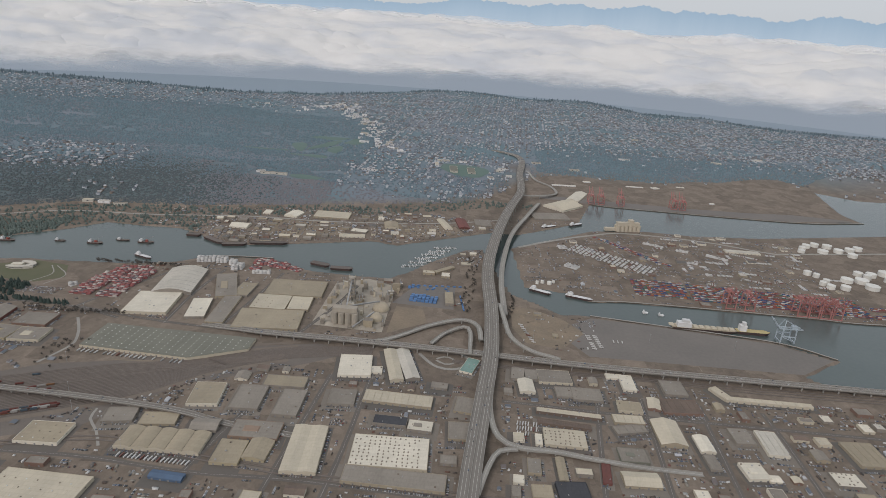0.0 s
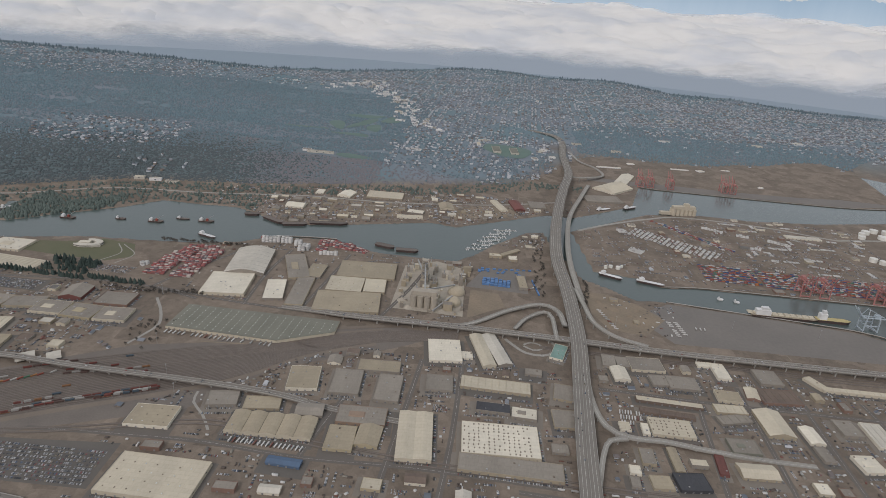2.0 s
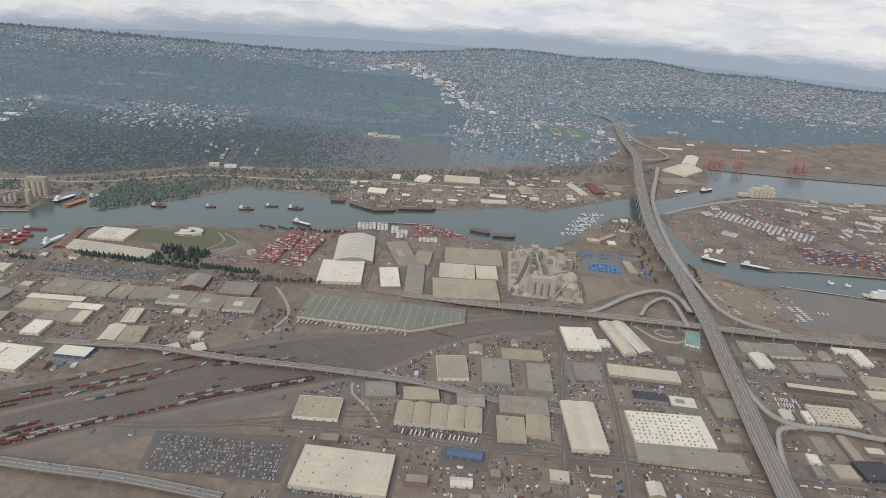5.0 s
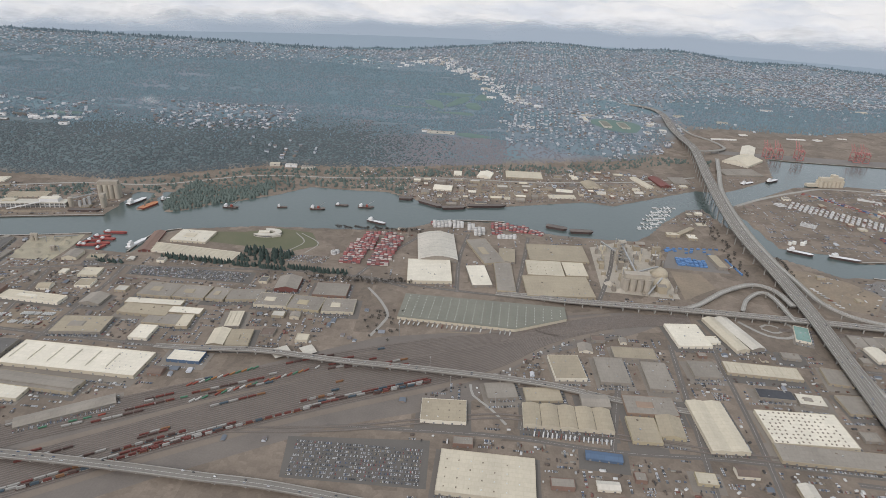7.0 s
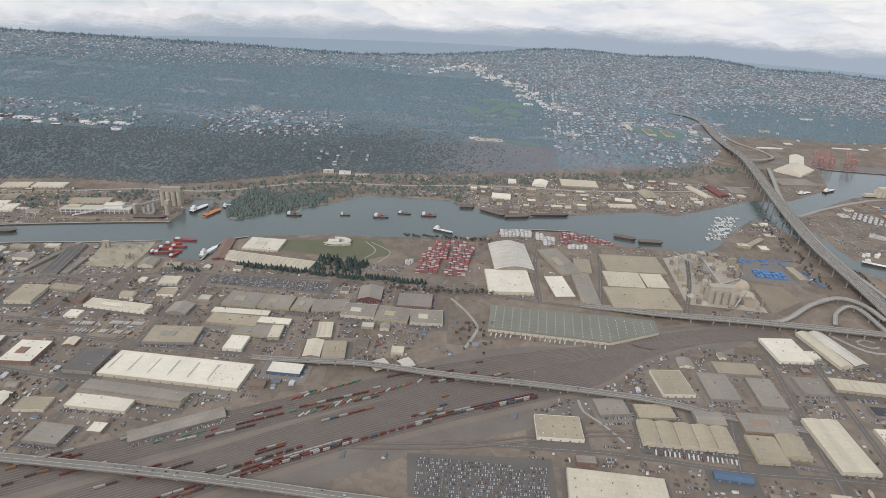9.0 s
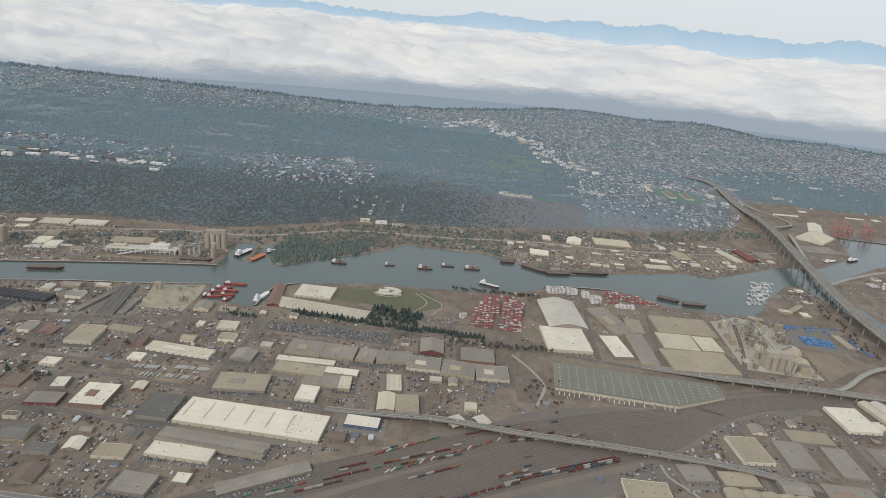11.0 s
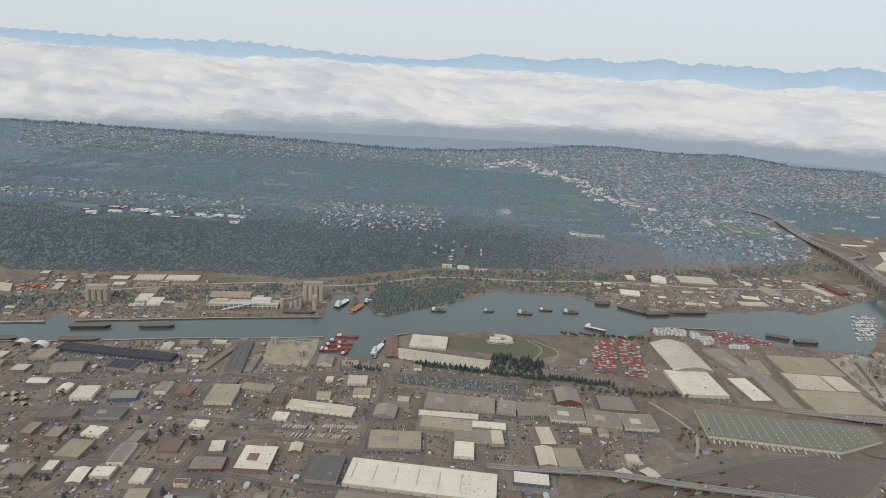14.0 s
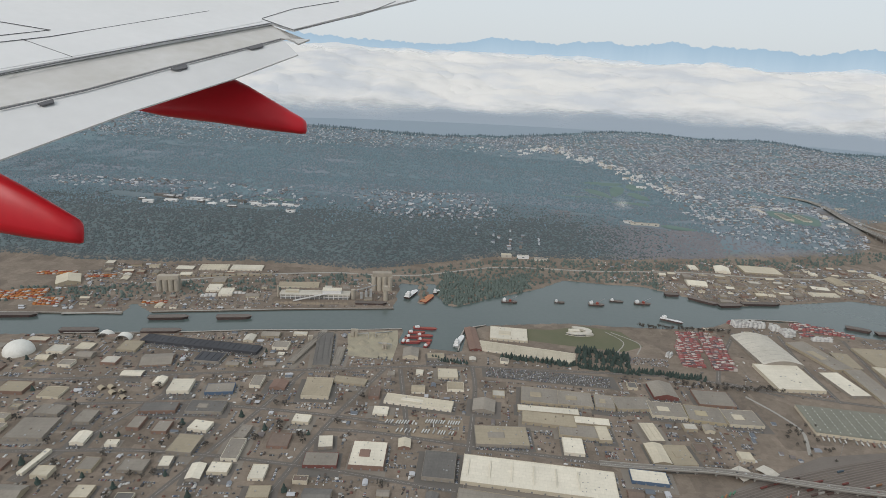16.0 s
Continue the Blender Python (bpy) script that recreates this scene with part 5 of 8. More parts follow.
def town(x, y):
    """How built-up the hill is: dense streets on the northern slope, a belt along the ridge, pockets elsewhere."""
    edge = np.interp(y, [940, 1180, 1390, 1530, 1670, 1780, 1900, 1960], [-293, -300, -312, -345, -405, -510, -620, -900])
    d = smooth(edge - 15, edge + 25, x) * smooth(940, 1000, y)
    d = d * (1 - 0.95 * smooth(20, 60, x) * smooth(1500, 1430, y - 0.05 * x))
    d = d * (1 - 0.75 * smooth(-200, -150, x) * smooth(38, 22, np.abs(y - 1404 + 0.28 * (x + 100))))
    d = d * (1 - 0.5 * smooth(2080, 2200, y))
    low = np.interp(x, [-1700, -1400, -1100, -800, -600], [1440, 1480, 1560, 1690, 1850])
    belt = 0.5 * smooth(low - 40, low + 60, y) * smooth(-560, -640, x)
    d = np.maximum(d, belt) * np.clip(0.78 + 0.75 * waves(x, y, 190, 44) + 0.4 * waves(x, y, 70, 46), 0.15, 1.0)
    pocket = smooth(1.2, 0.75, np.hypot((x + 740) / 118, (y - 945) / 120))
    d = np.maximum(d, 0.95 * pocket * np.clip(0.75 + 0.9 * waves(x, y, 120, 48), 0.1, 1.0))
    west = smooth(1.2, 0.7, np.hypot((x + 1060) / 190, (y - 860) / 75))
    d = np.maximum(d, 0.6 * west * np.clip(0.6 + 1.1 * waves(x, y, 110, 49), 0.0, 1.0))
    outer = smooth(1.2, 0.7, np.hypot((x + 1340) / 130, (y - 850) / 60))
    loose = smooth(1.2, 0.6, np.hypot((x + 590) / 60, (y - 825) / 22))
    return np.maximum(d, np.maximum(0.4 * outer, 0.35 * loose))


wx, wy, wh, wr = hill_places()
built = town(wx, wy)
clear = (waves(wx, wy, 210, 9) > 0.55) & (wx > -620) & (wx < -320) & (wy > 1130) & (wy < 1420)
clear |= (waves(wx, wy, 150, 31) > 0.62) & (wy > 900)
clear |= (np.abs(wx + 1060) < 130) & (np.abs(wy - 785) < 11)
FAIRWAYS = [(-440, 1250, 16, 60, 20), (-395, 1300, 14, 85, -8), (-360, 1240, 16, 50, 10), (-420, 1390, 45, 16, 10), (-350, 1360, 20, 40, 0), (-480, 1180, 50, 12, 5), (-385, 1150, 40, 12, -4), (-955, 850, 30, 10, 10), (-330, 975, 30, 16, 6)]
for fx, fy, fa, fb, ft in FAIRWAYS:
    fc, fs = math.cos(radians(ft)), math.sin(radians(ft))
    clear |= np.hypot(((wx - fx) * fc + (wy - fy) * fs) / fa, ((wy - fy) * fc - (wx - fx) * fs) / fb) < 1.05
clear |= (np.abs(wx + 80) < 44) & (np.abs(wy - 1180) < 44)
clear |= (np.abs(wx + 905) < 75) & (np.abs(wy - 605 - 0.33 * (wx + 905)) < 7)
clear |= (np.abs(wx + 380) < 45) & (np.abs(wy - 966) < 14)
tree_keep = (~clear) & (wr.uniform(0, 1, len(wx)) < 1 - 0.62 * built)
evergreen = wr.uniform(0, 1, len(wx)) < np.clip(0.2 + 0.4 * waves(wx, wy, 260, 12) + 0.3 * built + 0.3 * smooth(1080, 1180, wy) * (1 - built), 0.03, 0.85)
brown = (smooth(0.05, 0.3, waves(wx, wy, 330, 17)) > wr.uniform(0, 1, len(wx))) & (wy < 1000) & (wx > -560) | ((np.abs(wx + 240) < 185) & (wy < 962) & (wr.uniform(0, 1, len(wx)) < 0.9))
# trees near the bluff foot take the tone with less painted haze
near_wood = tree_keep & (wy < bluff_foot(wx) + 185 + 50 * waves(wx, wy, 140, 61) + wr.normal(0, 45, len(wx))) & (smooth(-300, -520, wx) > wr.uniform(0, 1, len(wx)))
for which, name, label, cat in ((near_wood, "bluff_woodland", "winter woods on the river bluff in haze-tinted blue-grey", "woods"), (tree_keep & ~near_wood & brown, "brown_woodland", "brownish leafless woods on the bluff, greyed for haze", "woods"), (tree_keep & ~near_wood & ~brown & ~evergreen, "bare_woodland", "leafless winter woodland in haze-tinted blue-grey", "woods"), (tree_keep & ~near_wood & ~brown & evergreen, "evergreen_woodland", "evergreen trees among the houses and woods, blued for haze", "woods")):
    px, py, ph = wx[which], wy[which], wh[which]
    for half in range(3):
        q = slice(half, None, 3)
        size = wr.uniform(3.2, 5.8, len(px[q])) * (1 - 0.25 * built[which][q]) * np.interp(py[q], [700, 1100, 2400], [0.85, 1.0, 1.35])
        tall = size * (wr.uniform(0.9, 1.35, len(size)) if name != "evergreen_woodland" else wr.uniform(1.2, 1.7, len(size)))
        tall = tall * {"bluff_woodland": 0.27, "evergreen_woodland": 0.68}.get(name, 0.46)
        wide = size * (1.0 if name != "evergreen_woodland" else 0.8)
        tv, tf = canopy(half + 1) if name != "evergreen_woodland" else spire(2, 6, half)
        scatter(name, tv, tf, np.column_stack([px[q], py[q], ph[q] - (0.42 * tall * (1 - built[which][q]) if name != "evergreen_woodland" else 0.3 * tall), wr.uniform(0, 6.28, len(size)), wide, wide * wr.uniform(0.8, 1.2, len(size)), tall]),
                {"bare_woodland": (M_HAZED_FAR_TREE,), "brown_woodland": (M_HAZED_BROWN_WOOD,), "bluff_woodland": (M_HAZED_BLUFF_WOOD,)}.get(name, (M_HAZED_CONIFER,)), label, cat)


def hill_houses():
    r = np.random.RandomState(8)
    gx, gy = np.meshgrid(np.arange(-2100, 1400, 8.2), np.arange(560, 2440, 4.6), indexing="ij")
    col = (np.arange(gx.shape[0]) % 3 == 2)[:, None] & (r.rand(*gx.shape) < 0.7)
    x, y = gx + r.uniform(-1.5, 1.5, gx.shape), gy + r.uniform(-1, 1, gx.shape)
    keep = ~col & (r.rand(*gx.shape) < town(x, y) * 0.5) & (y < ridge_line(x) - 30) & (x > -640 - 0.84 * y) & (x < 150 + 0.80 * y) & (hill(x, y) > 1.5)
    keep &= ~((np.abs(x + 80) < 46) & (np.abs(y - 1180) < 46)) & ((np.abs(x - 24) > 14) | (y > 1320))
    x, y = x[keep], y[keep]
    n = len(x)
    turn = r.randint(0, 2, n) * 1.5708 + 0.08 + r.normal(0, 0.05, n)
    return np.column_stack([x, y, hill(x, y), turn, r.uniform(3.4, 6.2, n), r.uniform(2.8, 4.2, n), r.uniform(2.2, 3.6, n)])


HOMES = hill_houses()
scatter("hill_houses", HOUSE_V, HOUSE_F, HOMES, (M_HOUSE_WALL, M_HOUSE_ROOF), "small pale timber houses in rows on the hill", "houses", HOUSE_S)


def hill_block(x, y, w, d, h, rot, roof, wall):
    z = float(hill(np.array(x), np.array(y)))
    t = thing("hill_building", x, y, z - 0.5, rot, f"{WORDS[wall]} flat-roofed building among the hillside streets", "building", "larger hillside buildings")
    part("wall", ring(Batch(), w, d, -2, h + 0.3, 0.3, floor=h - 0.1), wall_mat(wall), t)
    part("roof", Batch().box(0, 0, h - 0.2, w - 0.6, d - 0.6, 0.2), roof_mat(roof), t)
    for k in range(max(1, int(w / 9))):
        place("window_band", shared_box("window_band", 2.6, 0.12, 1.0, M_GLASS), t, -w / 2 + w * (k + 0.5) / max(1, int(w / 9)), -d / 2 - 0.03, h * 0.45)
    return t


hr = random.Random(21)
STRIP = [(-623, 1744), (-595, 1880), (-550, 1930), (-507, 1960), (-482, 1780), (-443, 1720), (-405, 1668), (-372, 1624), (-345, 1534), (-328, 1450), (-293, 1368), (-225, 1290)]
for k in range(120):
    u = k / 120 * (len(STRIP) - 1)
    i, f = int(u), u - int(u)
    loose = 1 + 1.4 * max(0, 1 - u / 4)
    hill_block(STRIP[i][0] * (1 - f) + STRIP[i + 1][0] * f + hr.gauss(0, 17) * loose, STRIP[i][1] * (1 - f) + STRIP[i + 1][1] * f + hr.gauss(0, 16) * loose,
               hr.uniform(5, 14), hr.uniform(4, 9), hr.uniform(2.5, 6), hr.uniform(0, 12), hr.choice(("pale", "pale", "dkgrey", "dkgrey")), hr.choice(("pale", "pale", "greywhite", "pale")))
for k in range(22):
    hill_block(-1120 + 10 * k + hr.uniform(-6, 6), 750 + 0.2 * 10 * k + hr.uniform(-12, 44), hr.uniform(8, 20), hr.uniform(5, 9), hr.uniform(2.5, 4.5), hr.uniform(5, 15), hr.choice(("pale", "dkgrey", "pale")), hr.choice(("pale", "pale", "dkgrey")))
for x, y, w, d, rot in ((-132, 1240, 26, 7, 8), (-140, 1195, 7, 30, 8), (-92, 1246, 16, 6, 8), (-16, 1215, 14, 12, 6), (4, 1185, 12, 10, 6), (-30, 1150, 10, 14, 20), (-12, 1240, 16, 8, 4), (60, 1330, 20, 10, 5), (140, 1300, 20, 9, 2), (260, 1420, 24, 10, 4), (-385, 966, 44, 6, 4), (-410, 972, 14, 9, 14), (-593, 789, 14, 7, 15), (-570, 791, 16, 6, 12), (-545, 790, 18, 6, 8), (480, 1480, 22, 10, 4), (600, 1560, 24, 10, 3), (-18, 1850, 9, 9, 0), (330, 1700, 16, 8, 3), (-250, 1080, 30, 5, 6)):
    hill_block(x, y, w, d, 3.5, rot, hr.choice(("grey", "greywhite", "cream")), hr.choice(("pale", "greywhite")))

hill_block(-104, 1174, 15, 46, 4, 8, "green", "greywhite")
hill_block(-70, 1180, 15, 44, 4, 8, "green", "greywhite")
for x, y, w, d, rot in ((110, 1169, 46, 5, 9), (158, 1218, 14, 10, 9), (250, 1211, 34, 5, 5), (290, 1216, 14, 12, 30), (345, 1244, 16, 6, 6), (374, 1130, 8, 5, 4)):
    warehouse(x, y, w, d, rot, 2.4, "white", "pale", "flat")

# evergreens along the skyline
cr_ = np.random.RandomState(41)
cx_a = cr_.uniform(-2300, 1500, 3400)
cy_a = ridge_line(cx_a) + cr_.uniform(-60, 30, 3400)
ck_ = waves(cx_a, cy_a, 220, 23) > cr_.uniform(-0.9, 0.7, 3400)
cx_a, cy_a = cx_a[ck_], cy_a[ck_]
cs_ = cr_.uniform(5, 10, len(cx_a))
scatter("skyline_trees", *spire(4, 6, 71), np.column_stack([cx_a, cy_a, hill(cx_a, cy_a) - 0.5, cr_.uniform(0, 6, len(cx_a)), cs_ * 0.6, cs_ * 0.6, cs_]), (M_HAZED_RIDGE_CONIFER,), "ragged evergreens along the ridge top", "woods")


def fairway(x, y, a, b, turn):
    """An open mown strip that follows the slope."""
    c, q = math.cos(radians(turn)), math.sin(radians(turn))
    ring_, v = 18, [(x, y)]
    for rad in (0.35, 0.7, 1.0):
        for i in range(ring_):
            k = rad * (1 + 0.12 * math.sin(3 * i * 6.283 / ring_ + x))
            u, w = a * k * math.cos(i * 6.283 / ring_), b * k * math.sin(i * 6.283 / ring_)
            v.append((x + u * c - w * q, y + u * q + w * c))
    v = np.array(v)
    f = [(0, 1 + i, 1 + (i + 1) % ring_) for i in range(ring_)]
    f += [(1 + r * ring_ + i, 1 + (r + 1) * ring_ + i, 1 + (r + 1) * ring_ + (i + 1) % ring_, 1 + r * ring_ + (i + 1) % ring_) for r in (0, 1) for i in range(ring_)]
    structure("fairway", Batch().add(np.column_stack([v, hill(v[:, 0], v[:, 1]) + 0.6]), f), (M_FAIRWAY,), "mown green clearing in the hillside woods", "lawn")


for strip_ in FAIRWAYS:
    fairway(*strip_)
fairway(-82, 1180, 48, 48, 8)

# ---- green warehouse with rows of roof lights ----
def green_warehouse():
    out = [(-337, 414), (-243, 414), (-202, 439), (-203, 458), (-338, 454)]
    t = thing("distribution_warehouse", 0, 0, 0, 0, "huge five-sided warehouse with a grey-green skylit roof", "warehouse")
    n, h = len(out), 2.7
    v = [(x, y, -0.3) for x, y in out] + [(x, y, h) for x, y in out]
    part("wall", Batch().add(v, [(i, (i + 1) % n, n + (i + 1) % n, n + i) for i in range(n)]), wall_mat("cream"), t)
    part("roof", Batch().add([(x, y, h + 0.02) for x, y in out] + [(x, y, h - 0.2) for x, y in out], [tuple(range(n))] + [(i, n + i, n + (i + 1) % n, (i + 1) % n) for i in range(n)]), roof_mat("green"), t)
    for i in range(19):
        x = -333 + i * 7
        for j in range(8):
            y = 418 + j * 4.7
            if y < 454 - 0.0 * x and (x < -246 or y > 416 + (x + 243) * 0.62):
                place("skylight", shared_box("warehouse_skylight", 0.6, 1.0, 0.25, M_SKYLIGHT, 0.8), t, x, y, h)
    for i in range(20):
        place("dock_door", shared_box("dock_door", 1.1, 0.1, 1.15, M_DOOR), t, -334 + i * 4.6, 413.95, 0)
    occupy(-290, 434, 100, 44)
    occupy(-222, 444, 44, 30)


green_warehouse()

# ---- paved and planted areas ----
patch("terminal_paving", [(62, 1060), (147, 1050), (212, 1046), (483, 1057), (600, 1092), (596, 1150), (632, 1372), (500, 1400), (312, 1360), (129, 1230), (70, 1140)], M_YARD, "wide empty brown container terminal paving", "paving")
patch("bare_yard", [(-305, 728), (-308, 800), (-228, 815), (-205, 760)], M_DIRT, "reddish bare dirt yard by the river", "ground")
patch("bare_yard", [(-140, 770), (-150, 830), (-70, 850), (-50, 812)], M_DIRT, "reddish bare dirt yard by the river", "ground")
patch("tarp_yard", [(-104, 566), (-87, 620), (-44, 624), (-40, 566)], M_YARD, "brownish storage yard with blue stacks", "ground")
patch("bare_yard", [(-96, 500), (-98, 560), (-70, 558), (-62, 530)], M_DIRT, "pale worn gravel yard beside the ramp", "ground")
patch("truck_lot", [(-655, 337), (-657, 362), (-597, 372), (-591, 345)], M_DIRT, "brown gravel lot with parked trailers", "ground")
patch("parking_lot", [(-589, 440), (-592, 458), (-479, 468), (-475, 446)], M_LOT, "dark asphalt parking lot full of cars", "parking lot")
patch("parking_lot", [(-364, 236), (-371, 268), (-288, 280), (-284, 242)], M_LOT, "dark asphalt parking lot full of cars", "parking lot")
patch("office_lawn", [(-555, 524), (-557, 550), (-530, 556), (-500, 574), (-462, 570), (-444, 540), (-464, 522), (-524, 522)], M_GRASS, "green lawn round the riverside offices", "lawn")
patch("quay_apron", [(60, 545), (100, 582), (178, 578), (276, 568), (320, 546), (280, 512), (90, 500)], M_YARD, "grey-brown paved quay apron", "paving")
patch("plant_yard", [(-168, 500), (-172, 600), (-140, 622), (-108, 608), (-100, 500)], M_CEMENT, "dusty pale yard of the cement works", "ground")
patch("bare_yard", [(18, 590), (40, 588), (70, 572), (90, 545), (66, 508), (34, 512), (20, 540)], M_DIRT, "brown bare earth with heaps beside the waterway", "ground", 0.1)
patch("sand_yard", [(-710, 448), (-724, 492), (-680, 512), (-673, 486), (-670, 450)], M_SAND, "pale sand and gravel works yard", "ground")



# ---- ports: boxes, cranes, tanks, ships ----
def container_field(x, y, nx, ny, rot, mats, high, gap=0.35, seed=1, label="stacked steel shipping containers", lanes=5):
    """Stacks of containers, each one an object of its own."""
    r = random.Random(seed)
    me = UNIT_BOX.setdefault(("container", mats.name), Batch().box(0, 0, 0, 3.75, 0.76, 0.8, bottom=True).mesh("container", mats))
    c, s = math.cos(radians(rot)), math.sin(radians(rot))
    for i in range(nx):
        for j in range(ny):
            if j % lanes == lanes - 1 or r.random() < 0.06:
                continue
            u, v = (i - nx / 2) * 4.1, (j - ny / 2) * 0.9
            for k in range(max(1, min(high, int(r.gauss(high * 0.85, 0.8) + 0.5)))):
                ob = tagged(new("container", me), label, "container", "container stacks")
                ob.matrix_world = pose(x + u * c - v * s, y + u * s + v * c, 0.06 + k * 0.81, 0, 0, rot)
    occupy(x, y, nx * 4.1 + 2, ny * 0.9 + 2, rot)


container_field(-402, 512, 5, 12, 8, M_BOXES_RED, 3, seed=2, lanes=7, label="red and white shipping containers stacked in rows")
container_field(-375, 513, 5, 12, 8, M_BOXES_RED, 3, seed=3, lanes=8, label="red and white shipping containers stacked in rows")


def stack_rows(rows, name, mats, label):
    """Containers far off, joined: rows of x, y, length, width, turn, most levels."""
    r = random.Random(31)
    out = []
    for x, y, w, d, rot, high in rows:
        c, s = math.cos(radians(rot)), math.sin(radians(rot))
        u = -w / 2
        while u < w / 2:
            v = -d / 2
            while v < d / 2:
                if r.random() < 0.95:
                    for k in range(r.randint(max(1, high - 2), high)):
                        out.append((x + u * c - v * s, y + u * s + v * c, 0.05 + 0.81 * k, radians(rot), 3.75, 0.76, 0.8))
                v += 0.88
            u += 4.1
        occupy(x, y, w, d, rot)
    scatter(name, BOX_V, BOX_F, out, mats, label, "containers")


stack_rows([(-402, 523, 20, 8, 8, 4), (-375, 525, 19, 9, 8, 4), (-402, 533, 20, 9, 8, 4), (-401, 544, 21, 9, 8, 5), (-398, 556, 20, 10, 8, 5), (-396, 567, 16, 9, 8, 5), (-375, 538, 19, 9, 8, 4), (-375, 549, 19, 10, 8, 5), (-374, 561, 19, 10, 8, 5), (-374, 573, 18, 9, 9, 5), (-390, 584, 30, 4, 12, 3)], "yard_containers", (M_BOXES_RED,), "red and white containers stacked by the river")
stack_rows([(-331, 623, 17, 8, 16, 7), (-312, 626, 12, 8, 12, 7), (-297, 622, 8, 8, 8, 7), (-422, 526, 8, 4, 60, 5)], "white_containers", (M_BOXES_WHITE,), "white refrigerated containers stacked along the quay")
stack_rows([(-340, 628, 6, 6, 30, 4), (-266, 634, 20, 14, 4, 5), (-245, 630, 20, 14, -6, 5), (-226, 624, 16, 8, -20, 3), (-268, 616, 12, 8, 4, 3)], "quay_containers", (M_BOXES_RED,), "red shipping containers stacked along the quay")
stack_rows([(-287, 612, 12, 14, 8, 7), (-257, 605, 20, 4, 8, 5)], "white_quay_containers", (M_BOXES_WHITE,), "white containers stacked behind the quay")
stack_rows([(x, y, 60, 6, 2, 3) for x in (190, 255, 320, 385) for y in (664, 673, 682, 692, 702)] + [(450, 668, 60, 6, 8, 3), (455, 690, 60, 6, 8, 3), (515, 690, 50, 20, 10, 3)]
           + [(150 + 14 * k, 846 - 17 * k, 40, 5, -38, 2) for k in range(5)], "port_containers", (M_BOXES,), "red, blue and grey containers in long stacks")
stack_rows([(85, 800, 10, 10, 20, 3), (92, 728, 9, 16, 60, 3), (215, 848, 26, 5, -20, 3), (252, 832, 16, 5, -20, 3), (255, 786, 12, 5, -20, 3), (294, 819, 26, 5, -25, 3), (265, 748, 8, 4, 0, 2)], "white_stacks", (M_BOXES_WHITE,), "white containers stacked on the port island")
stack_rows([(-1080, 490, 56, 24, 22, 3), (-1035, 484, 24, 16, 22, 3), (-936, 512, 24, 6, 20, 2), (-1090, 560, 40, 8, 20, 3), (-1040, 565, 30, 6, 20, 2)], "orange_containers", (M_BOXES_ORANGE,), "orange, red and white containers on the river terminal")
stack_rows([(-895, 545, 16, 6, 17, 2), (-870, 560, 14, 4, 17, 2)], "white_terminal_boxes", (M_BOXES_WHITE,), "white containers on the river terminal")


def trailers(rows, label="white box trailers parked in a row", paint=M_TRAILERS):
    """Rows of parked trailers: x, y, count, step x, step y, turn."""
    body = UNIT_BOX.setdefault(("trailer_body", paint.name), Batch().box(0, 0, 0.32, 4.3, 0.8, 0.86, bottom=True).mesh("trailer_body", paint))
    gear = UNIT_BOX.setdefault("trailer_wheels", Batch().box(-1.5, 0, 0, 0.9, 0.7, 0.32).mesh("trailer_wheels", M_TIRE))
    r = random.Random(3)
    for x, y, n, sx, sy, rot in rows:
        for k in range(n):
            if r.random() < 0.15:
                continue
            t = solid("box_trailer", body, x + k * sx, y + k * sy, 0.06, rot + r.uniform(-3, 3), label, "trailer", "parked trailers")
            part("running_gear", gear, M_TIRE, t)
            occupy(x + k * sx, y + k * sy, 6, 2, rot)


trailers([(-650, 354, 12, 1.9, 0.3, 80), (-622, 361, 14, 1.8, 0.25, 80), (-640, 345, 5, 3, 0.4, 80), (-622, 348, 13, 1.9, 0.2, 80), (-334, 409, 24, 3.8, 0.02, 84), (-232, 297, 20, 2.7, 0.05, 84),
          (26, 385, 8, 2, 0.1, 84), (26, 379, 8, 2, 0.1, 84), (26, 373, 5, 2, 0.1, 84), (92, 540, 8, 0.6, -3.6, 170), (99, 541, 8, 0.6, -3.6, 170), (-40, 575, 7, 1.8, 2, 30), (-75, 300, 6, 8, 0.3, 2), (-20, 297, 7, 8, 0.4, 2), (28, 548, 9, 1.5, -4.2, 160), (116, 534, 3, 4, 0.2, 90)])
trailers([(-442 + 3.1 * k, 287 + 2.4 * k, 1, 0, 0, 62) for k in range(22)] + [(-452 + 3.1 * k, 302 + 2.4 * k, 1, 0, 0, 60) for k in range(12)] + [(-520 + 6.5 * k, 243 + 4.2 * k, 1, 0, 0, 36) for k in range(12)],
         "red, green or white box on a chassis parked by the tracks", M_CHASSIS)
pr = random.Random(4)
port_trailers = []
for k in range(20):
    for q in range(36):
        u, v = k * 5.6, q * 1.4
        x, y = 92 + u * 0.85 + v * 0.3, 812 - u * 0.62 + v * 0.55 - 22
        if pr.random() < 0.62 and is_free(x, y, 2, 2):
            port_trailers.append((x, y, 0.3, radians(118 + pr.uniform(-3, 3)), 4.0, 0.8, 0.9))
for k in range(34):
    x0, y0, turn = pr.uniform(190, 430), pr.uniform(716, 900), pr.choice((4, 4, -22, 94))
    for q in range(pr.randint(8, 20)):
        x, y = x0 + 1.25 * q * math.cos(radians(turn)), y0 + 1.25 * q * math.sin(radians(turn))
        if is_free(x, y, 3, 3) and pr.random() < 0.9:
            port_trailers.append((x, y, 0.3, radians(turn + 90), 4.0, 0.8, 0.9))
scatter("port_trailers", BOX_V, BOX_F, port_trailers, (M_TRAILERS,), "white trailers parked across the port island", "trailers")


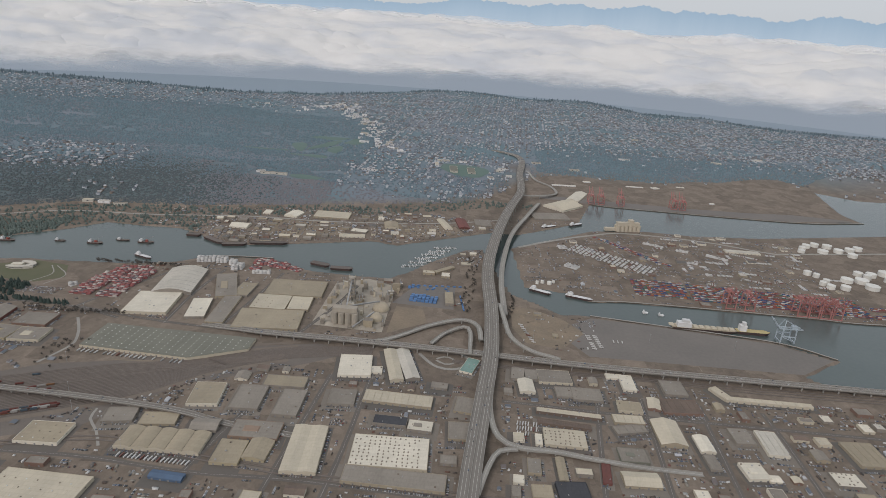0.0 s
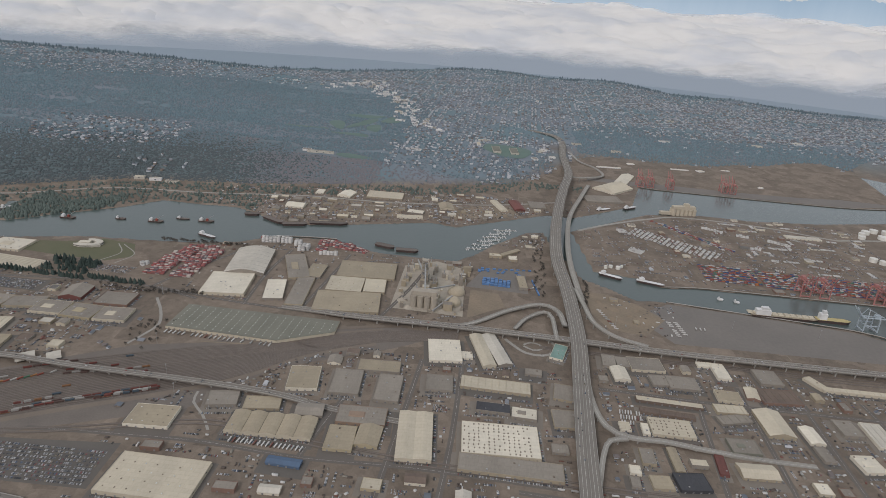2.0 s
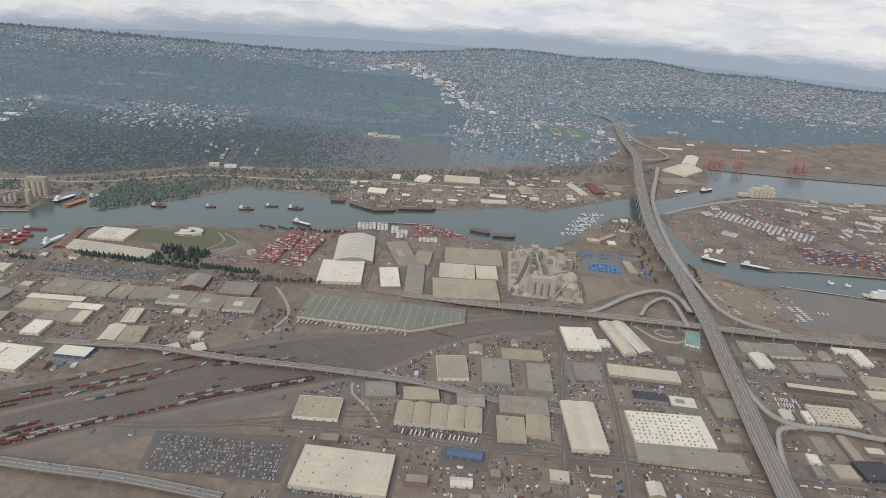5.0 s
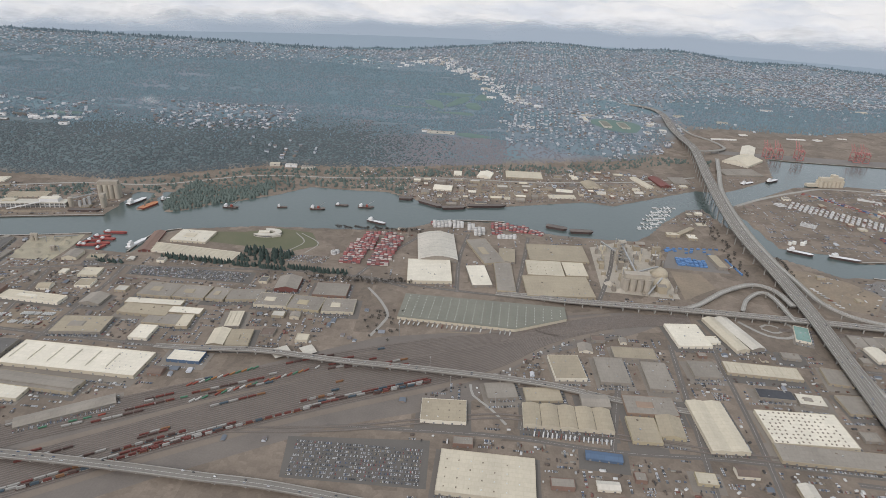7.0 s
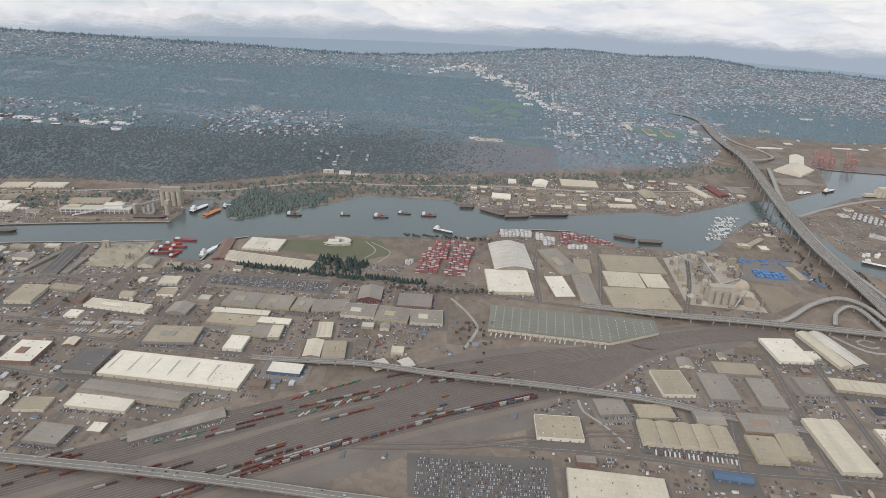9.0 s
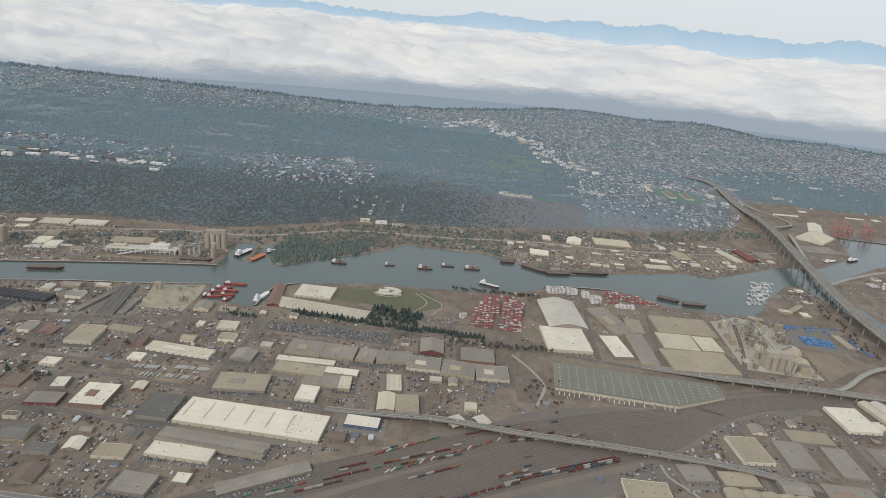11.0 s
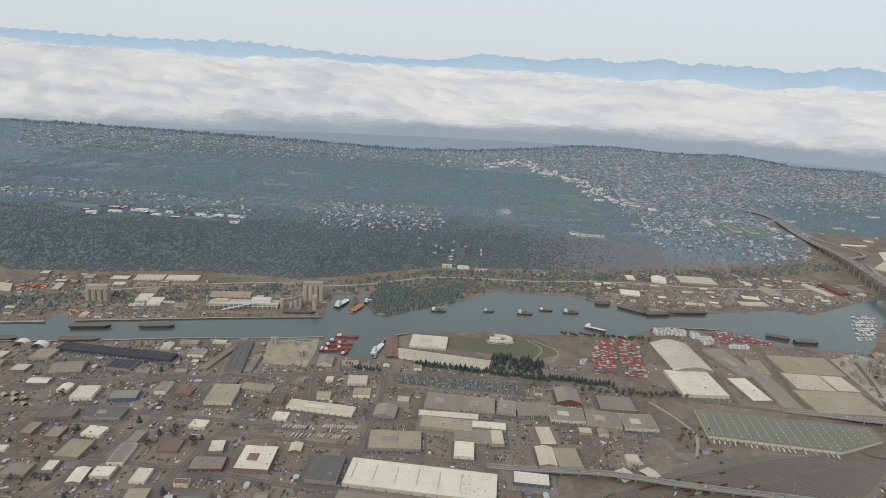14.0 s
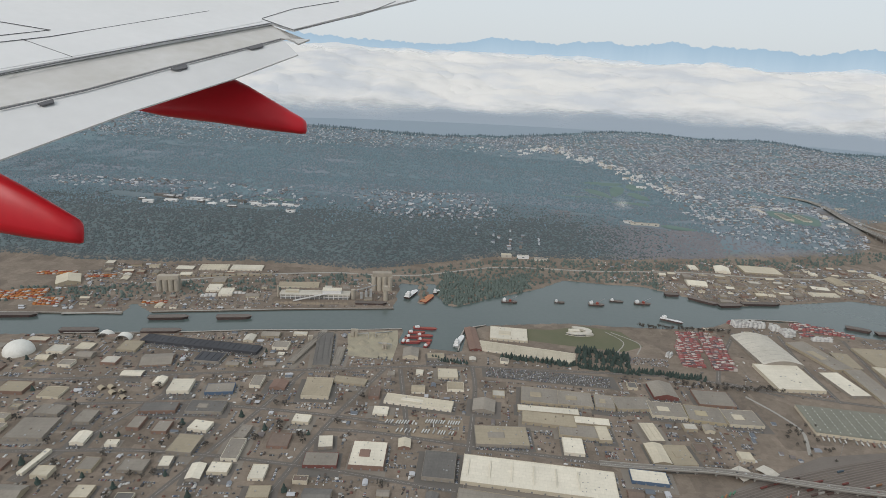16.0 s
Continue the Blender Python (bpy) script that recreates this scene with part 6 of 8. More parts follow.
def wagons():
    """Freight trains standing in the yard."""
    r = random.Random(17)
    body = Batch().box(0, 0, 0.35, 5.2, 0.92, 1.1, bottom=True).mesh("wagon_body", M_WAGONS)
    well = Batch().box(0, 0, 0.3, 5.6, 0.85, 0.25, bottom=True).box(0, 0, 0.55, 4.0, 0.8, 1.5).mesh("wagon_body", M_WAGONS)
    bogie = Batch().box(0, 0, 0.03, 1.0, 0.7, 0.32).mesh("bogie", M_TIRE)
    count = 0
    for k, path in enumerate(YARD):
        if k in (0, 4, 6, 10, 12, 15, 17):
            continue
        solid_train = k in (1, 2, 3)
        d = np.concatenate([[0], np.cumsum(np.linalg.norm(np.diff(path[:, :2], axis=0), axis=1))])
        s = r.uniform(70, 150)
        end = 420 if solid_train else 400
        mesh = well if k in (1, 5) else body
        while s < end and count < 300:
            if r.random() < (0.03 if solid_train else 0.3):
                s += r.uniform(20, 60) if solid_train else r.uniform(40, 140)
                continue
            x, y = np.interp(s, d, path[:, 0]), np.interp(s, d, path[:, 1])
            x2, y2 = np.interp(s + 3, d, path[:, 0]), np.interp(s + 3, d, path[:, 1])
            t = solid("freight_wagon", mesh, x, y, 0.1, math.degrees(math.atan2(y2 - y, x2 - x)), "weathered freight wagon standing on a yard track", "rail wagon", "freight trains")
            for e in (-1.8, 1.8):
                place("bogie", bogie, t, e, 0, 0)
            s += 5.8
            count += 1


wagons()


def gantry_crane(x, y, rot, h=26.0, label="tall red ship-to-shore gantry crane on the quay", paint=M_CRANE):
    t = thing("gantry_crane", x, y, 0.05, rot, label, "crane", "quay cranes")
    for sx in (-5, 5):
        for sy in (-7, 7):
            part("leg", Batch().beam((sx, sy, 0), (sx, sy * 0.9, h * 0.62), 0.9), paint, t)
        part("portal_beam", Batch().beam((sx, -7, h * 0.3), (sx, 7, h * 0.3), 0.8), paint, t)
        part("brace", Batch().beam((sx, -7, h * 0.05), (sx, 7, h * 0.3), 0.5), paint, t)
        part("mast", Batch().beam((sx, 6, h * 0.62), (sx * 0.3, 4, h), 0.6), paint, t)
        part("girder", Batch().beam((sx * 0.45, -14, h * 0.62), (sx * 0.45, 9, h * 0.62), 0.9), paint, t)
        part("raised_boom", Batch().beam((sx * 0.45, 9, h * 0.62), (sx * 0.45, 17, h * 1.1), 0.8), paint, t)
        part("stay", Batch().beam((sx * 0.3, 4, h), (sx * 0.45, -13, h * 0.64), 0.3), paint, t)
    for sy in (-7, 7):
        part("sill_beam", Batch().beam((-5, sy, 1), (5, sy, 1), 0.9), paint, t)
        part("cross_beam", Batch().beam((-5, sy * 0.9, h * 0.62), (5, sy * 0.9, h * 0.62), 0.8), paint, t)
    part("machine_house", Batch().box(0, -6, h * 0.64, 4, 5, 2.4), paint, t)
    for sx in (-3, 0, 3):
        part("boom_tie", Batch().beam((-2.2, 11 + sx, h * (0.78 + sx * 0.05)), (2.2, 11 + sx, h * (0.78 + sx * 0.05)), 0.4), paint, t)


for cx_ in (257, 277, 332, 344, 356, 368):
    gantry_crane(cx_, 652, 182)
for cx_, cy_ in ((149, 1056), (166, 1058), (200, 1060), (292, 1072), (306, 1072)):
    gantry_crane(cx_, cy_, 4, 24, "red gantry crane at the empty terminal")
gantry_crane(289, 580, 95, 22, "pale blue-grey dockside crane", M_CRANE_BLUE)


def tank(x, y, r, h, mats=M_TANK, label="white cylindrical oil storage tank"):
    t = thing("storage_tank", x, y, 0.02, 0, label, "tank", "tank farm")
    part("shell", Batch().drum(0, 0, 0, r, h, 20), mats, t)
    part("roof", Batch().drum(0, 0, h + 0.01, r * 1.01, 0.18, 20, cone=r * 0.1), mats, t)
    part("stair", Batch().beam((r + 0.2, -r * 0.5, 0), (r + 0.2, r * 0.5, h), 0.25), M_METAL, t)
    occupy(x, y, 2 * r + 2, 2 * r + 2)


for x, y, r, h in ((430, 886, 6, 5), (438, 902, 6, 5), (447, 912, 7, 6), (463, 922, 7, 6), (480, 920, 8, 6), (463, 894, 9, 5), (488, 902, 8, 6), (500, 886, 8, 6), (508, 912, 8, 6), (524, 922, 8, 6),
                   (398, 790, 6, 6), (406, 783, 5, 6), (410, 764, 5, 6), (402, 755, 5, 6), (440, 776, 9, 6), (425, 747, 7, 6), (407, 745, 6, 6), (468, 806, 7, 6), (474, 795, 6, 7), (484, 806, 8, 6), (459, 778, 10, 6),
                   (462, 758, 10, 6), (506, 815, 10, 7), (500, 790, 9, 7), (489, 762, 9, 6), (530, 830, 10, 7), (545, 795, 9, 7), (560, 850, 10, 7), (61, 662, 3.2, 4), (53, 664, 2.6, 3.5), (47, 660, 2.2, 4), (66, 668, 2, 3)):
    tank(x, y, r * 0.8, h * 0.8)


def silo_block(x, y, nx, ny, r, h, rot, mats, label, house=True):
    t = thing("silo_block", x, y, 0, rot, label, "silo")
    for i in range(nx):
        for j in range(ny):
            part("silo", Batch().drum((i - (nx - 1) / 2) * 2 * r, (j - (ny - 1) / 2) * 2 * r, -0.2, r, h, 14), mats, t)
    if house:
        part("head_house", Batch().box(0, 0, h, nx * 2 * r * 0.9, ny * r * 1.2, r * 1.3), mats, t)
    occupy(x, y, nx * 2 * r + 2, ny * 2 * r + 2, rot)
    return t


silo_block(-138, 512, 4, 2, 3.2, 12, 4, M_CEMENT, "row of tall grey-tan cement silos")
silo_block(-724, 617, 4, 2, 3.0, 17, 15, M_CEMENT, "pale grain silos beside the river")
silo_block(-945, 548, 4, 2, 3.0, 13, 18, M_CEMENT, "tan concrete silos on the river terminal")
silo_block(-712, 588, 1, 2, 2.6, 12, 15, M_CEMENT, "slim pale concrete silos")
silo_block(-716, 488, 2, 1, 1.8, 5, 12, M_CEMENT, "pair of pale gravel works silos")
silo_block(-752, 468, 2, 2, 1.2, 3.5, 12, M_CEMENT, "small cluster of grey silos")
silo_block(-682, 470, 2, 2, 1.1, 4, 10, M_CEMENT, "pale yellowish batching silos")
flour = silo_block(188, 910, 6, 2, 3.2, 9, 14, mat("ochre_concrete", (0.50, 0.44, 0.34), 0.85, (0.41, 0.37, 0.30), 0.2, 1.0), "ochre concrete grain mill beside the waterway")
part("mill_tower", Batch().box(4, 0, 0, 7, 7, 17), mat("ochre_concrete", (0.5, 0.4, 0.3)), flour)
part("low_shed", Batch().box(-22, 1, 0, 26, 7, 4), mat("ochre_concrete", (0.5, 0.4, 0.3)), flour)


def river_mill(x, y, rot):
    """Long mill on the far quay: columned hall, raised blocks, conveyors, chimney and a bank of sand."""
    t = thing("river_mill", x, y, 0, rot, "long pale industrial mill with columns, conveyors and a chimney", "mill")
    part("hall", Batch().box(0, 4, -0.3, 74, 13, 5.2), wall_mat("grey"), t)
    part("roof", ring(Batch().box(0, 4, 4.9, 75, 14, 0.5), 75, 14, 5.4, 5.7, 0.3), roof_mat("greywhite"), t)
    for k in range(15):
        place("column", shared_box("mill_column", 0.7, 0.7, 4.9, wall_mat("pale")), t, -36 + k * 5.1, -3.0, 0)
    for k in range(14):
        place("dark_bay", shared_box("mill_bay", 3.6, 0.12, 1.5, M_DOOR), t, -33.4 + k * 5.1, -2.58, 0.5)
        place("window_band", shared_box("mill_window", 3.6, 0.12, 0.8, M_GLASS), t, -33.4 + k * 5.1, -2.58, 3.2)
    part("floor_band", Batch().box(0, -2.75, 2.4, 74, 0.4, 0.5), wall_mat("pale"), t)
    part("upper_block", Batch().box(18, 5, 5.4, 20, 9, 3.6), wall_mat("pale"), t)
    part("upper_roof", Batch().box(18, 5, 9, 20.6, 9.6, 0.3), roof_mat("white"), t)
    part("upper_block", Batch().box(-25, 6, 5.4, 14, 7, 1.8), wall_mat("cream"), t)
    part("conveyor", Batch().beam((-22, -9, 0.6), (14, -3.5, 7.5), 1.1), wall_mat("pale"), t)
    part("conveyor", Batch().beam((40, 0, 9), (66, 8, 14), 1.0), M_METAL, t)
    for sx, h in ((-14, 1.6), (-2, 3.6), (8, 5.6)):
        part("trestle", Batch().beam((sx, -7.8 + (sx + 22) * 0.15, 0), (sx, -7.8 + (sx + 22) * 0.15, h), 0.4), M_METAL, t)
    part("chimney", Batch().drum(-40, 4, -0.3, 1.0, 13, 14, top=0.7), M_CEMENT, t)
    part("tower", Batch().drum(41, 1, -0.3, 2.6, 11, 18, cone=0.8), M_CEMENT, t)
    for k in range(3):
        part("steel_tower", Batch().box(50 + 5 * k, 2 + k, -0.3, 3, 3, 7 + 2 * k, taper=0.85), M_METAL, t)
    r = random.Random(12)
    bank = Batch()
    for k in range(16):
        bank.drum(-38 + 4.8 * k, -13 + r.uniform(-1.5, 1), -0.2, r.uniform(2.6, 4.2), 0.3, 12, cone=r.uniform(0.9, 1.8), top=0.9)
    part("sand_bank", bank, M_DIRT, t)
    occupy(x, y, 92, 34, rot)


river_mill(-786, 569, 14)
for k in range(6):
    hill_block(-932 + 13 * k, 600 + 4.6 * k, 12, 5, 2.4, 19, "grey", "tan")
for k in range(3):
    hill_block(-965 + 9 * k, 589 + 3 * k, 8, 4, 2.0, 17, "grey", "tan")


def cement_works():
    t = thing("preheater_tower", -146, 566, 0, 6, "lattice steel preheater tower of the cement works", "tower")
    for sx in (-3, 3):
        for sy in (-3, 3):
            part("column", Batch().beam((sx, sy, -0.2), (sx, sy, 25), 0.6), M_CEMENT, t)
    for k in range(6):
        part("floor", Batch().box(0, 0, 3.5 + k * 4, 7, 7, 0.4, bottom=True), M_CEMENT, t)
        part("brace", Batch().beam((-3, -3, 3.5 + k * 3.6), (3, -3, 7 + k * 3.6), 0.35), M_METAL, t)
    for k in range(3):
        part("cyclone", Batch().drum(-1.2 + 1.2 * k, 0.5 * k, 8 + 4.5 * k, 1.5, 3, 12, top=0.9), M_METAL, t)
    for x, y, r in ((-112, 524, 8), (-111, 547, 8.5)):
        d = thing("storage_dome", x, y, 0, 0, "tan concrete storage dome at the cement works", "dome")
        part("shell", Batch().dome(0, 0, 1.5, r, r * 0.75, 22, 7), mat("tan_concrete", (0.44, 0.38, 0.28), 0.85, (0.34, 0.3, 0.23), 0.2, 1.0), d)
        part("plinth", Batch().drum(0, 0, -0.2, r * 1.02, 1.7, 22), M_CEMENT, d)
        occupy(x, y, 2 * r, 2 * r)
    r = random.Random(12)
    for k in range(150):
        x, y = r.uniform(-168, -102), r.uniform(501, 608)
        big = k < 40
        w, d, h = (r.uniform(3, 9), r.uniform(3, 8), r.uniform(2, 9)) if big else (r.uniform(1.4, 4), r.uniform(1.2, 3.5), r.uniform(1, 5))
        if not is_free(x, y, w, d, 6):
            continue
        b = thing("plant_building", x, y, 0, 6 + r.choice((0, 0, 12)), "dusty tan process building of the cement works", "building", "cement works buildings")
        part("wall", ring(Batch(), w, d, -0.2, h + 0.2, 0.2, floor=h - 0.1), wall_mat(r.choice(("tan", "grey", "cream"))), b)
        part("roof", Batch().box(0, 0, h - 0.2, w - 0.4, d - 0.4, 0.2), roof_mat(r.choice(("tan", "grey", "greywhite"))), b)
        if r.random() < 0.4:
            part("chimney", Batch().drum(0, 0, h, 0.5, r.uniform(2, 6), 10), M_METAL, b)
        occupy(x, y, w + 1, d + 1, 6)
    for a, b_ in (((-146, 566, 20), (-138, 515, 14)), ((-138, 518, 14), (-113, 547, 9)), ((-150, 590, 6), (-146, 566, 16)), ((-160, 610, 4), (-150, 575, 9)), ((-113, 524, 8), (-128, 500, 2))):
        c = thing("conveyor", *a[:2], 0, 0, "inclined covered conveyor of the cement works", "conveyor", "cement works conveyors")
        c.matrix_world = Matrix.Identity(4)
        part("gallery", Batch().beam(a, b_, 1.3), M_METAL, c)
        m = [(p + q) / 2 for p, q in zip(a, b_)]
        part("trestle", Batch().beam((m[0], m[1], 0), (m[0], m[1], m[2]), 0.6), M_CEMENT, c)
        part("trestle", Batch().beam((b_[0], b_[1], 0), b_, 0.6), M_CEMENT, c)
        part("trestle", Batch().beam((a[0], a[1], 0), a, 0.6), M_CEMENT, c)


def heap(x, y, r, h, material, label):
    """A loose pile of bulk material with an uneven ring."""
    q = random.Random(int(x * 3 + y))
    n, v = 12, []
    for f, z in ((1.0, 0.0), (0.62, 0.45), (0.22, 0.92)):
        v += [(x + r * f * q.uniform(0.85, 1.15) * math.cos(i * 6.283 / n), y + r * f * q.uniform(0.85, 1.15) * math.sin(i * 6.283 / n), 0.02 + h * z * (q.uniform(0.85, 1.1) if z else 1)) for i in range(n)]
    v.append((x, y, h))
    faces = [(k * n + i, k * n + (i + 1) % n, (k + 1) * n + (i + 1) % n, (k + 1) * n + i) for k in (0, 1) for i in range(n)] + [(2 * n + i, 2 * n + (i + 1) % n, 3 * n) for i in range(n)]
    tagged(new("sand_pile", Batch().add(v, faces).mesh("sand_pile", material)), label, "heap", "loose heaps")
    occupy(x, y, 2 * r, 2 * r)


cement_works()
for x, y, r_, h_ in ((-160, 518, 5, 2.6), (-164, 531, 4, 2), (-152, 506, 5, 2.2), (-120, 506, 4, 1.8), (-126, 594, 6, 3), (-112, 572, 4, 2)):
    heap(x, y, r_, h_, M_CEMENT, "pale grey heap of clinker at the cement works")
for x, y, r_, h_ in ((-700, 492, 6, 3), (-690, 500, 5, 2.4), (-704, 476, 5, 2.6), (-684, 488, 6, 3), (-694, 462, 4, 2), (-680, 458, 4, 1.8), (-712, 462, 4, 2)):
    heap(x, y, r_, h_, M_SAND, "pale yellowish heap of sand at the gravel works")
for x, y, r_, h_ in ((30, 570, 5, 1.6), (44, 556, 6, 2), (58, 545, 5, 1.5), (40, 535, 4, 1.4), (66, 558, 4, 1.4)):
    heap(x, y, r_, h_, M_DIRT, "brown heap of earth beside the waterway")
for a, b_ in (((-718, 490, 1), (-702, 486, 6)), ((-684, 506, 1), (-696, 490, 5)), ((-676, 470, 5), (-690, 478, 1))):
    c = thing("conveyor", *a[:2], 0, 0, "slim inclined conveyor of the gravel works", "conveyor", "gravel works conveyors")
    c.matrix_world = Matrix.Identity(4)
    part("gallery", Batch().beam(a, b_, 0.8), M_METAL, c)
    high = a if a[2] > b_[2] else b_
    part("trestle", Batch().beam((high[0], high[1], 0), high, 0.5), M_METAL, c)
occupy(-694, 478, 44, 54, 15)
pier = thing("timber_pier", -978, 470.5, 0, 20.8, "long pale pier deck standing on piles off the bank", "pier")
part("deck", Batch().box(0, 0, -0.2, 54, 2.6, 0.5, bottom=True), M_PARAPET, pier)
for k in range(13):
    part("pile", Batch().box(-25 + 4.1 * k, 0, -3, 0.6, 2.0, 2.8), M_TIMBER, pier)
occupy(-136, 555, 66, 110)
dome = thing("salt_dome", -976, 381, 0, 0, "large white storage dome on the east bank", "dome")
part("shell", Batch().dome(0, 0, 0.8, 12, 10, 26, 8), M_TANK, dome)
part("plinth", Batch().drum(0, 0, -0.2, 12.2, 1.0, 26), M_CEMENT, dome)
occupy(-976, 381, 26, 26)
for ax in (-930, -912):
    t = thing("arched_shelter", ax, 427, 0, 12, "white fabric arch shelter by the river", "shelter", "arched shelters")
    b = Batch()
    seg = [(6.5 * math.cos(math.pi * i / 10), 5 * math.sin(math.pi * i / 10)) for i in range(11)]
    b.add([(x, -4, z) for x, z in seg] + [(x, 4, z) for x, z in seg], [(i, i + 1, 12 + i, 11 + i) for i in range(10)])
    part("cover", b, M_TANK, t)
    part("end_frame", Batch().add([(x, -4.05, z) for x, z in seg] + [(x * 0.93, -4.05, z * 0.93) for x, z in seg], [(i, i + 1, 12 + i, 11 + i) for i in range(10)]), M_METAL, t)
for k in range(5):
    t = thing("fabric_hut", -872 + 6 * k, 346 - 2 * k + (k % 2) * 5, 0, 60, "pale fabric hoop hut in a contractor yard", "shelter", "hoop huts")
    seg = [(2.2 * math.cos(math.pi * i / 8), 2.0 * math.sin(math.pi * i / 8)) for i in range(9)]
    part("cover", Batch().add([(x, -3, z) for x, z in seg] + [(x, 3, z) for x, z in seg], [(i, i + 1, 10 + i, 9 + i) for i in range(8)]), wall_mat("tan"), t)
    occupy(-872 + 6 * k, 346, 6, 8)


# ---- boats ----
def vessel(name, x, y, rot, l, w, h, hull, deck, label, house=0.0, crane=False, cat="barge"):
    t = thing(name, x, y, -0.95, rot, label, cat)
    v, f = [], []
    for z, k in ((0, 0.9), (h, 1.0)):
        v += [(-l / 2 * k, -w / 2 * k, z), (l * 0.36 * k, -w / 2 * k, z), (l / 2 * k, -w * 0.12, z), (l / 2 * k, w * 0.12, z), (l * 0.36 * k, w / 2 * k, z), (-l / 2 * k, w / 2 * k, z)]
    f = [(i, (i + 1) % 6, 6 + (i + 1) % 6, 6 + i) for i in range(6)]
    part("hull", Batch().add(v, f), hull, t)
    part("deck", Batch().add([(a, b, c - 0.12) for a, b, c in v[6:]], [tuple(range(6))]), deck, t)
    if house:
        part("deckhouse", Batch().box(-l * 0.32, 0, h - 0.12, l * 0.2, w * 0.7, house), M_BOAT, t)
        part("wheelhouse", Batch().box(-l * 0.3, 0, h - 0.12 + house, l * 0.1, w * 0.5, house * 0.5), M_BOAT, t)
    if crane:
        part("crane_cab", Batch().box(l * 0.05, 0, h - 0.1, 2.6, 2.4, 2.2), M_RUST, t)
        part("crane_boom", Batch().beam((l * 0.05, 0, h + 1.6), (l * 0.5, 0.5, h + 7), 0.35), M_METAL, t)
    return t


vessel("dredge_barge", -578, 622, 5, 18, 6, 1.6, M_HULL, M_DECK, "dark dredge barge with a red crane", 2.2, True)
vessel("work_boat", -522, 637, 8, 12, 4, 1.4, M_HULL, M_DECK, "small dark moored work boat", 2.0, cat="boat")
vessel("dredge_barge", -481, 642, 6, 18, 6, 1.6, M_HULL, M_DECK, "dark dredge barge with a red crane", 2.2, True)
vessel("work_boat", -457, 660, 4, 16, 4.5, 1.4, M_HULL, M_DECK, "low dark moored barge", 1.6, cat="boat")
vessel("dredge_barge", -428, 661, 6, 19, 6, 1.6, M_HULL, M_DECK, "dark dredge barge with a red crane", 2.2, True)
vessel("ferry", -404, 616, -18, 24, 5, 2.2, M_HULL, M_BOAT, "moored white passenger boat beside the bank", 2.4, cat="boat")
vessel("coaster", -688, 612, 78, 28, 7, 2.4, M_HULL, M_BOAT, "white moored supply vessel", 3.2, cat="ship")
vessel("deck_barge", -668, 604, 76, 26, 8, 2.0, M_RUST, mat("orange_deck", (0.45, 0.2, 0.1), 0.85, (0.35, 0.16, 0.09), 0.2, 1.5), "orange-decked barge moored in the slip")
vessel("tug", -662, 628, 76, 12, 5, 2.0, M_HULL, M_BOAT, "small pale tug behind the barge", 2.6, cat="boat")
for x, y, l, rot in ((-902, 480, 38, 18), (-843, 498, 34, 18), (-724, 572, 34, 14), (-1040, 446, 40, 17), (-960, 432, 34, 16), (-890, 450, 36, 17), (-326, 684, 30, 18), (-288, 700, 48, 14), (-388, 702, 18, 10), (-355, 690, 34, -28), (-205, 648, 24, -14), (-178, 642, 26, 6)):
    vessel("deck_barge", x, y, rot, l, 8, 2.7, M_HULL, M_DECK, "long dark moored deck barge")
vessel("patrol_ship", -618, 503, 82, 26, 5, 2.4, M_BOAT, M_BOAT, "white ship moored in the narrow slip", 3.0, cat="ship")
for x, y, rot, l in ((-655, 524, 8, 24), (-661, 512, 16, 17), (-652, 507, 10, 16), (-662, 501, 12, 15), (-650, 497, 8, 14), (-660, 490, 14, 15), (-646, 488, 80, 12), (-668, 495, 84, 20)):
    vessel("red_workboat", x, y, rot, l, 3.6, 1.8, M_RED_BOAT, M_RUST, "red and white moored fishing boat", 1.2, cat="boat")
vessel("cargo_ship", 215, 586, 3, 70, 9, 2.6, M_HULL, wall_mat("tan"), "long pale barge terminal vessel at the quay", 5, cat="ship")
vessel("cargo_ship", 262, 590, 3, 34, 8, 3.0, M_HULL, mat("yellow_deck", (0.5, 0.42, 0.2), 0.8, (0.4, 0.34, 0.18)), "ship with a yellow deckhouse at the quay", 6, cat="ship")
for k in range(11):
    t = thing("covered_hopper", 181 + 6 * k, 586.2 + 0.3 * k, 1.55, 3, "white hatch cover on the quayside vessel", "hatch cover", "hatch covers")
    part("cover", Batch().box(0, 0, 0, 5.2, 6, 0.9, taper=0.85), wall_mat("cream"), t)
for x, y, l, rot in ((50, 638, 26, -22), (92, 632, 30, -14), (112, 914, 26, 40), (70, 890, 26, 38)):
    vessel("ferry", x, y, rot, l, 6, 2.4, M_HULL, M_BOAT, "moored white and dark harbour vessel", 2.6, cat="ship")
for x, y in ((160, 612), (176, 610)):
    vessel("float_house", x, y, 0, 6, 4, 1.2, M_BOAT, M_BOAT, "small white float on the waterway", 1.6, cat="boat")


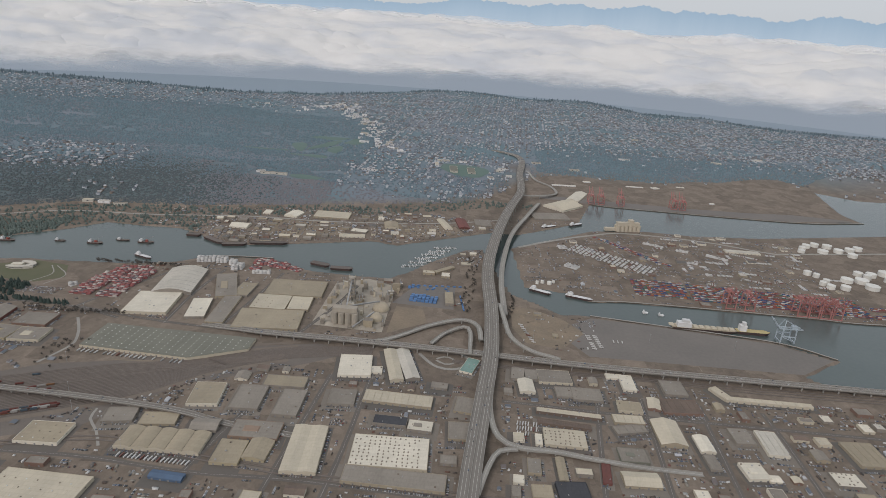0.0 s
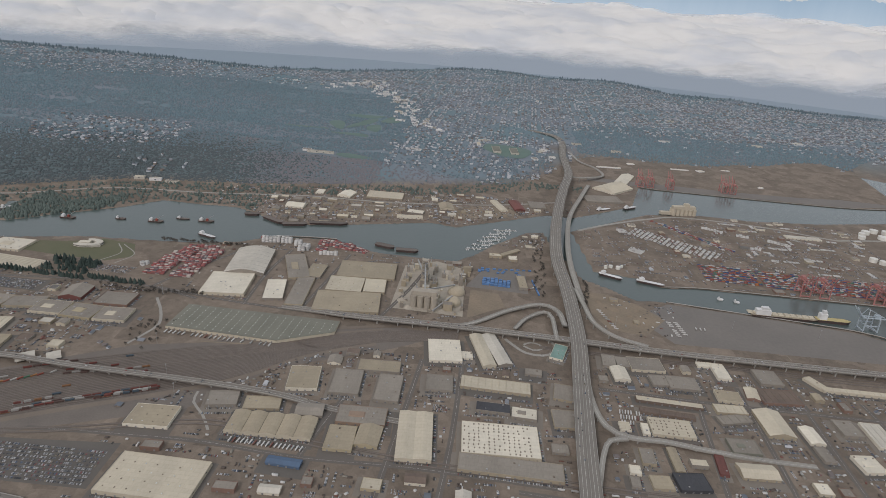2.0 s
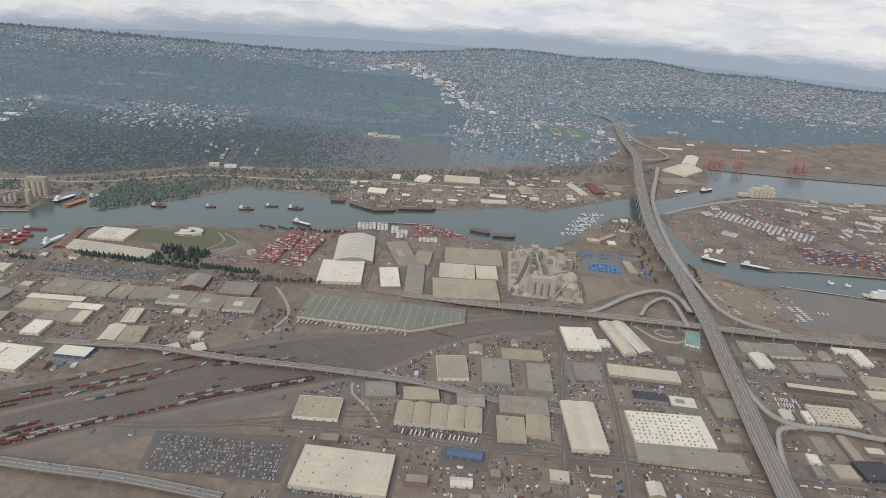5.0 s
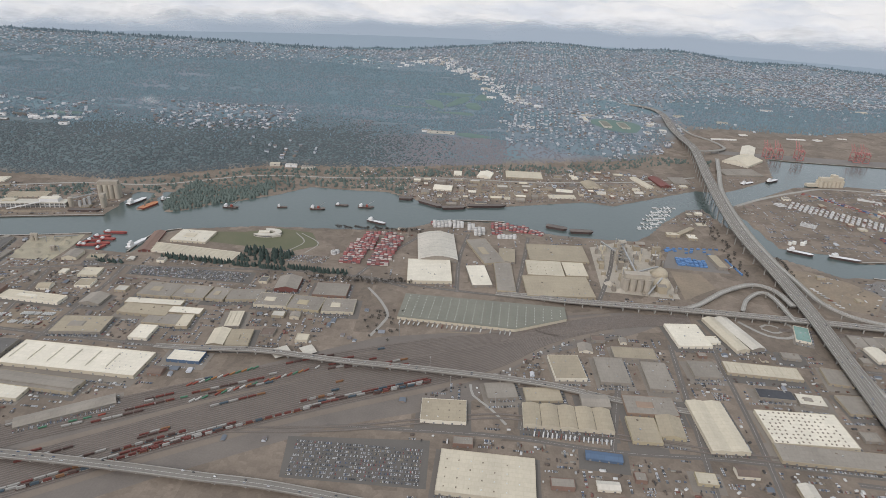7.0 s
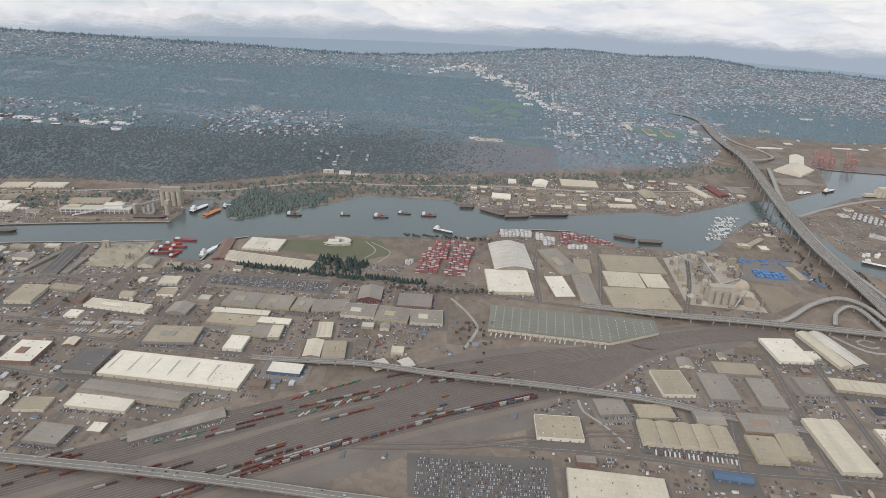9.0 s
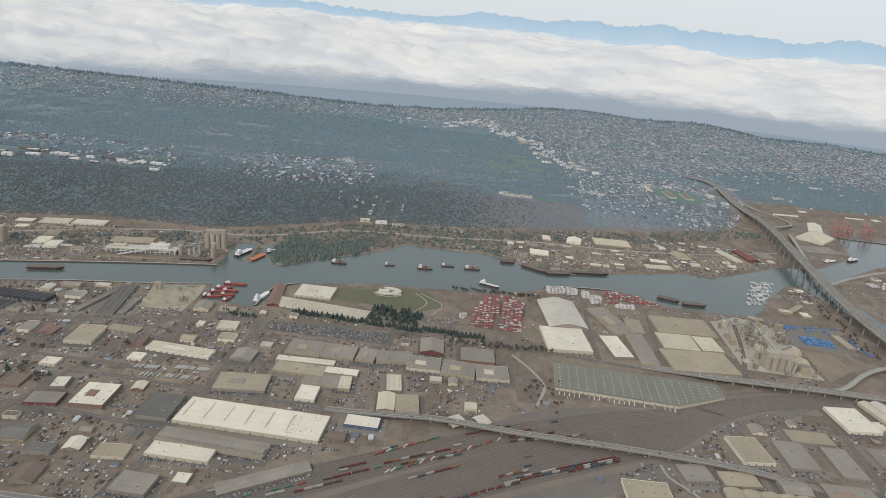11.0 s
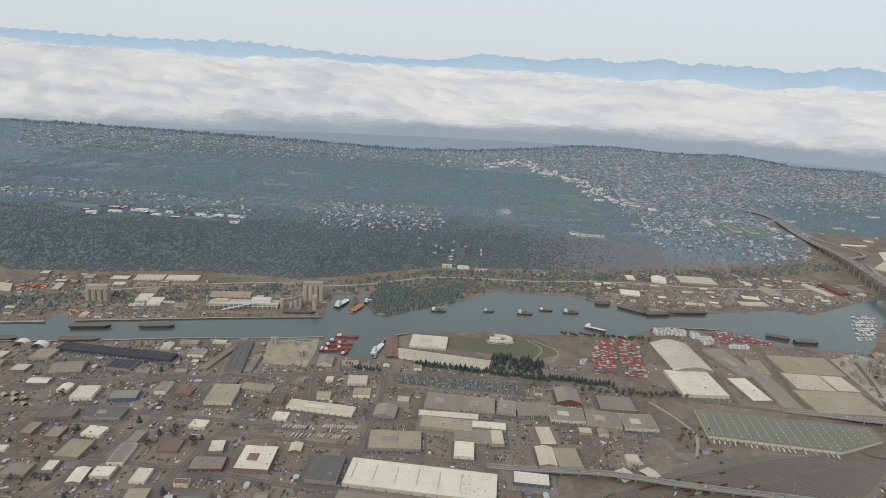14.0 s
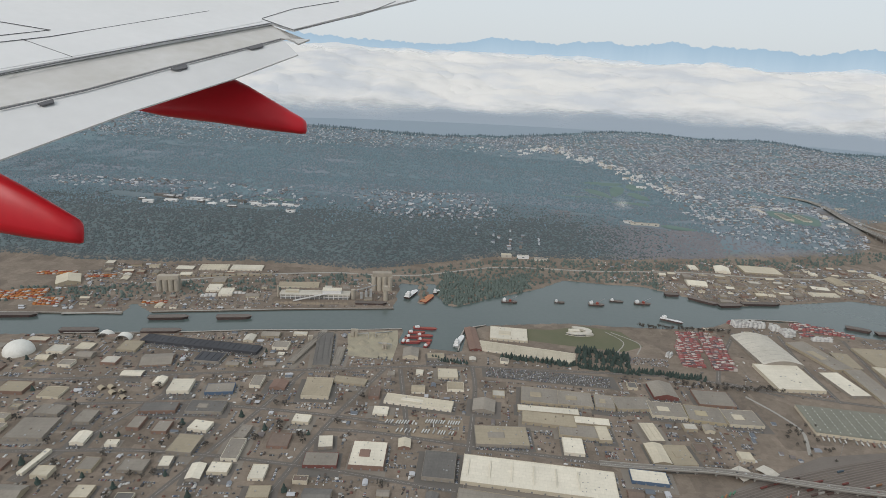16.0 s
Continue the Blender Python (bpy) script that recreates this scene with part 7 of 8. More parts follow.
def marina():
    r = random.Random(9)
    hull = Batch()
    hull.add([(-1.7, -0.5, 0), (0.9, -0.5, 0), (1.8, 0, 0), (0.9, 0.5, 0), (-1.7, 0.5, 0), (-1.8, -0.65, 0.7), (0.9, -0.65, 0.7), (2.1, 0, 0.85), (0.9, 0.65, 0.7), (-1.8, 0.65, 0.7)],
             [(i, (i + 1) % 5, 5 + (i + 1) % 5, 5 + i) for i in range(5)] + [(5, 6, 7, 8, 9)])
    hm = hull.mesh("yacht_hull", M_BOAT)
    cabin = Batch().box(-0.3, 0, 0.7, 1.5, 0.8, 0.5, taper=0.8).mesh("yacht_cabin", M_BOAT)
    for q in range(6):
        x0, y0 = -100 + 6 * q, 676 + 15 * q
        d = thing("pontoon", x0, y0, -0.7, 20, "grey floating marina pontoon", "pontoon", "marina pontoons")
        part("deck", Batch().box(0, 0, 0, 30, 0.9, 0.35, bottom=True), M_PARAPET, d)
        for k in range(13):
            for side in (-1, 1):
                if r.random() < 0.38:
                    continue
                a = radians(20)
                u, v = -14 + 2.3 * k, side * 2.7
                bx, by = x0 + u * math.cos(a) - v * math.sin(a), y0 + u * math.sin(a) + v * math.cos(a)
                if float(water_depth(np.array(bx), np.array(by))) < 2:
                    continue
                t = solid("yacht", hm, bx, by, -1.05, 20 + 90 * side + r.uniform(-4, 4), "small white yacht moored at a pontoon", "boat", "marina yachts")
                part("cabin", cabin, M_BOAT, t)


marina()
# oval offices by the river
def offices():
    t = thing("office_building", -506, 556, 0, 14, "white crescent-shaped office building on the river lawn", "building")
    n, h = 22, 2.4
    arc = [math.radians(-150 + 250 * i / n) for i in range(n + 1)]
    oo = [(15 * math.cos(q), 10 * math.sin(q)) for q in arc]
    ii = [(8.5 * math.cos(q), 4.6 * math.sin(q)) for q in arc]
    loop = oo + ii[::-1]
    m = len(loop)
    part("wall", Batch().add([(x, y, -0.2) for x, y in loop] + [(x, y, h) for x, y in loop], [(i, (i + 1) % m, m + (i + 1) % m, m + i) for i in range(m)]), wall_mat("greywhite"), t)
    part("roof", Batch().add([(x, y, h + 0.05) for x, y in oo] + [(x, y, h + 0.05) for x, y in ii], [(i, i + 1, n + 2 + i, n + 1 + i) for i in range(n)]), roof_mat("greywhite"), t)
    part("window_band", Batch().add([(x * 1.01, y * 1.01, 1.0) for x, y in oo] + [(x * 1.01, y * 1.01, 1.6) for x, y in oo], [(i, i + 1, n + 2 + i, n + 1 + i) for i in range(n)]), M_GLASS, t)
    part("atrium_block", Batch().box(-3, 0, -0.2, 11, 6, 3.1), wall_mat("white"), t)
    part("wing_block", Batch().box(10, -7, -0.2, 9, 4, 2.2, 20), wall_mat("greywhite"), t)
    occupy(-506, 556, 36, 28)


offices()
for k in (0, 3):
    street("garden_path", [(-470 + 6 * k, 520), (-462 + 5 * k, 545), (-478 + 2 * k, 566)], 1.2, M_CONCRETE, "pale curving path across the lawn", line=False)

for x, y, w, d, rot in ((-408, 349, 12, 12, 40), (-390, 355, 9, 11, 40)):
    t = thing("open_canopy", x, y, 0, rot, "low pale canopy roof on posts in a yard", "canopy", "yard canopies")
    gb_ = Batch()
    gable(gb_, w, d, 1.8, 0.8)
    part("roof", gb_, roof_mat("greywhite"), t)
    for sx in (-1, 1):
        for sy in (-1, 1):
            part("post", Batch().box(sx * w * 0.45, sy * d * 0.45, -0.1, 0.25, 0.25, 1.8), M_METAL, t)
    occupy(x, y, w, d, rot)

# blue stacks on the storage yard
br = random.Random(2)
for k in range(46):
    x, y = -86 + 4.2 * (k % 7) + br.uniform(-0.4, 0.4), 576 + 2.6 * (k // 7)
    t = thing("covered_pallet_stack", x, y, 0.06, 5, "stack of goods under blue tarpaulin", "pallet stack", "blue covered stacks")
    part("cover", Batch().box(0, 0, 0, 3.6, 1.9, br.uniform(1.2, 2.2), taper=0.93), M_TARP, t)
for k in range(18):
    x, y = -94 + br.uniform(0, 45), 612 + br.uniform(-6, 5)
    t = thing("covered_pallet_stack", x, y, 0.06, br.uniform(0, 20), "stack of goods under blue tarpaulin", "pallet stack", "blue covered stacks")
    part("cover", Batch().box(0, 0, 0, 3.0, 1.6, br.uniform(1, 1.8), taper=0.93), M_TARP, t)
for k in range(9):
    for x, y in ((-36 + 0.8 * k, 598 - 3.9 * k), (-90 + 6.4 * k, 616 + 1.1 * k)):
        t = thing("covered_pallet_stack", x, y, 0.06, 98 if x > -37 and k < 9 and y < 600 else 8, "stack of goods under blue tarpaulin", "pallet stack", "blue covered stacks")
        part("cover", Batch().box(0, 0, 0, 3.4, 1.6, br.uniform(1.0, 1.8), taper=0.93), M_TARP, t)
occupy(-72, 594, 56, 52)
warehouse(-47, 588, 9, 30, 8, 3.5, "tan", "grey", "flat")
warehouse(-62, 668, 30, 6, 50, 3, "tan", "tan", "gable")
warehouse(-78, 655, 14, 8, 5, 3, "cream", "tan", "units")
warehouse(-58, 652, 10, 12, 5, 3, "white", "tan", "units")

# ---- trees standing singly ----
SPIRES = [spire(5, 8, 40 + k) for k in range(3)]


def conifer(x, y, h, k, group="evergreens on the flats"):
    tr = UNIT_BOX.setdefault("conifer_trunk", Batch().drum(0, 0, -0.1, 0.035, 0.5, 6, top=0.6).mesh("trunk", M_BARK))
    t = solid("conifer", tr, x, y, 0, k * 77 % 360, "dark green conifer with ragged drooping skirts", "tree", group)
    t.scale = (h, h, h)
    v, f = SPIRES[k % 3]
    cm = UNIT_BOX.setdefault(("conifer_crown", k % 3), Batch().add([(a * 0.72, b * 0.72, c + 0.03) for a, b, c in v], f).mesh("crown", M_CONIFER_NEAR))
    place("crown", cm, t, 0, 0, 0)


def broad_crown(seed):
    """A loose crown of many small clumps with gaps between them."""
    r = random.Random(seed)
    b = Batch()
    for k in range(26):
        cv, cf = clump(seed * 50 + k, 0.4)
        a, q, z = r.uniform(0, 6.28), math.sqrt(r.random()) * 0.36, r.uniform(0.32, 0.92)
        q *= 1.15 - 0.6 * abs(z - 0.55)
        s = r.uniform(0.13, 0.22)
        b.add([(q * math.cos(a) + u * s, q * math.sin(a) + v * s, z + (w - 0.5) * s * 0.8) for u, v, w in cv], cf)
    return b


def broad_limbs(seed):
    r = random.Random(seed)
    b = Batch().drum(0, 0, -0.05, 0.03, 0.42, 7, top=0.65)
    for k in range(7):
        a, z = k * 0.9 + r.uniform(-0.2, 0.2), r.uniform(0.28, 0.42)
        b.beam((0, 0, z), (0.3 * math.cos(a), 0.3 * math.sin(a), z + r.uniform(0.2, 0.42)), 0.018)
    return b


def broadleaf(x, y, h, k, group="winter street trees"):
    lm = UNIT_BOX.setdefault(("limbs", k % 3), broad_limbs(k % 3 + 1).mesh("trunk", M_BARK) if ("limbs", k % 3) not in UNIT_BOX else None)
    cm = UNIT_BOX.setdefault(("crown", k % 3), broad_crown(k % 3 + 1).mesh("crown", M_BROADLEAF) if ("crown", k % 3) not in UNIT_BOX else None)
    t = solid("bare_tree", lm, x, y, 0, k * 53 % 360, "leafless brown winter tree with a twiggy crown", "tree", group)
    t.scale = (h, h, h)
    place("crown", cm, t, 0, 0, 0)


tr_ = random.Random(15)
for k in range(90):
    conifer(-577 + 2.0 * k + tr_.uniform(-1, 1), 480 + tr_.uniform(-2.5, 3) + (3 if k > 60 else 0), tr_.uniform(4, 6), k, "evergreen row beside the office park")
for k in range(80):
    conifer(-508 + tr_.uniform(0, 46), 488 + tr_.uniform(0, 28), tr_.uniform(4.5, 7), k, "evergreen grove beside the office park")
for k in range(12):
    conifer(-636 + 2.8 * k, 460 + tr_.uniform(-2, 2), tr_.uniform(3.5, 5), k, "evergreen row beside the slip")
for k in range(40):
    broadleaf(-440 + 2.3 * k + tr_.uniform(-2, 2), 590 + 0.28 * k * 2.3 * 0.4 + tr_.uniform(-4, 1), tr_.uniform(3, 5), k, "riverside trees")

for k in range(46):
    broadleaf(-432 + 2.1 * k + tr_.uniform(-2, 2), 468 + 0.25 * k + tr_.uniform(-5, 5), tr_.uniform(2.6, 4.4), k, "shrubs along the yard road")
for k in range(22):
    broadleaf(tr_.uniform(-362, -332), tr_.uniform(380, 424), tr_.uniform(2.4, 4), k, "shrubs along the yard road")
for k in range(44):
    broadleaf(-27 + tr_.uniform(-7, 5) - 0.06 * k, 562 + 3.6 * k, tr_.uniform(2.6, 4.4), k, "scrub beside the freeway bridge")
for k in range(20):
    broadleaf(17 + tr_.uniform(-3, 4), 556 + 3.0 * k, tr_.uniform(2.4, 4), k, "scrub beside the freeway bridge")

# Wooded river island and banks
def thickets():
    r = np.random.RandomState(15)
    n, m = 16000, 2200
    x = np.concatenate([r.uniform(-1100, 60, n), r.uniform(-664, -520, m)])
    y = np.concatenate([r.uniform(430, 1000, n), r.uniform(586, 722, m)])
    foot = np.interp(x, [-1100, -1000, -850, -690, -600, -450, -200, 0], [490, 530, 600, 690, 760, 800, 890, 1000])
    d = water_depth(x, y)
    isle = (d < -1) & (d > -45) & (x + (y - 590) * 0.2 < -540) & (x > -664)
    edge = (d < -2) & (np.abs(y - foot + 6) < 22)
    i, j = ((x - OX) / CELL).astype(int).clip(0, 999), ((y - OY) / CELL).astype(int).clip(0, 599)
    near = np.arange(n + m) >= n
    edge |= (d < -3) & (x > -700) & (x < -390) & (y < foot + 8) & (y > 600) & (np.abs(y - np.interp(x, [-700, -600, -480, -350], [676, 742, 765, 800])) > 5)
    keep = (isle & near) | (edge & ~near & ~(busy[i, j] & (hill(x, y) < 2)))
    x, y = x[keep], y[keep]
    s = r.uniform(3.2, 5.6, len(x))
    return np.column_stack([x, y, hill(x, y) - 0.4 * s, r.uniform(0, 6, len(x)), s, s, s * r.uniform(0.9, 1.3, len(x))])


bank = thickets()
cv_, cf_ = canopy(77)
scatter("river_thicket", cv_, cf_, bank, (M_THICKET,), "grey-green thicket along the river and bluff foot", "woods")
for b_ in bank:
    occupy(b_[0], b_[1], 3, 3)

# ---- smaller sheds, cars and yard goods between the big roofs ----
fill_rng = random.Random(99)
occupy(-326, 256, 84, 36, 6)
occupy(-534, 453, 114, 24, 4)


def shed(x, y, w, d, rot, h, r):
    """A small workshop with parapet, roof plant and roller doors."""
    roof = r.choice(("grey", "grey", "grey", "tan", "greywhite", "dkgrey", "white", "brown", "cream"))
    wall = r.choice(("grey", "tan", "cream", "white", "brick", "grey"))
    pitched = r.random() < 0.35
    t = thing("workshop", x, y, 0, rot, f"small {WORDS[wall]} workshop with a {'pitched' if pitched else 'flat'} {WORDS[roof]} roof", "workshop", "small workshops on the flats")
    if pitched:
        walls, cover = ring(Batch(), w, d, -0.2, h, 0.2), Batch()
        gable(cover, w, d, h, min(w, d) * 0.16, along=w >= d)
        rise = min(w, d) * 0.16
        for s in (-1, 1):
            walls.add([(s * w / 2, -d / 2, h), (s * w / 2, d / 2, h), (s * w / 2, 0, h + rise)] if w >= d else [(-w / 2, s * d / 2, h), (w / 2, s * d / 2, h), (0, s * d / 2, h + rise)], [(0, 1, 2)])
        part("wall", walls, wall_mat(wall), t)
        part("roof", cover, roof_mat(roof), t)
    else:
        part("wall", ring(Batch(), w, d, -0.2, h + 0.25, 0.2, floor=h - 0.1), wall_mat(wall), t)
        part("roof", Batch().box(0, 0, h - 0.2, w - 0.36, d - 0.36, 0.2), roof_mat(roof), t)
        for k in range(r.randint(0, 2)):
            place("roof_unit", shared_box("roof_unit", 0.6, 0.6, 0.4, M_METAL, 0.9), t, w * r.uniform(-0.38, 0.38), d * r.uniform(-0.38, 0.38), h)
    for k in range(1 + (w > 9)):
        place("roller_door", shared_box("roller_door", 1.1, 0.1, 1.1, M_DOOR), t, -w / 2 + w * (k + 0.5) / (1 + (w > 9)), -d / 2 - 0.03, 0)


def fill_area(x0, x1, y0, y1, rot, chance, sizes, car=0.5, limit=400, loose=False):
    """Walks an area on a turned grid and fills what is free."""
    r = fill_rng
    c, s = math.cos(radians(rot)), math.sin(radians(rot))
    made = 0
    tries = int((x1 - x0) * (y1 - y0) / (13 if loose else 22))
    for _ in range(tries):
        x, y = r.uniform(x0, x1), r.uniform(y0, y1)
        if r.random() < chance and made < limit:
            w, d = r.uniform(*sizes), r.uniform(sizes[0], sizes[1] * 0.8)
            if is_free(x, y, w + 2, d + 2, rot):
                shed(x, y, w, d, rot + r.choice((0, 0, 0, 90)) * 0, r.uniform(1.5, 2.8), r)
                occupy(x, y, w + 2.4, d + 2.4, rot)
                made += 1
        elif not loose and r.random() < 0.7:
            continue
        elif r.random() < car:
            n, along = r.randint(3, 18), r.random() < 0.5
            a = radians(rot + (0 if along else 90))
            if is_free(x, y, n * 0.85 if along else 2, 2 if along else n * 0.85, rot):
                for k in range(n):
                    if r.random() < 0.82:
                        u = (k - n / 2) * 0.82
                        cars.append((x + u * math.cos(a), y + u * math.sin(a), 0.07, a + math.pi / 2 + r.choice((0, math.pi)), 1.42, 0.58, 0.47))
                occupy(x, y, n * 0.8 if along else 1.5, 1.5 if along else n * 0.8, rot)
        else:
            w, d = r.uniform(0.7, 3.4), r.uniform(0.6, 1.7)
            if is_free(x, y, w, d, rot):
                (goods if r.random() < 0.68 else pallets).append((x, y, 0.02, radians(rot + r.choice((0, 90, r.uniform(0, 90)))), w, d, r.uniform(0.3, 1.0)))


fill_area(-1000, -600, 225, 470, 10, 0.4, (8, 21), limit=110)
fill_area(-1000, -600, 225, 470, 10, 0.2, (5, 11), limit=70)
fill_area(-720, -390, 345, 475, 6, 0.22, (6, 14), limit=40)
fill_area(-620, -480, 215, 335, 4, 0.2, (6, 14), limit=22)
fill_area(-300, 0, 250, 425, 5, 0.24, (5, 14), limit=46)
fill_area(14, 330, 295, 462, 5, 0.32, (5, 14), limit=80)
fill_area(-400, -100, 470, 625, 7, 0.06, (5, 10), limit=10)
fill_area(-1060, -690, 480, 640, 16, 0.2, (5, 14), limit=44)
fill_area(-470, 20, 690, 880, 8, 0.26, (5, 14), limit=60)
fill_area(20, 420, 640, 915, 4, 0.1, (6, 12), limit=26, car=0.9)
occupy(190, 540, 170, 70)
fill_area(30, 110, 505, 580, 3, 0.02, (5, 9), limit=2, car=0.2)
fill_area(-1000, -640, 395, 530, 12, 0.25, (5, 13), limit=50)


def car_lots(x0, x1, y0, y1, rot, tries):
    """Parked cars in facing rows wherever a yard is free."""
    r = fill_rng
    c, s = math.cos(radians(rot)), math.sin(radians(rot))
    for _ in range(tries):
        x, y, n, rows = r.uniform(x0, x1), r.uniform(y0, y1), r.randint(7, 20), r.randint(1, 4)
        if is_free(x, y, n * 0.9, rows * 2.3, rot):
            for i in range(rows):
                for k in range(n):
                    if r.random() < 0.8:
                        u, v = (k - n / 2) * 0.86, (i - rows / 2 + 0.5) * 2.2
                        cars.append((x + u * c - v * s, y + u * s + v * c, 0.07, radians(rot + 90) + r.choice((0, math.pi)), 1.42, 0.58, 0.47))
            occupy(x, y, n * 0.9, rows * 2.3, rot)


for lot in ((-1000, -600, 225, 470, 10, 1800), (-720, -390, 345, 475, 6, 1400), (-620, -480, 215, 335, 4, 400), (-300, 0, 225, 425, 5, 1400), (14, 330, 295, 462, 5, 1400), (-1060, -690, 480, 640, 16, 400), (-470, 20, 690, 880, 8, 500), (20, 420, 640, 915, 4, 300)):
    car_lots(*lot)


def car_rows(x0, y0, ux, uy, vx, vy, n, rows, rot):
    for i in range(rows):
        for k in range(n):
            if fill_rng.random() < 0.7:
                cars.append((x0 + ux * k + vx * i, y0 + uy * k + vy * i, 0.08, radians(rot) + fill_rng.choice((0, math.pi)), 1.42, 0.58, 0.47))


car_rows(-586, 442, 0.95, 0.06, -0.15, 2.6, 110, 7, 92)
car_rows(-362, 239, 0.95, 0.07, -0.25, 2.9, 78, 10, 94)
car_rows(-468, 498, 0.95, 0.07, 0.2, 2.7, 44, 6, 95)
car_rows(-316, 478, 0.95, 0.02, 0, 2.4, 20, 2, 92)
car_rows(-104, 1166, 1.5, 0.05, 0, 4, 40, 4, 92)
for area in ((-1000, -600, 225, 470, 10), (-720, -390, 345, 475, 6), (-620, -480, 215, 335, 4), (-300, 0, 250, 425, 5), (14, 330, 295, 462, 5), (-1060, -690, 480, 640, 16), (-470, 20, 690, 880, 8)):
    fill_area(*area, 0.0, (5, 9), car=0.45, loose=True)
for path, width in ((FREEWAY, 13.5), (VIADUCT, 8.5), (OVERPASS, 6.5), (OVERLOW, 7)):
    n_ = sideways(path)
    for i in range(2, len(path) - 2):
        for side in (-1, 1):
            if fill_rng.random() < 0.3:
                off = side * fill_rng.choice((0.14, 0.32)) * width
                d_ = path[i + 1] - path[i]
                cars.append((path[i][0] + n_[i][0] * off, path[i][1] + n_[i][1] * off, path[i][2] + 0.03, math.atan2(d_[1], d_[0]), 1.45, 0.6, 0.5 if fill_rng.random() < 0.85 else 0.95))
scatter("cars", CAR_V, CAR_F, cars, (M_CARS, M_GLASS), "many small parked and driving cars", "cars", CAR_S)
scatter("yard_goods", BOX_V, BOX_F, goods, (M_SCRAP,), "rusty and grey crates and scrap in the yards", "yard goods")
scatter("pale_yard_goods", BOX_V, BOX_F, pallets, (M_TRAILERS,), "pale boxes and small trailers in the yards", "yard goods")

huts = []
for x0_, x1_, y0_, y1_, rot_, n_huts in ((-1000, -600, 225, 470, 10, 900), (-600, 0, 250, 425, 5, 500), (14, 330, 295, 462, 5, 700), (-1060, -690, 400, 640, 14, 1000), (-470, 20, 690, 890, 8, 1500), (20, 420, 640, 915, 4, 50)):
    for _ in range(n_huts):
        x, y = fill_rng.uniform(x0_, x1_), fill_rng.uniform(y0_, y1_)
        w, d = fill_rng.uniform(2.4, 5.5), fill_rng.uniform(2.2, 4.2)
        if is_free(x, y, w, d, rot_):
            huts.append((x, y, 0, radians(rot_ + fill_rng.choice((0, 90)) + fill_rng.uniform(-3, 3)), w, d, fill_rng.uniform(1.2, 2.2)))
            occupy(x, y, w, d, rot_)
scatter("small_huts", HOUSE_V, HOUSE_F, huts, (M_HOUSE_WALL, M_HOUSE_ROOF), "small pale and grey huts between the sheds", "huts", HOUSE_S)

k_ = 0
for _ in range(2600):
    x, y = fill_rng.uniform(-1000, -620), fill_rng.uniform(225, 460)
    if k_ < 170 and is_free(x, y, 3, 3) and (y < 345 or fill_rng.random() < 0.25) and (x < -690 or fill_rng.random() < 0.25):
        (broadleaf if fill_rng.random() < 0.68 else conifer)(x, y, fill_rng.uniform(3.5, 6.0), k_, "trees among the workshops")
        occupy(x, y, 3.5, 3.5)
        k_ += 1


def lamp_mast(x, y, h):
    t = thing("light_mast", x, y, 0, 0, "tall slim grey floodlight mast", "light mast", "yard light masts")
    part("pole", Batch().drum(0, 0, -0.1, 0.14, h, 8, top=0.5), M_METAL, t)
    part("lamp_ring", Batch().drum(0, 0, h - 0.3, 0.5, 0.3, 8), M_METAL, t)


for x, y in ((-300, 352), (-283, 332), (-252, 320), (-226, 300), (-372, 470), (-180, 500), (-330, 390), (-410, 350), (-90, 420), (-545, 470), (40, 520), (150, 540), (230, 545)):
    lamp_mast(x, y, 10)


# ---- quay edges ----
def quay(points, label="dark timber-faced quay edge"):
    path = curve([(x, y, 0.35) for x, y in points], 12)
    t = structure("quay_wall", ribbon(Batch(), path, 0.7, -0.7, thick=3.2), (M_PARAPET,), label, "quay")
    part("fender_face", ribbon(Batch(), path, 0.95, 0.72, lift=-0.25, thick=2.5), M_TIMBER, t)
    part("fender_face", ribbon(Batch(), path, -0.72, -0.95, lift=-0.25, thick=2.5), M_TIMBER, t)


quay([(640, 690), (419, 647), (334, 644), (200, 638), (141, 634), (106, 626)])
quay([(619, 1093), (483, 1054), (212, 1043), (150, 1047)])
quay([(100, 588), (178, 582), (280, 573), (326, 550)])
quay([(-697, 566), (-783, 539), (-871, 508), (-926, 489)])
quay([(-950, 477), (-1010, 462), (-1120, 432)])
quay([(-264, 653), (-300, 648), (-333, 640)])
quay([(-677, 517), (-732, 498), (-807, 477), (-877, 452), (-970, 424)])
quay([(-616, 483), (-617, 530), (-597, 549)])


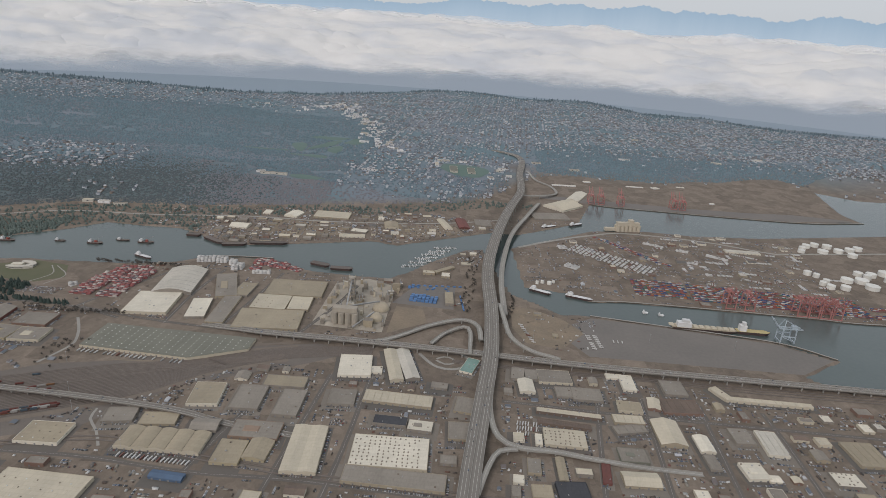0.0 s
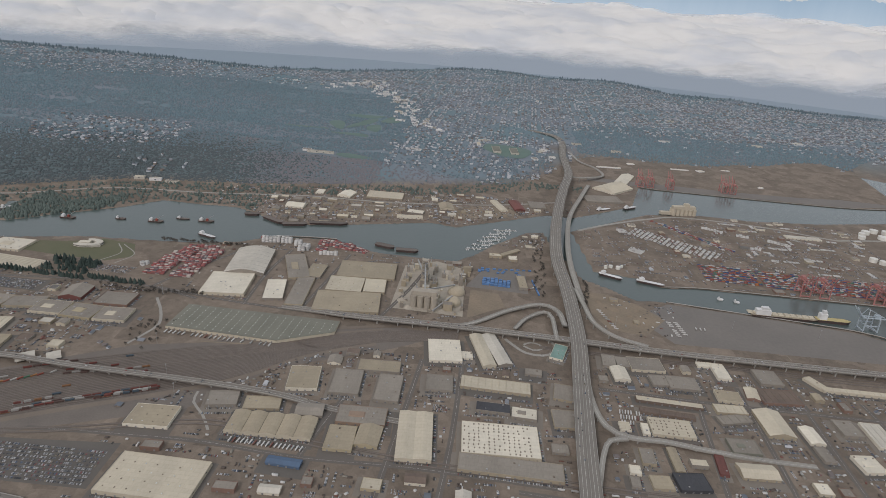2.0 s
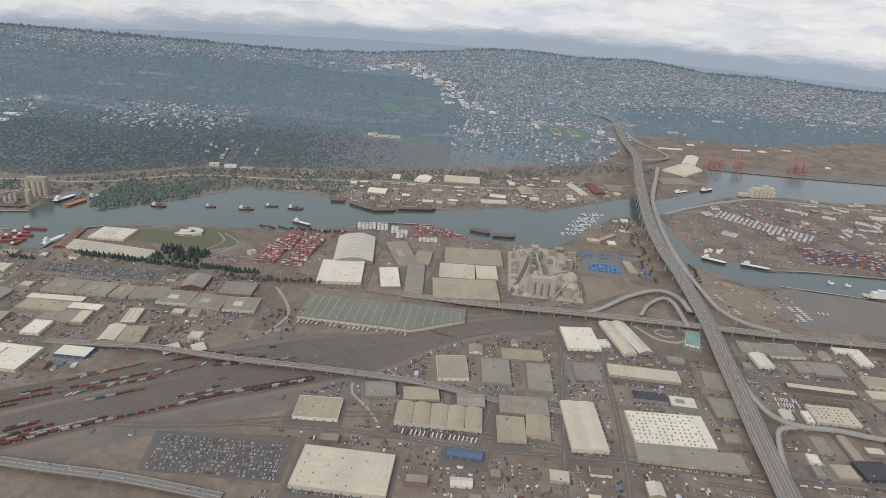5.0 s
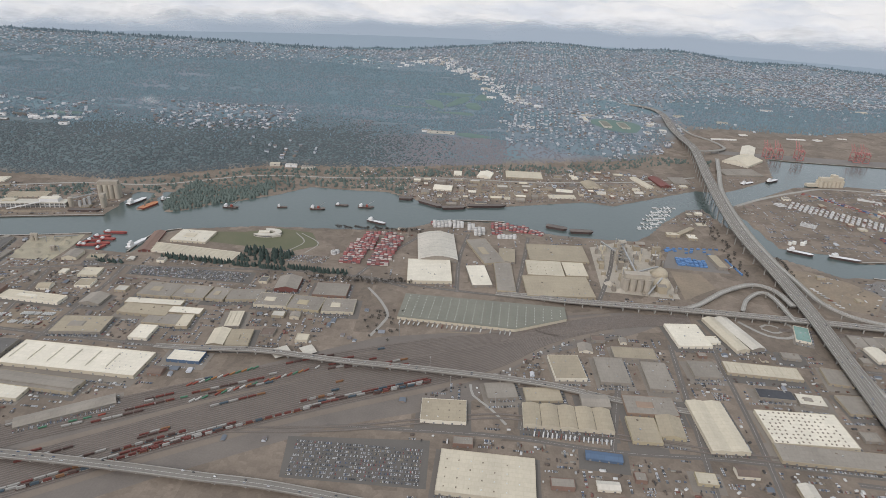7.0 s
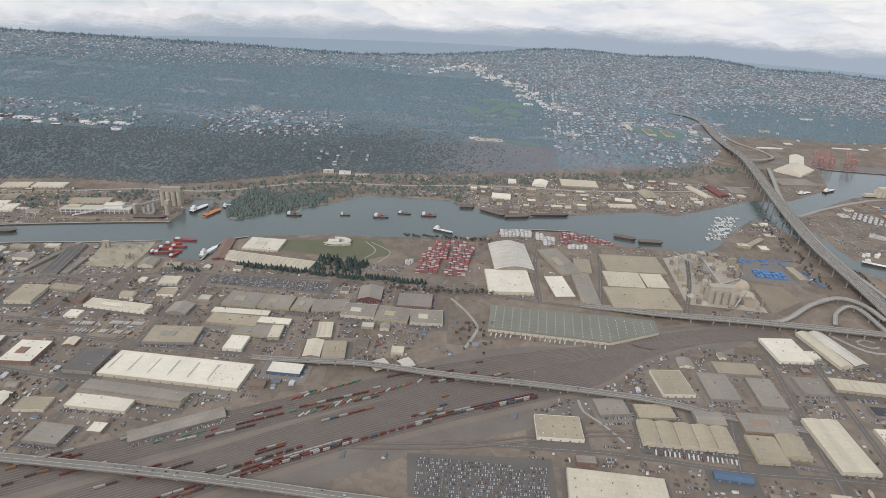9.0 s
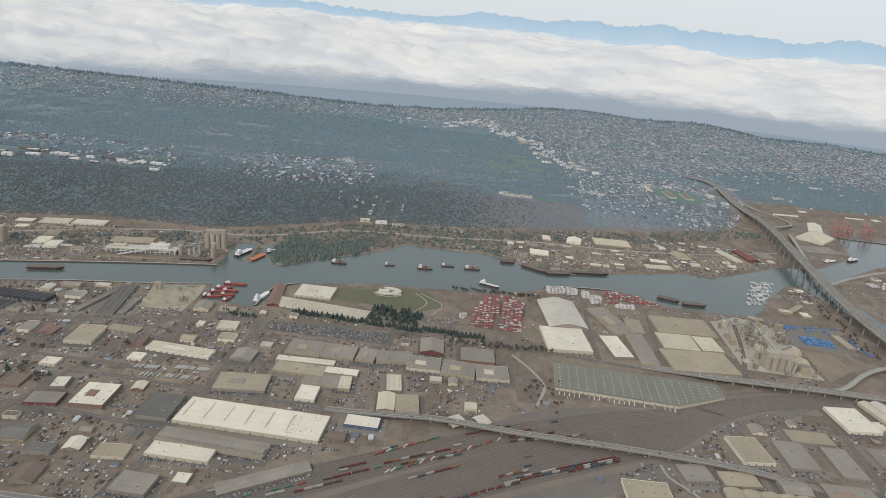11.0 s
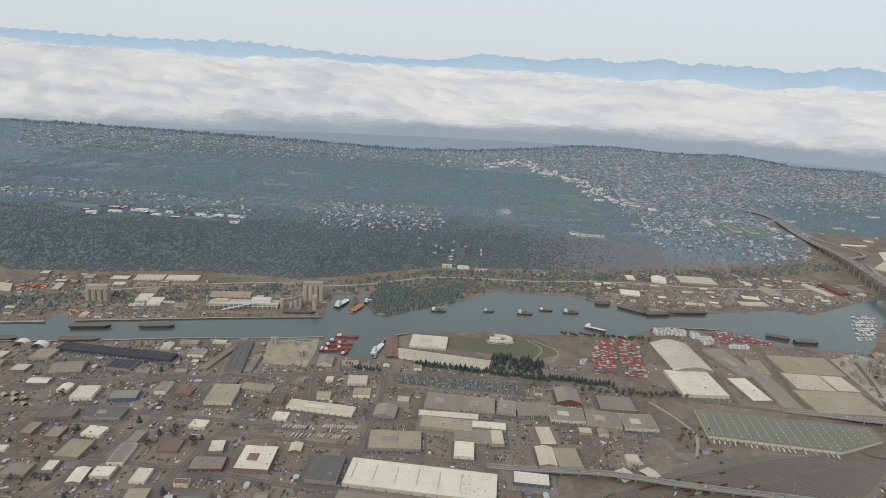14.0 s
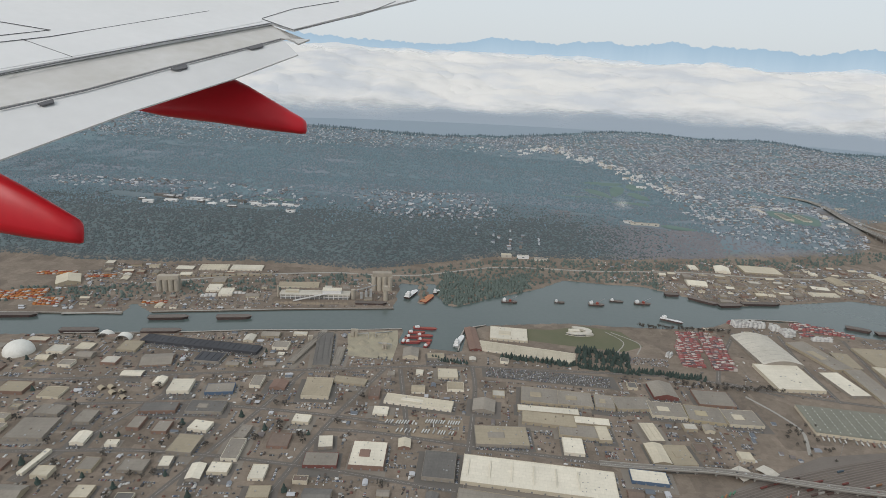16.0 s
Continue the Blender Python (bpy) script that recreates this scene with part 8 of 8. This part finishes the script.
# ---- clouds ----
def cloud_material(name, low, high):
    m = bpy.data.materials.new(name)
    m.use_nodes = True
    nt = m.node_tree
    nt.nodes.clear()
    N, L = nt.nodes.new, nt.links.new
    out, mix, tr, df = N("ShaderNodeOutputMaterial"), N("ShaderNodeMixShader"), N("ShaderNodeBsdfTransparent"), N("ShaderNodeBsdfDiffuse")
    sc, both = N("ShaderNodeBsdfTranslucent"), N("ShaderNodeMixShader")
    sc.inputs[0].default_value = (0.95, 0.95, 0.95, 1)
    # grey shade of the cloud's undersides put into its colour by noise
    shade_noise, lump = N("ShaderNodeTexNoise"), N("ShaderNodeMix")
    shade_noise.inputs["Scale"].default_value, shade_noise.inputs["Detail"].default_value = low * 0.9, 5.0
    lump.data_type = "RGBA"
    lump.inputs[6].default_value, lump.inputs[7].default_value = (0.70, 0.715, 0.73, 1), (0.86, 0.84, 0.80, 1)
    deep = N("ShaderNodeMapRange"); deep.inputs[1].default_value, deep.inputs[2].default_value = 0.36, 0.56
    L(shade_noise.outputs[0], deep.inputs[0]); L(deep.outputs[0], lump.inputs[0]); L(lump.outputs[2], df.inputs[0])
    both.inputs[0].default_value = 0.35
    L(df.outputs[0], both.inputs[1]); L(sc.outputs[0], both.inputs[2])
    geo, nz, att = N("ShaderNodeNewGeometry"), N("ShaderNodeTexNoise"), N("ShaderNodeAttribute")
    att.attribute_name = "cover"
    mp = N("ShaderNodeMapping"); mp.inputs["Scale"].default_value = (0.6, 1, 2.4)
    L(geo.outputs["Position"], mp.inputs[0]); L(mp.outputs[0], nz.inputs["Vector"]); L(mp.outputs[0], shade_noise.inputs["Vector"])
    nz.inputs["Scale"].default_value, nz.inputs["Detail"].default_value = low, 6.0
    add = N("ShaderNodeMath"); add.operation = "ADD"
    L(nz.outputs[0], add.inputs[0]); L(att.outputs["Fac"], add.inputs[1])
    rng = N("ShaderNodeMapRange"); rng.interpolation_type = "SMOOTHSTEP"
    rng.inputs[1].default_value, rng.inputs[2].default_value = 0.62, 0.62 + high
    L(add.outputs[0], rng.inputs[0]); L(rng.outputs[0], mix.inputs[0])
    L(tr.outputs[0], mix.inputs[1]); L(both.outputs[0], mix.inputs[2]); L(mix.outputs[0], out.inputs[0])
    return m


def billow(x, y, z, seed, octaves=5, size=420.0):
    v = Vector((x / size + seed, y / size, z / size))
    s, a = 0.0, 1.0
    for _ in range(octaves):
        s += a * abs(noise.noise(v))
        v = v * 2.1
        a *= 0.52
    return s


def cloud_bank(name, y0, y1, z0, z1, swell, seed, cover0, label):
    """A soft fog bank over the sound, thinning at its near edge and along its crest."""
    xs, ss = np.arange(-4300, 4301, 36.0), np.linspace(0, 1, 72)
    verts, cover = [], []
    for s in ss:
        for x in xs:
            y, z = y0 + (y1 - y0) * s, z0 + (z1 - z0) * s ** 0.9 + 0.012 * min(0, x) * (1 - s) - 0.010 * max(0, x) * s
            b = 0.7 * billow(x, y, z * 1.6, seed, 4, 240.0) + 0.6 * noise.noise(Vector((x / 500 + seed, y / 300, z / 160)))
            away, turn = y - swell * b * 0.5, x / 4300
            verts.append((-280 + away * math.sin(turn), away * math.cos(turn), z + swell * b * min(1, 0.3 + 2 * s)))
            k = min(s / 0.36, 1)
            cover.append(cover0 + 1.15 * k * k * (3 - 2 * k) - 0.6 * max(0, (s - 0.9) / 0.1) - 0.35 * min(1, max(0, x) / 1800) * max(0, 1 - s / 0.4))
    nx = len(xs)
    faces = [(j * nx + i, j * nx + i + 1, (j + 1) * nx + i + 1, (j + 1) * nx + i) for j in range(len(ss) - 1) for i in range(nx - 1)]
    me = mesh_of(name, verts, faces, True)
    a = me.attributes.new("cover", "FLOAT", "POINT")
    a.data.foreach_set("value", np.array(cover, np.float32))
    me.materials.append(M_CLOUD)
    return tagged(new(name, me), label, "cloud", kind="stuff")


M_CLOUD = cloud_material("cloud_vapour", 0.0045, 0.75)
cloud_bank("cloud_bank", 3150, 4640, -34, 338, 48, 3.0, 0.0, "low white fog bank lying over the sound")
cloud_bank("cloud_bank", 3080, 4560, -34, 330, 60, 8.0, -0.18, "thin outer veil of the white fog bank")


def cloud_puff(x, y, z, w, d, h):
    """A small torn scrap of cloud below the camera."""
    verts, faces, cover = [], [], []
    for q in range(5):
        n0 = len(verts)
        n = 14
        for j in range(n + 1):
            for i in range(n + 1):
                u, v = i / n * 2 - 1, j / n * 2 - 1
                b = billow(u * 3, v * 3 + q, q, 9.0, 4, 2.0)
                verts.append((x + u * w / 2, y + (q - 2) * d / 5 + b * 2, z + v * h / 2 + b * 2))
                cover.append(0.36 - 1.0 * math.hypot(u, v) ** 1.5)
        faces += [(n0 + j * (n + 1) + i, n0 + j * (n + 1) + i + 1, n0 + (j + 1) * (n + 1) + i + 1, n0 + (j + 1) * (n + 1) + i) for j in range(n) for i in range(n)]
    me = mesh_of("cloud_scrap", verts, faces, True)
    a = me.attributes.new("cover", "FLOAT", "POINT")
    a.data.foreach_set("value", np.array(cover, np.float32))
    me.materials.append(cloud_material("thin_vapour", 0.09, 1.3))
    tagged(new("cloud_scrap", me), "small torn scrap of thin white cloud", "cloud", kind="stuff")


cloud_puff(-503, 385, 167, 34, 16, 19)

# ---- the airliner's wing, where it stands as the flight ends ----
def airliner_wing():
    _, eye_, target_, roll_ = PATH[-1]
    base = look(eye_, target_, roll_)
    half = math.tan(radians(71.7 / 2))

    def ray(u, v):
        return Vector(((2 * u / 1568 - 1) * half, (882 - 2 * v) / 1568 * half, -1))
    # the upper skin is one slightly tilted plane beside the cabin
    a, b, c = ray(0, 283) * 6.0, ray(525, 95) * 10.5, ray(0, 60) * 8.4
    n = (b - a).cross(c - a).normalized()
    if n.y < 0:
        n = -n

    def on(u, v, lift=0.0):
        d = ray(u, v)
        return d * ((a.dot(n) + lift) / d.dot(n))

    wing = thing("airliner_wing", 0, 0, 0, 0, "white jet airliner wing with red flap fairings", "wing")
    wing.matrix_world = base

    def plate(name, corners, thick, material, lift=0.0, label=""):
        k = len(corners)
        top = [on(u, v, lift) for u, v in corners]
        vv = [tuple(p) for p in top] + [tuple(p - n * thick) for p in top]
        part(name, Batch().add(vv, [tuple(range(k)), tuple(range(2 * k - 1, k - 1, -1))] + [(i, k + i, k + (i + 1) % k, (i + 1) % k) for i in range(k)]), material, wing, label)

    white = mat("wing_white_paint", (0.66, 0.66, 0.65), 0.35, (0.60, 0.60, 0.59), 0.8, 6.0)
    grey = mat("flap_grey_paint", (0.56, 0.55, 0.53), 0.45, (0.45, 0.435, 0.40), 0.7, 5.0, contrast=1.3)
    pale_grey = mat("rear_flap_paint", (0.60, 0.60, 0.59), 0.45, (0.53, 0.53, 0.52), 0.7, 5.0)
    dark = mat("panel_gap", (0.13, 0.13, 0.135), 0.8)
    red = mat("fairing_red_paint", (0.52, 0.010, 0.018), 0.4, (0.44, 0.009, 0.016), 1.5, 8.0, spec=0.35)
    plate("main_skin", [(-160, 165), (0, 126), (480, 40), (520, 52), (730, 0), (900, -50), (-160, -50)], 0.05, white)
    plate("spoiler", [(-160, 160), (0, 122), (290, 72), (465, 38), (370, 20), (240, 40), (-160, 110)], 0.01, white, 0.006, "hinged white spoiler panel")
    plate("flap", [(-160, 236), (0, 190), (150, 158), (290, 120), (497, 68), (548, 70), (528, 78), (478, 42), (0, 128), (-160, 168)], 0.03, grey, -0.06, "stained grey inboard flap")
    plate("rear_flap", [(-160, 345), (0, 283), (240, 195), (415, 139), (528, 97), (500, 70), (290, 122), (150, 160), (0, 192), (-160, 238)], 0.02, pale_grey, -0.08, "grey trailing flap segment")
    plate("panel_line", [(0, 130), (145, 101), (290, 73), (478, 41), (478, 42.2), (290, 74.4), (145, 102.6), (0, 131.6)], 0.006, dark, 0.006)
    plate("panel_line", [(0, 192), (150, 159), (290, 121), (498, 68), (498, 70), (290, 123), (150, 161), (0, 194)], 0.006, dark, -0.052)
    plate("panel_line", [(0, 74), (90, 64), (370, 19), (370, 19.7), (90, 64.9), (0, 74.9)], 0.005, dark, 0.008)
    plate("panel_line", [(37, 69), (128, 101), (128.4, 100.3), (37.6, 68.4)], 0.005, dark, 0.008)
    plate("panel_line", [(0, 63), (90, 53), (0, 38), (0, 38.8), (86, 53), (0, 62.2)], 0.005, dark, 0.008)
    plate("panel_line", [(464, 32), (520, 15), (600, 2), (600, 2.6), (520, 15.7), (464, 32.7)], 0.005, dark, 0.008)
    plate("panel_line", [(464, 33), (520, 53), (640, 26), (700, 2), (700, 2.8), (640, 27), (520, 54), (464, 34)], 0.005, dark, 0.008)
    for u, v in ((82, 181), (318, 119), (452, 82)):
        plate("hinge_bracket", [(u - 16, v + 2), (u - 6, v + 5), (u + 14, v), (u + 12, v - 6)], 0.02, dark, -0.045)

    def fairing(depth, stations):
        """A red canoe-shaped fairing under the flap's edge: x, top and bottom of its outline from root to tip."""
        vv, ff, m = [], [], 14
        for u, hi, lo, wide in stations:
            for k in range(m):
                g = 2 * math.pi * k / m
                cs, sn = math.cos(g), math.sin(g)
                cs, sn = math.copysign(abs(cs) ** 0.5, cs), math.copysign(abs(sn) ** 0.6, sn)
                vv.append(tuple(ray(u, (hi + lo) / 2 - (lo - hi) / 2 * sn) * (depth + wide * cs)))
        for i in range(len(stations) - 1):
            ff += [(i * m + k, i * m + (k + 1) % m, (i + 1) * m + (k + 1) % m, (i + 1) * m + k) for k in range(m)]
        ff += [tuple(range(m - 1, -1, -1)), tuple((len(stations) - 1) * m + k for k in range(m))]
        me = Batch().add(vv, ff).mesh("flap_fairing", red)
        me.polygons.foreach_set("use_smooth", [True] * len(me.polygons))
        part("flap_fairing", me, red, wing, "glossy red flap track fairing")

    fairing(10.6, ((240, 188, 195, 0.2), (290, 168, 206, 0.36), (340, 152, 213, 0.4), (390, 142, 219, 0.4), (415, 139.5, 223, 0.4), (440, 152, 227, 0.38), (480, 176, 232, 0.34), (515, 197, 236, 0.28), (534, 208, 238, 0.22), (541, 214, 237, 0.14), (543, 220, 233, 0.06)))
    fairing(7.9, ((-160, 250, 396, 0.3), (-60, 278, 404, 0.3), (-10, 304, 411, 0.3), (0, 306, 413, 0.3), (40, 327, 420, 0.28), (90, 357, 427, 0.24), (125, 378, 431, 0.2), (142, 389, 432, 0.15), (147.5, 396, 430, 0.09), (149, 404, 424, 0.04)))


airliner_wing()
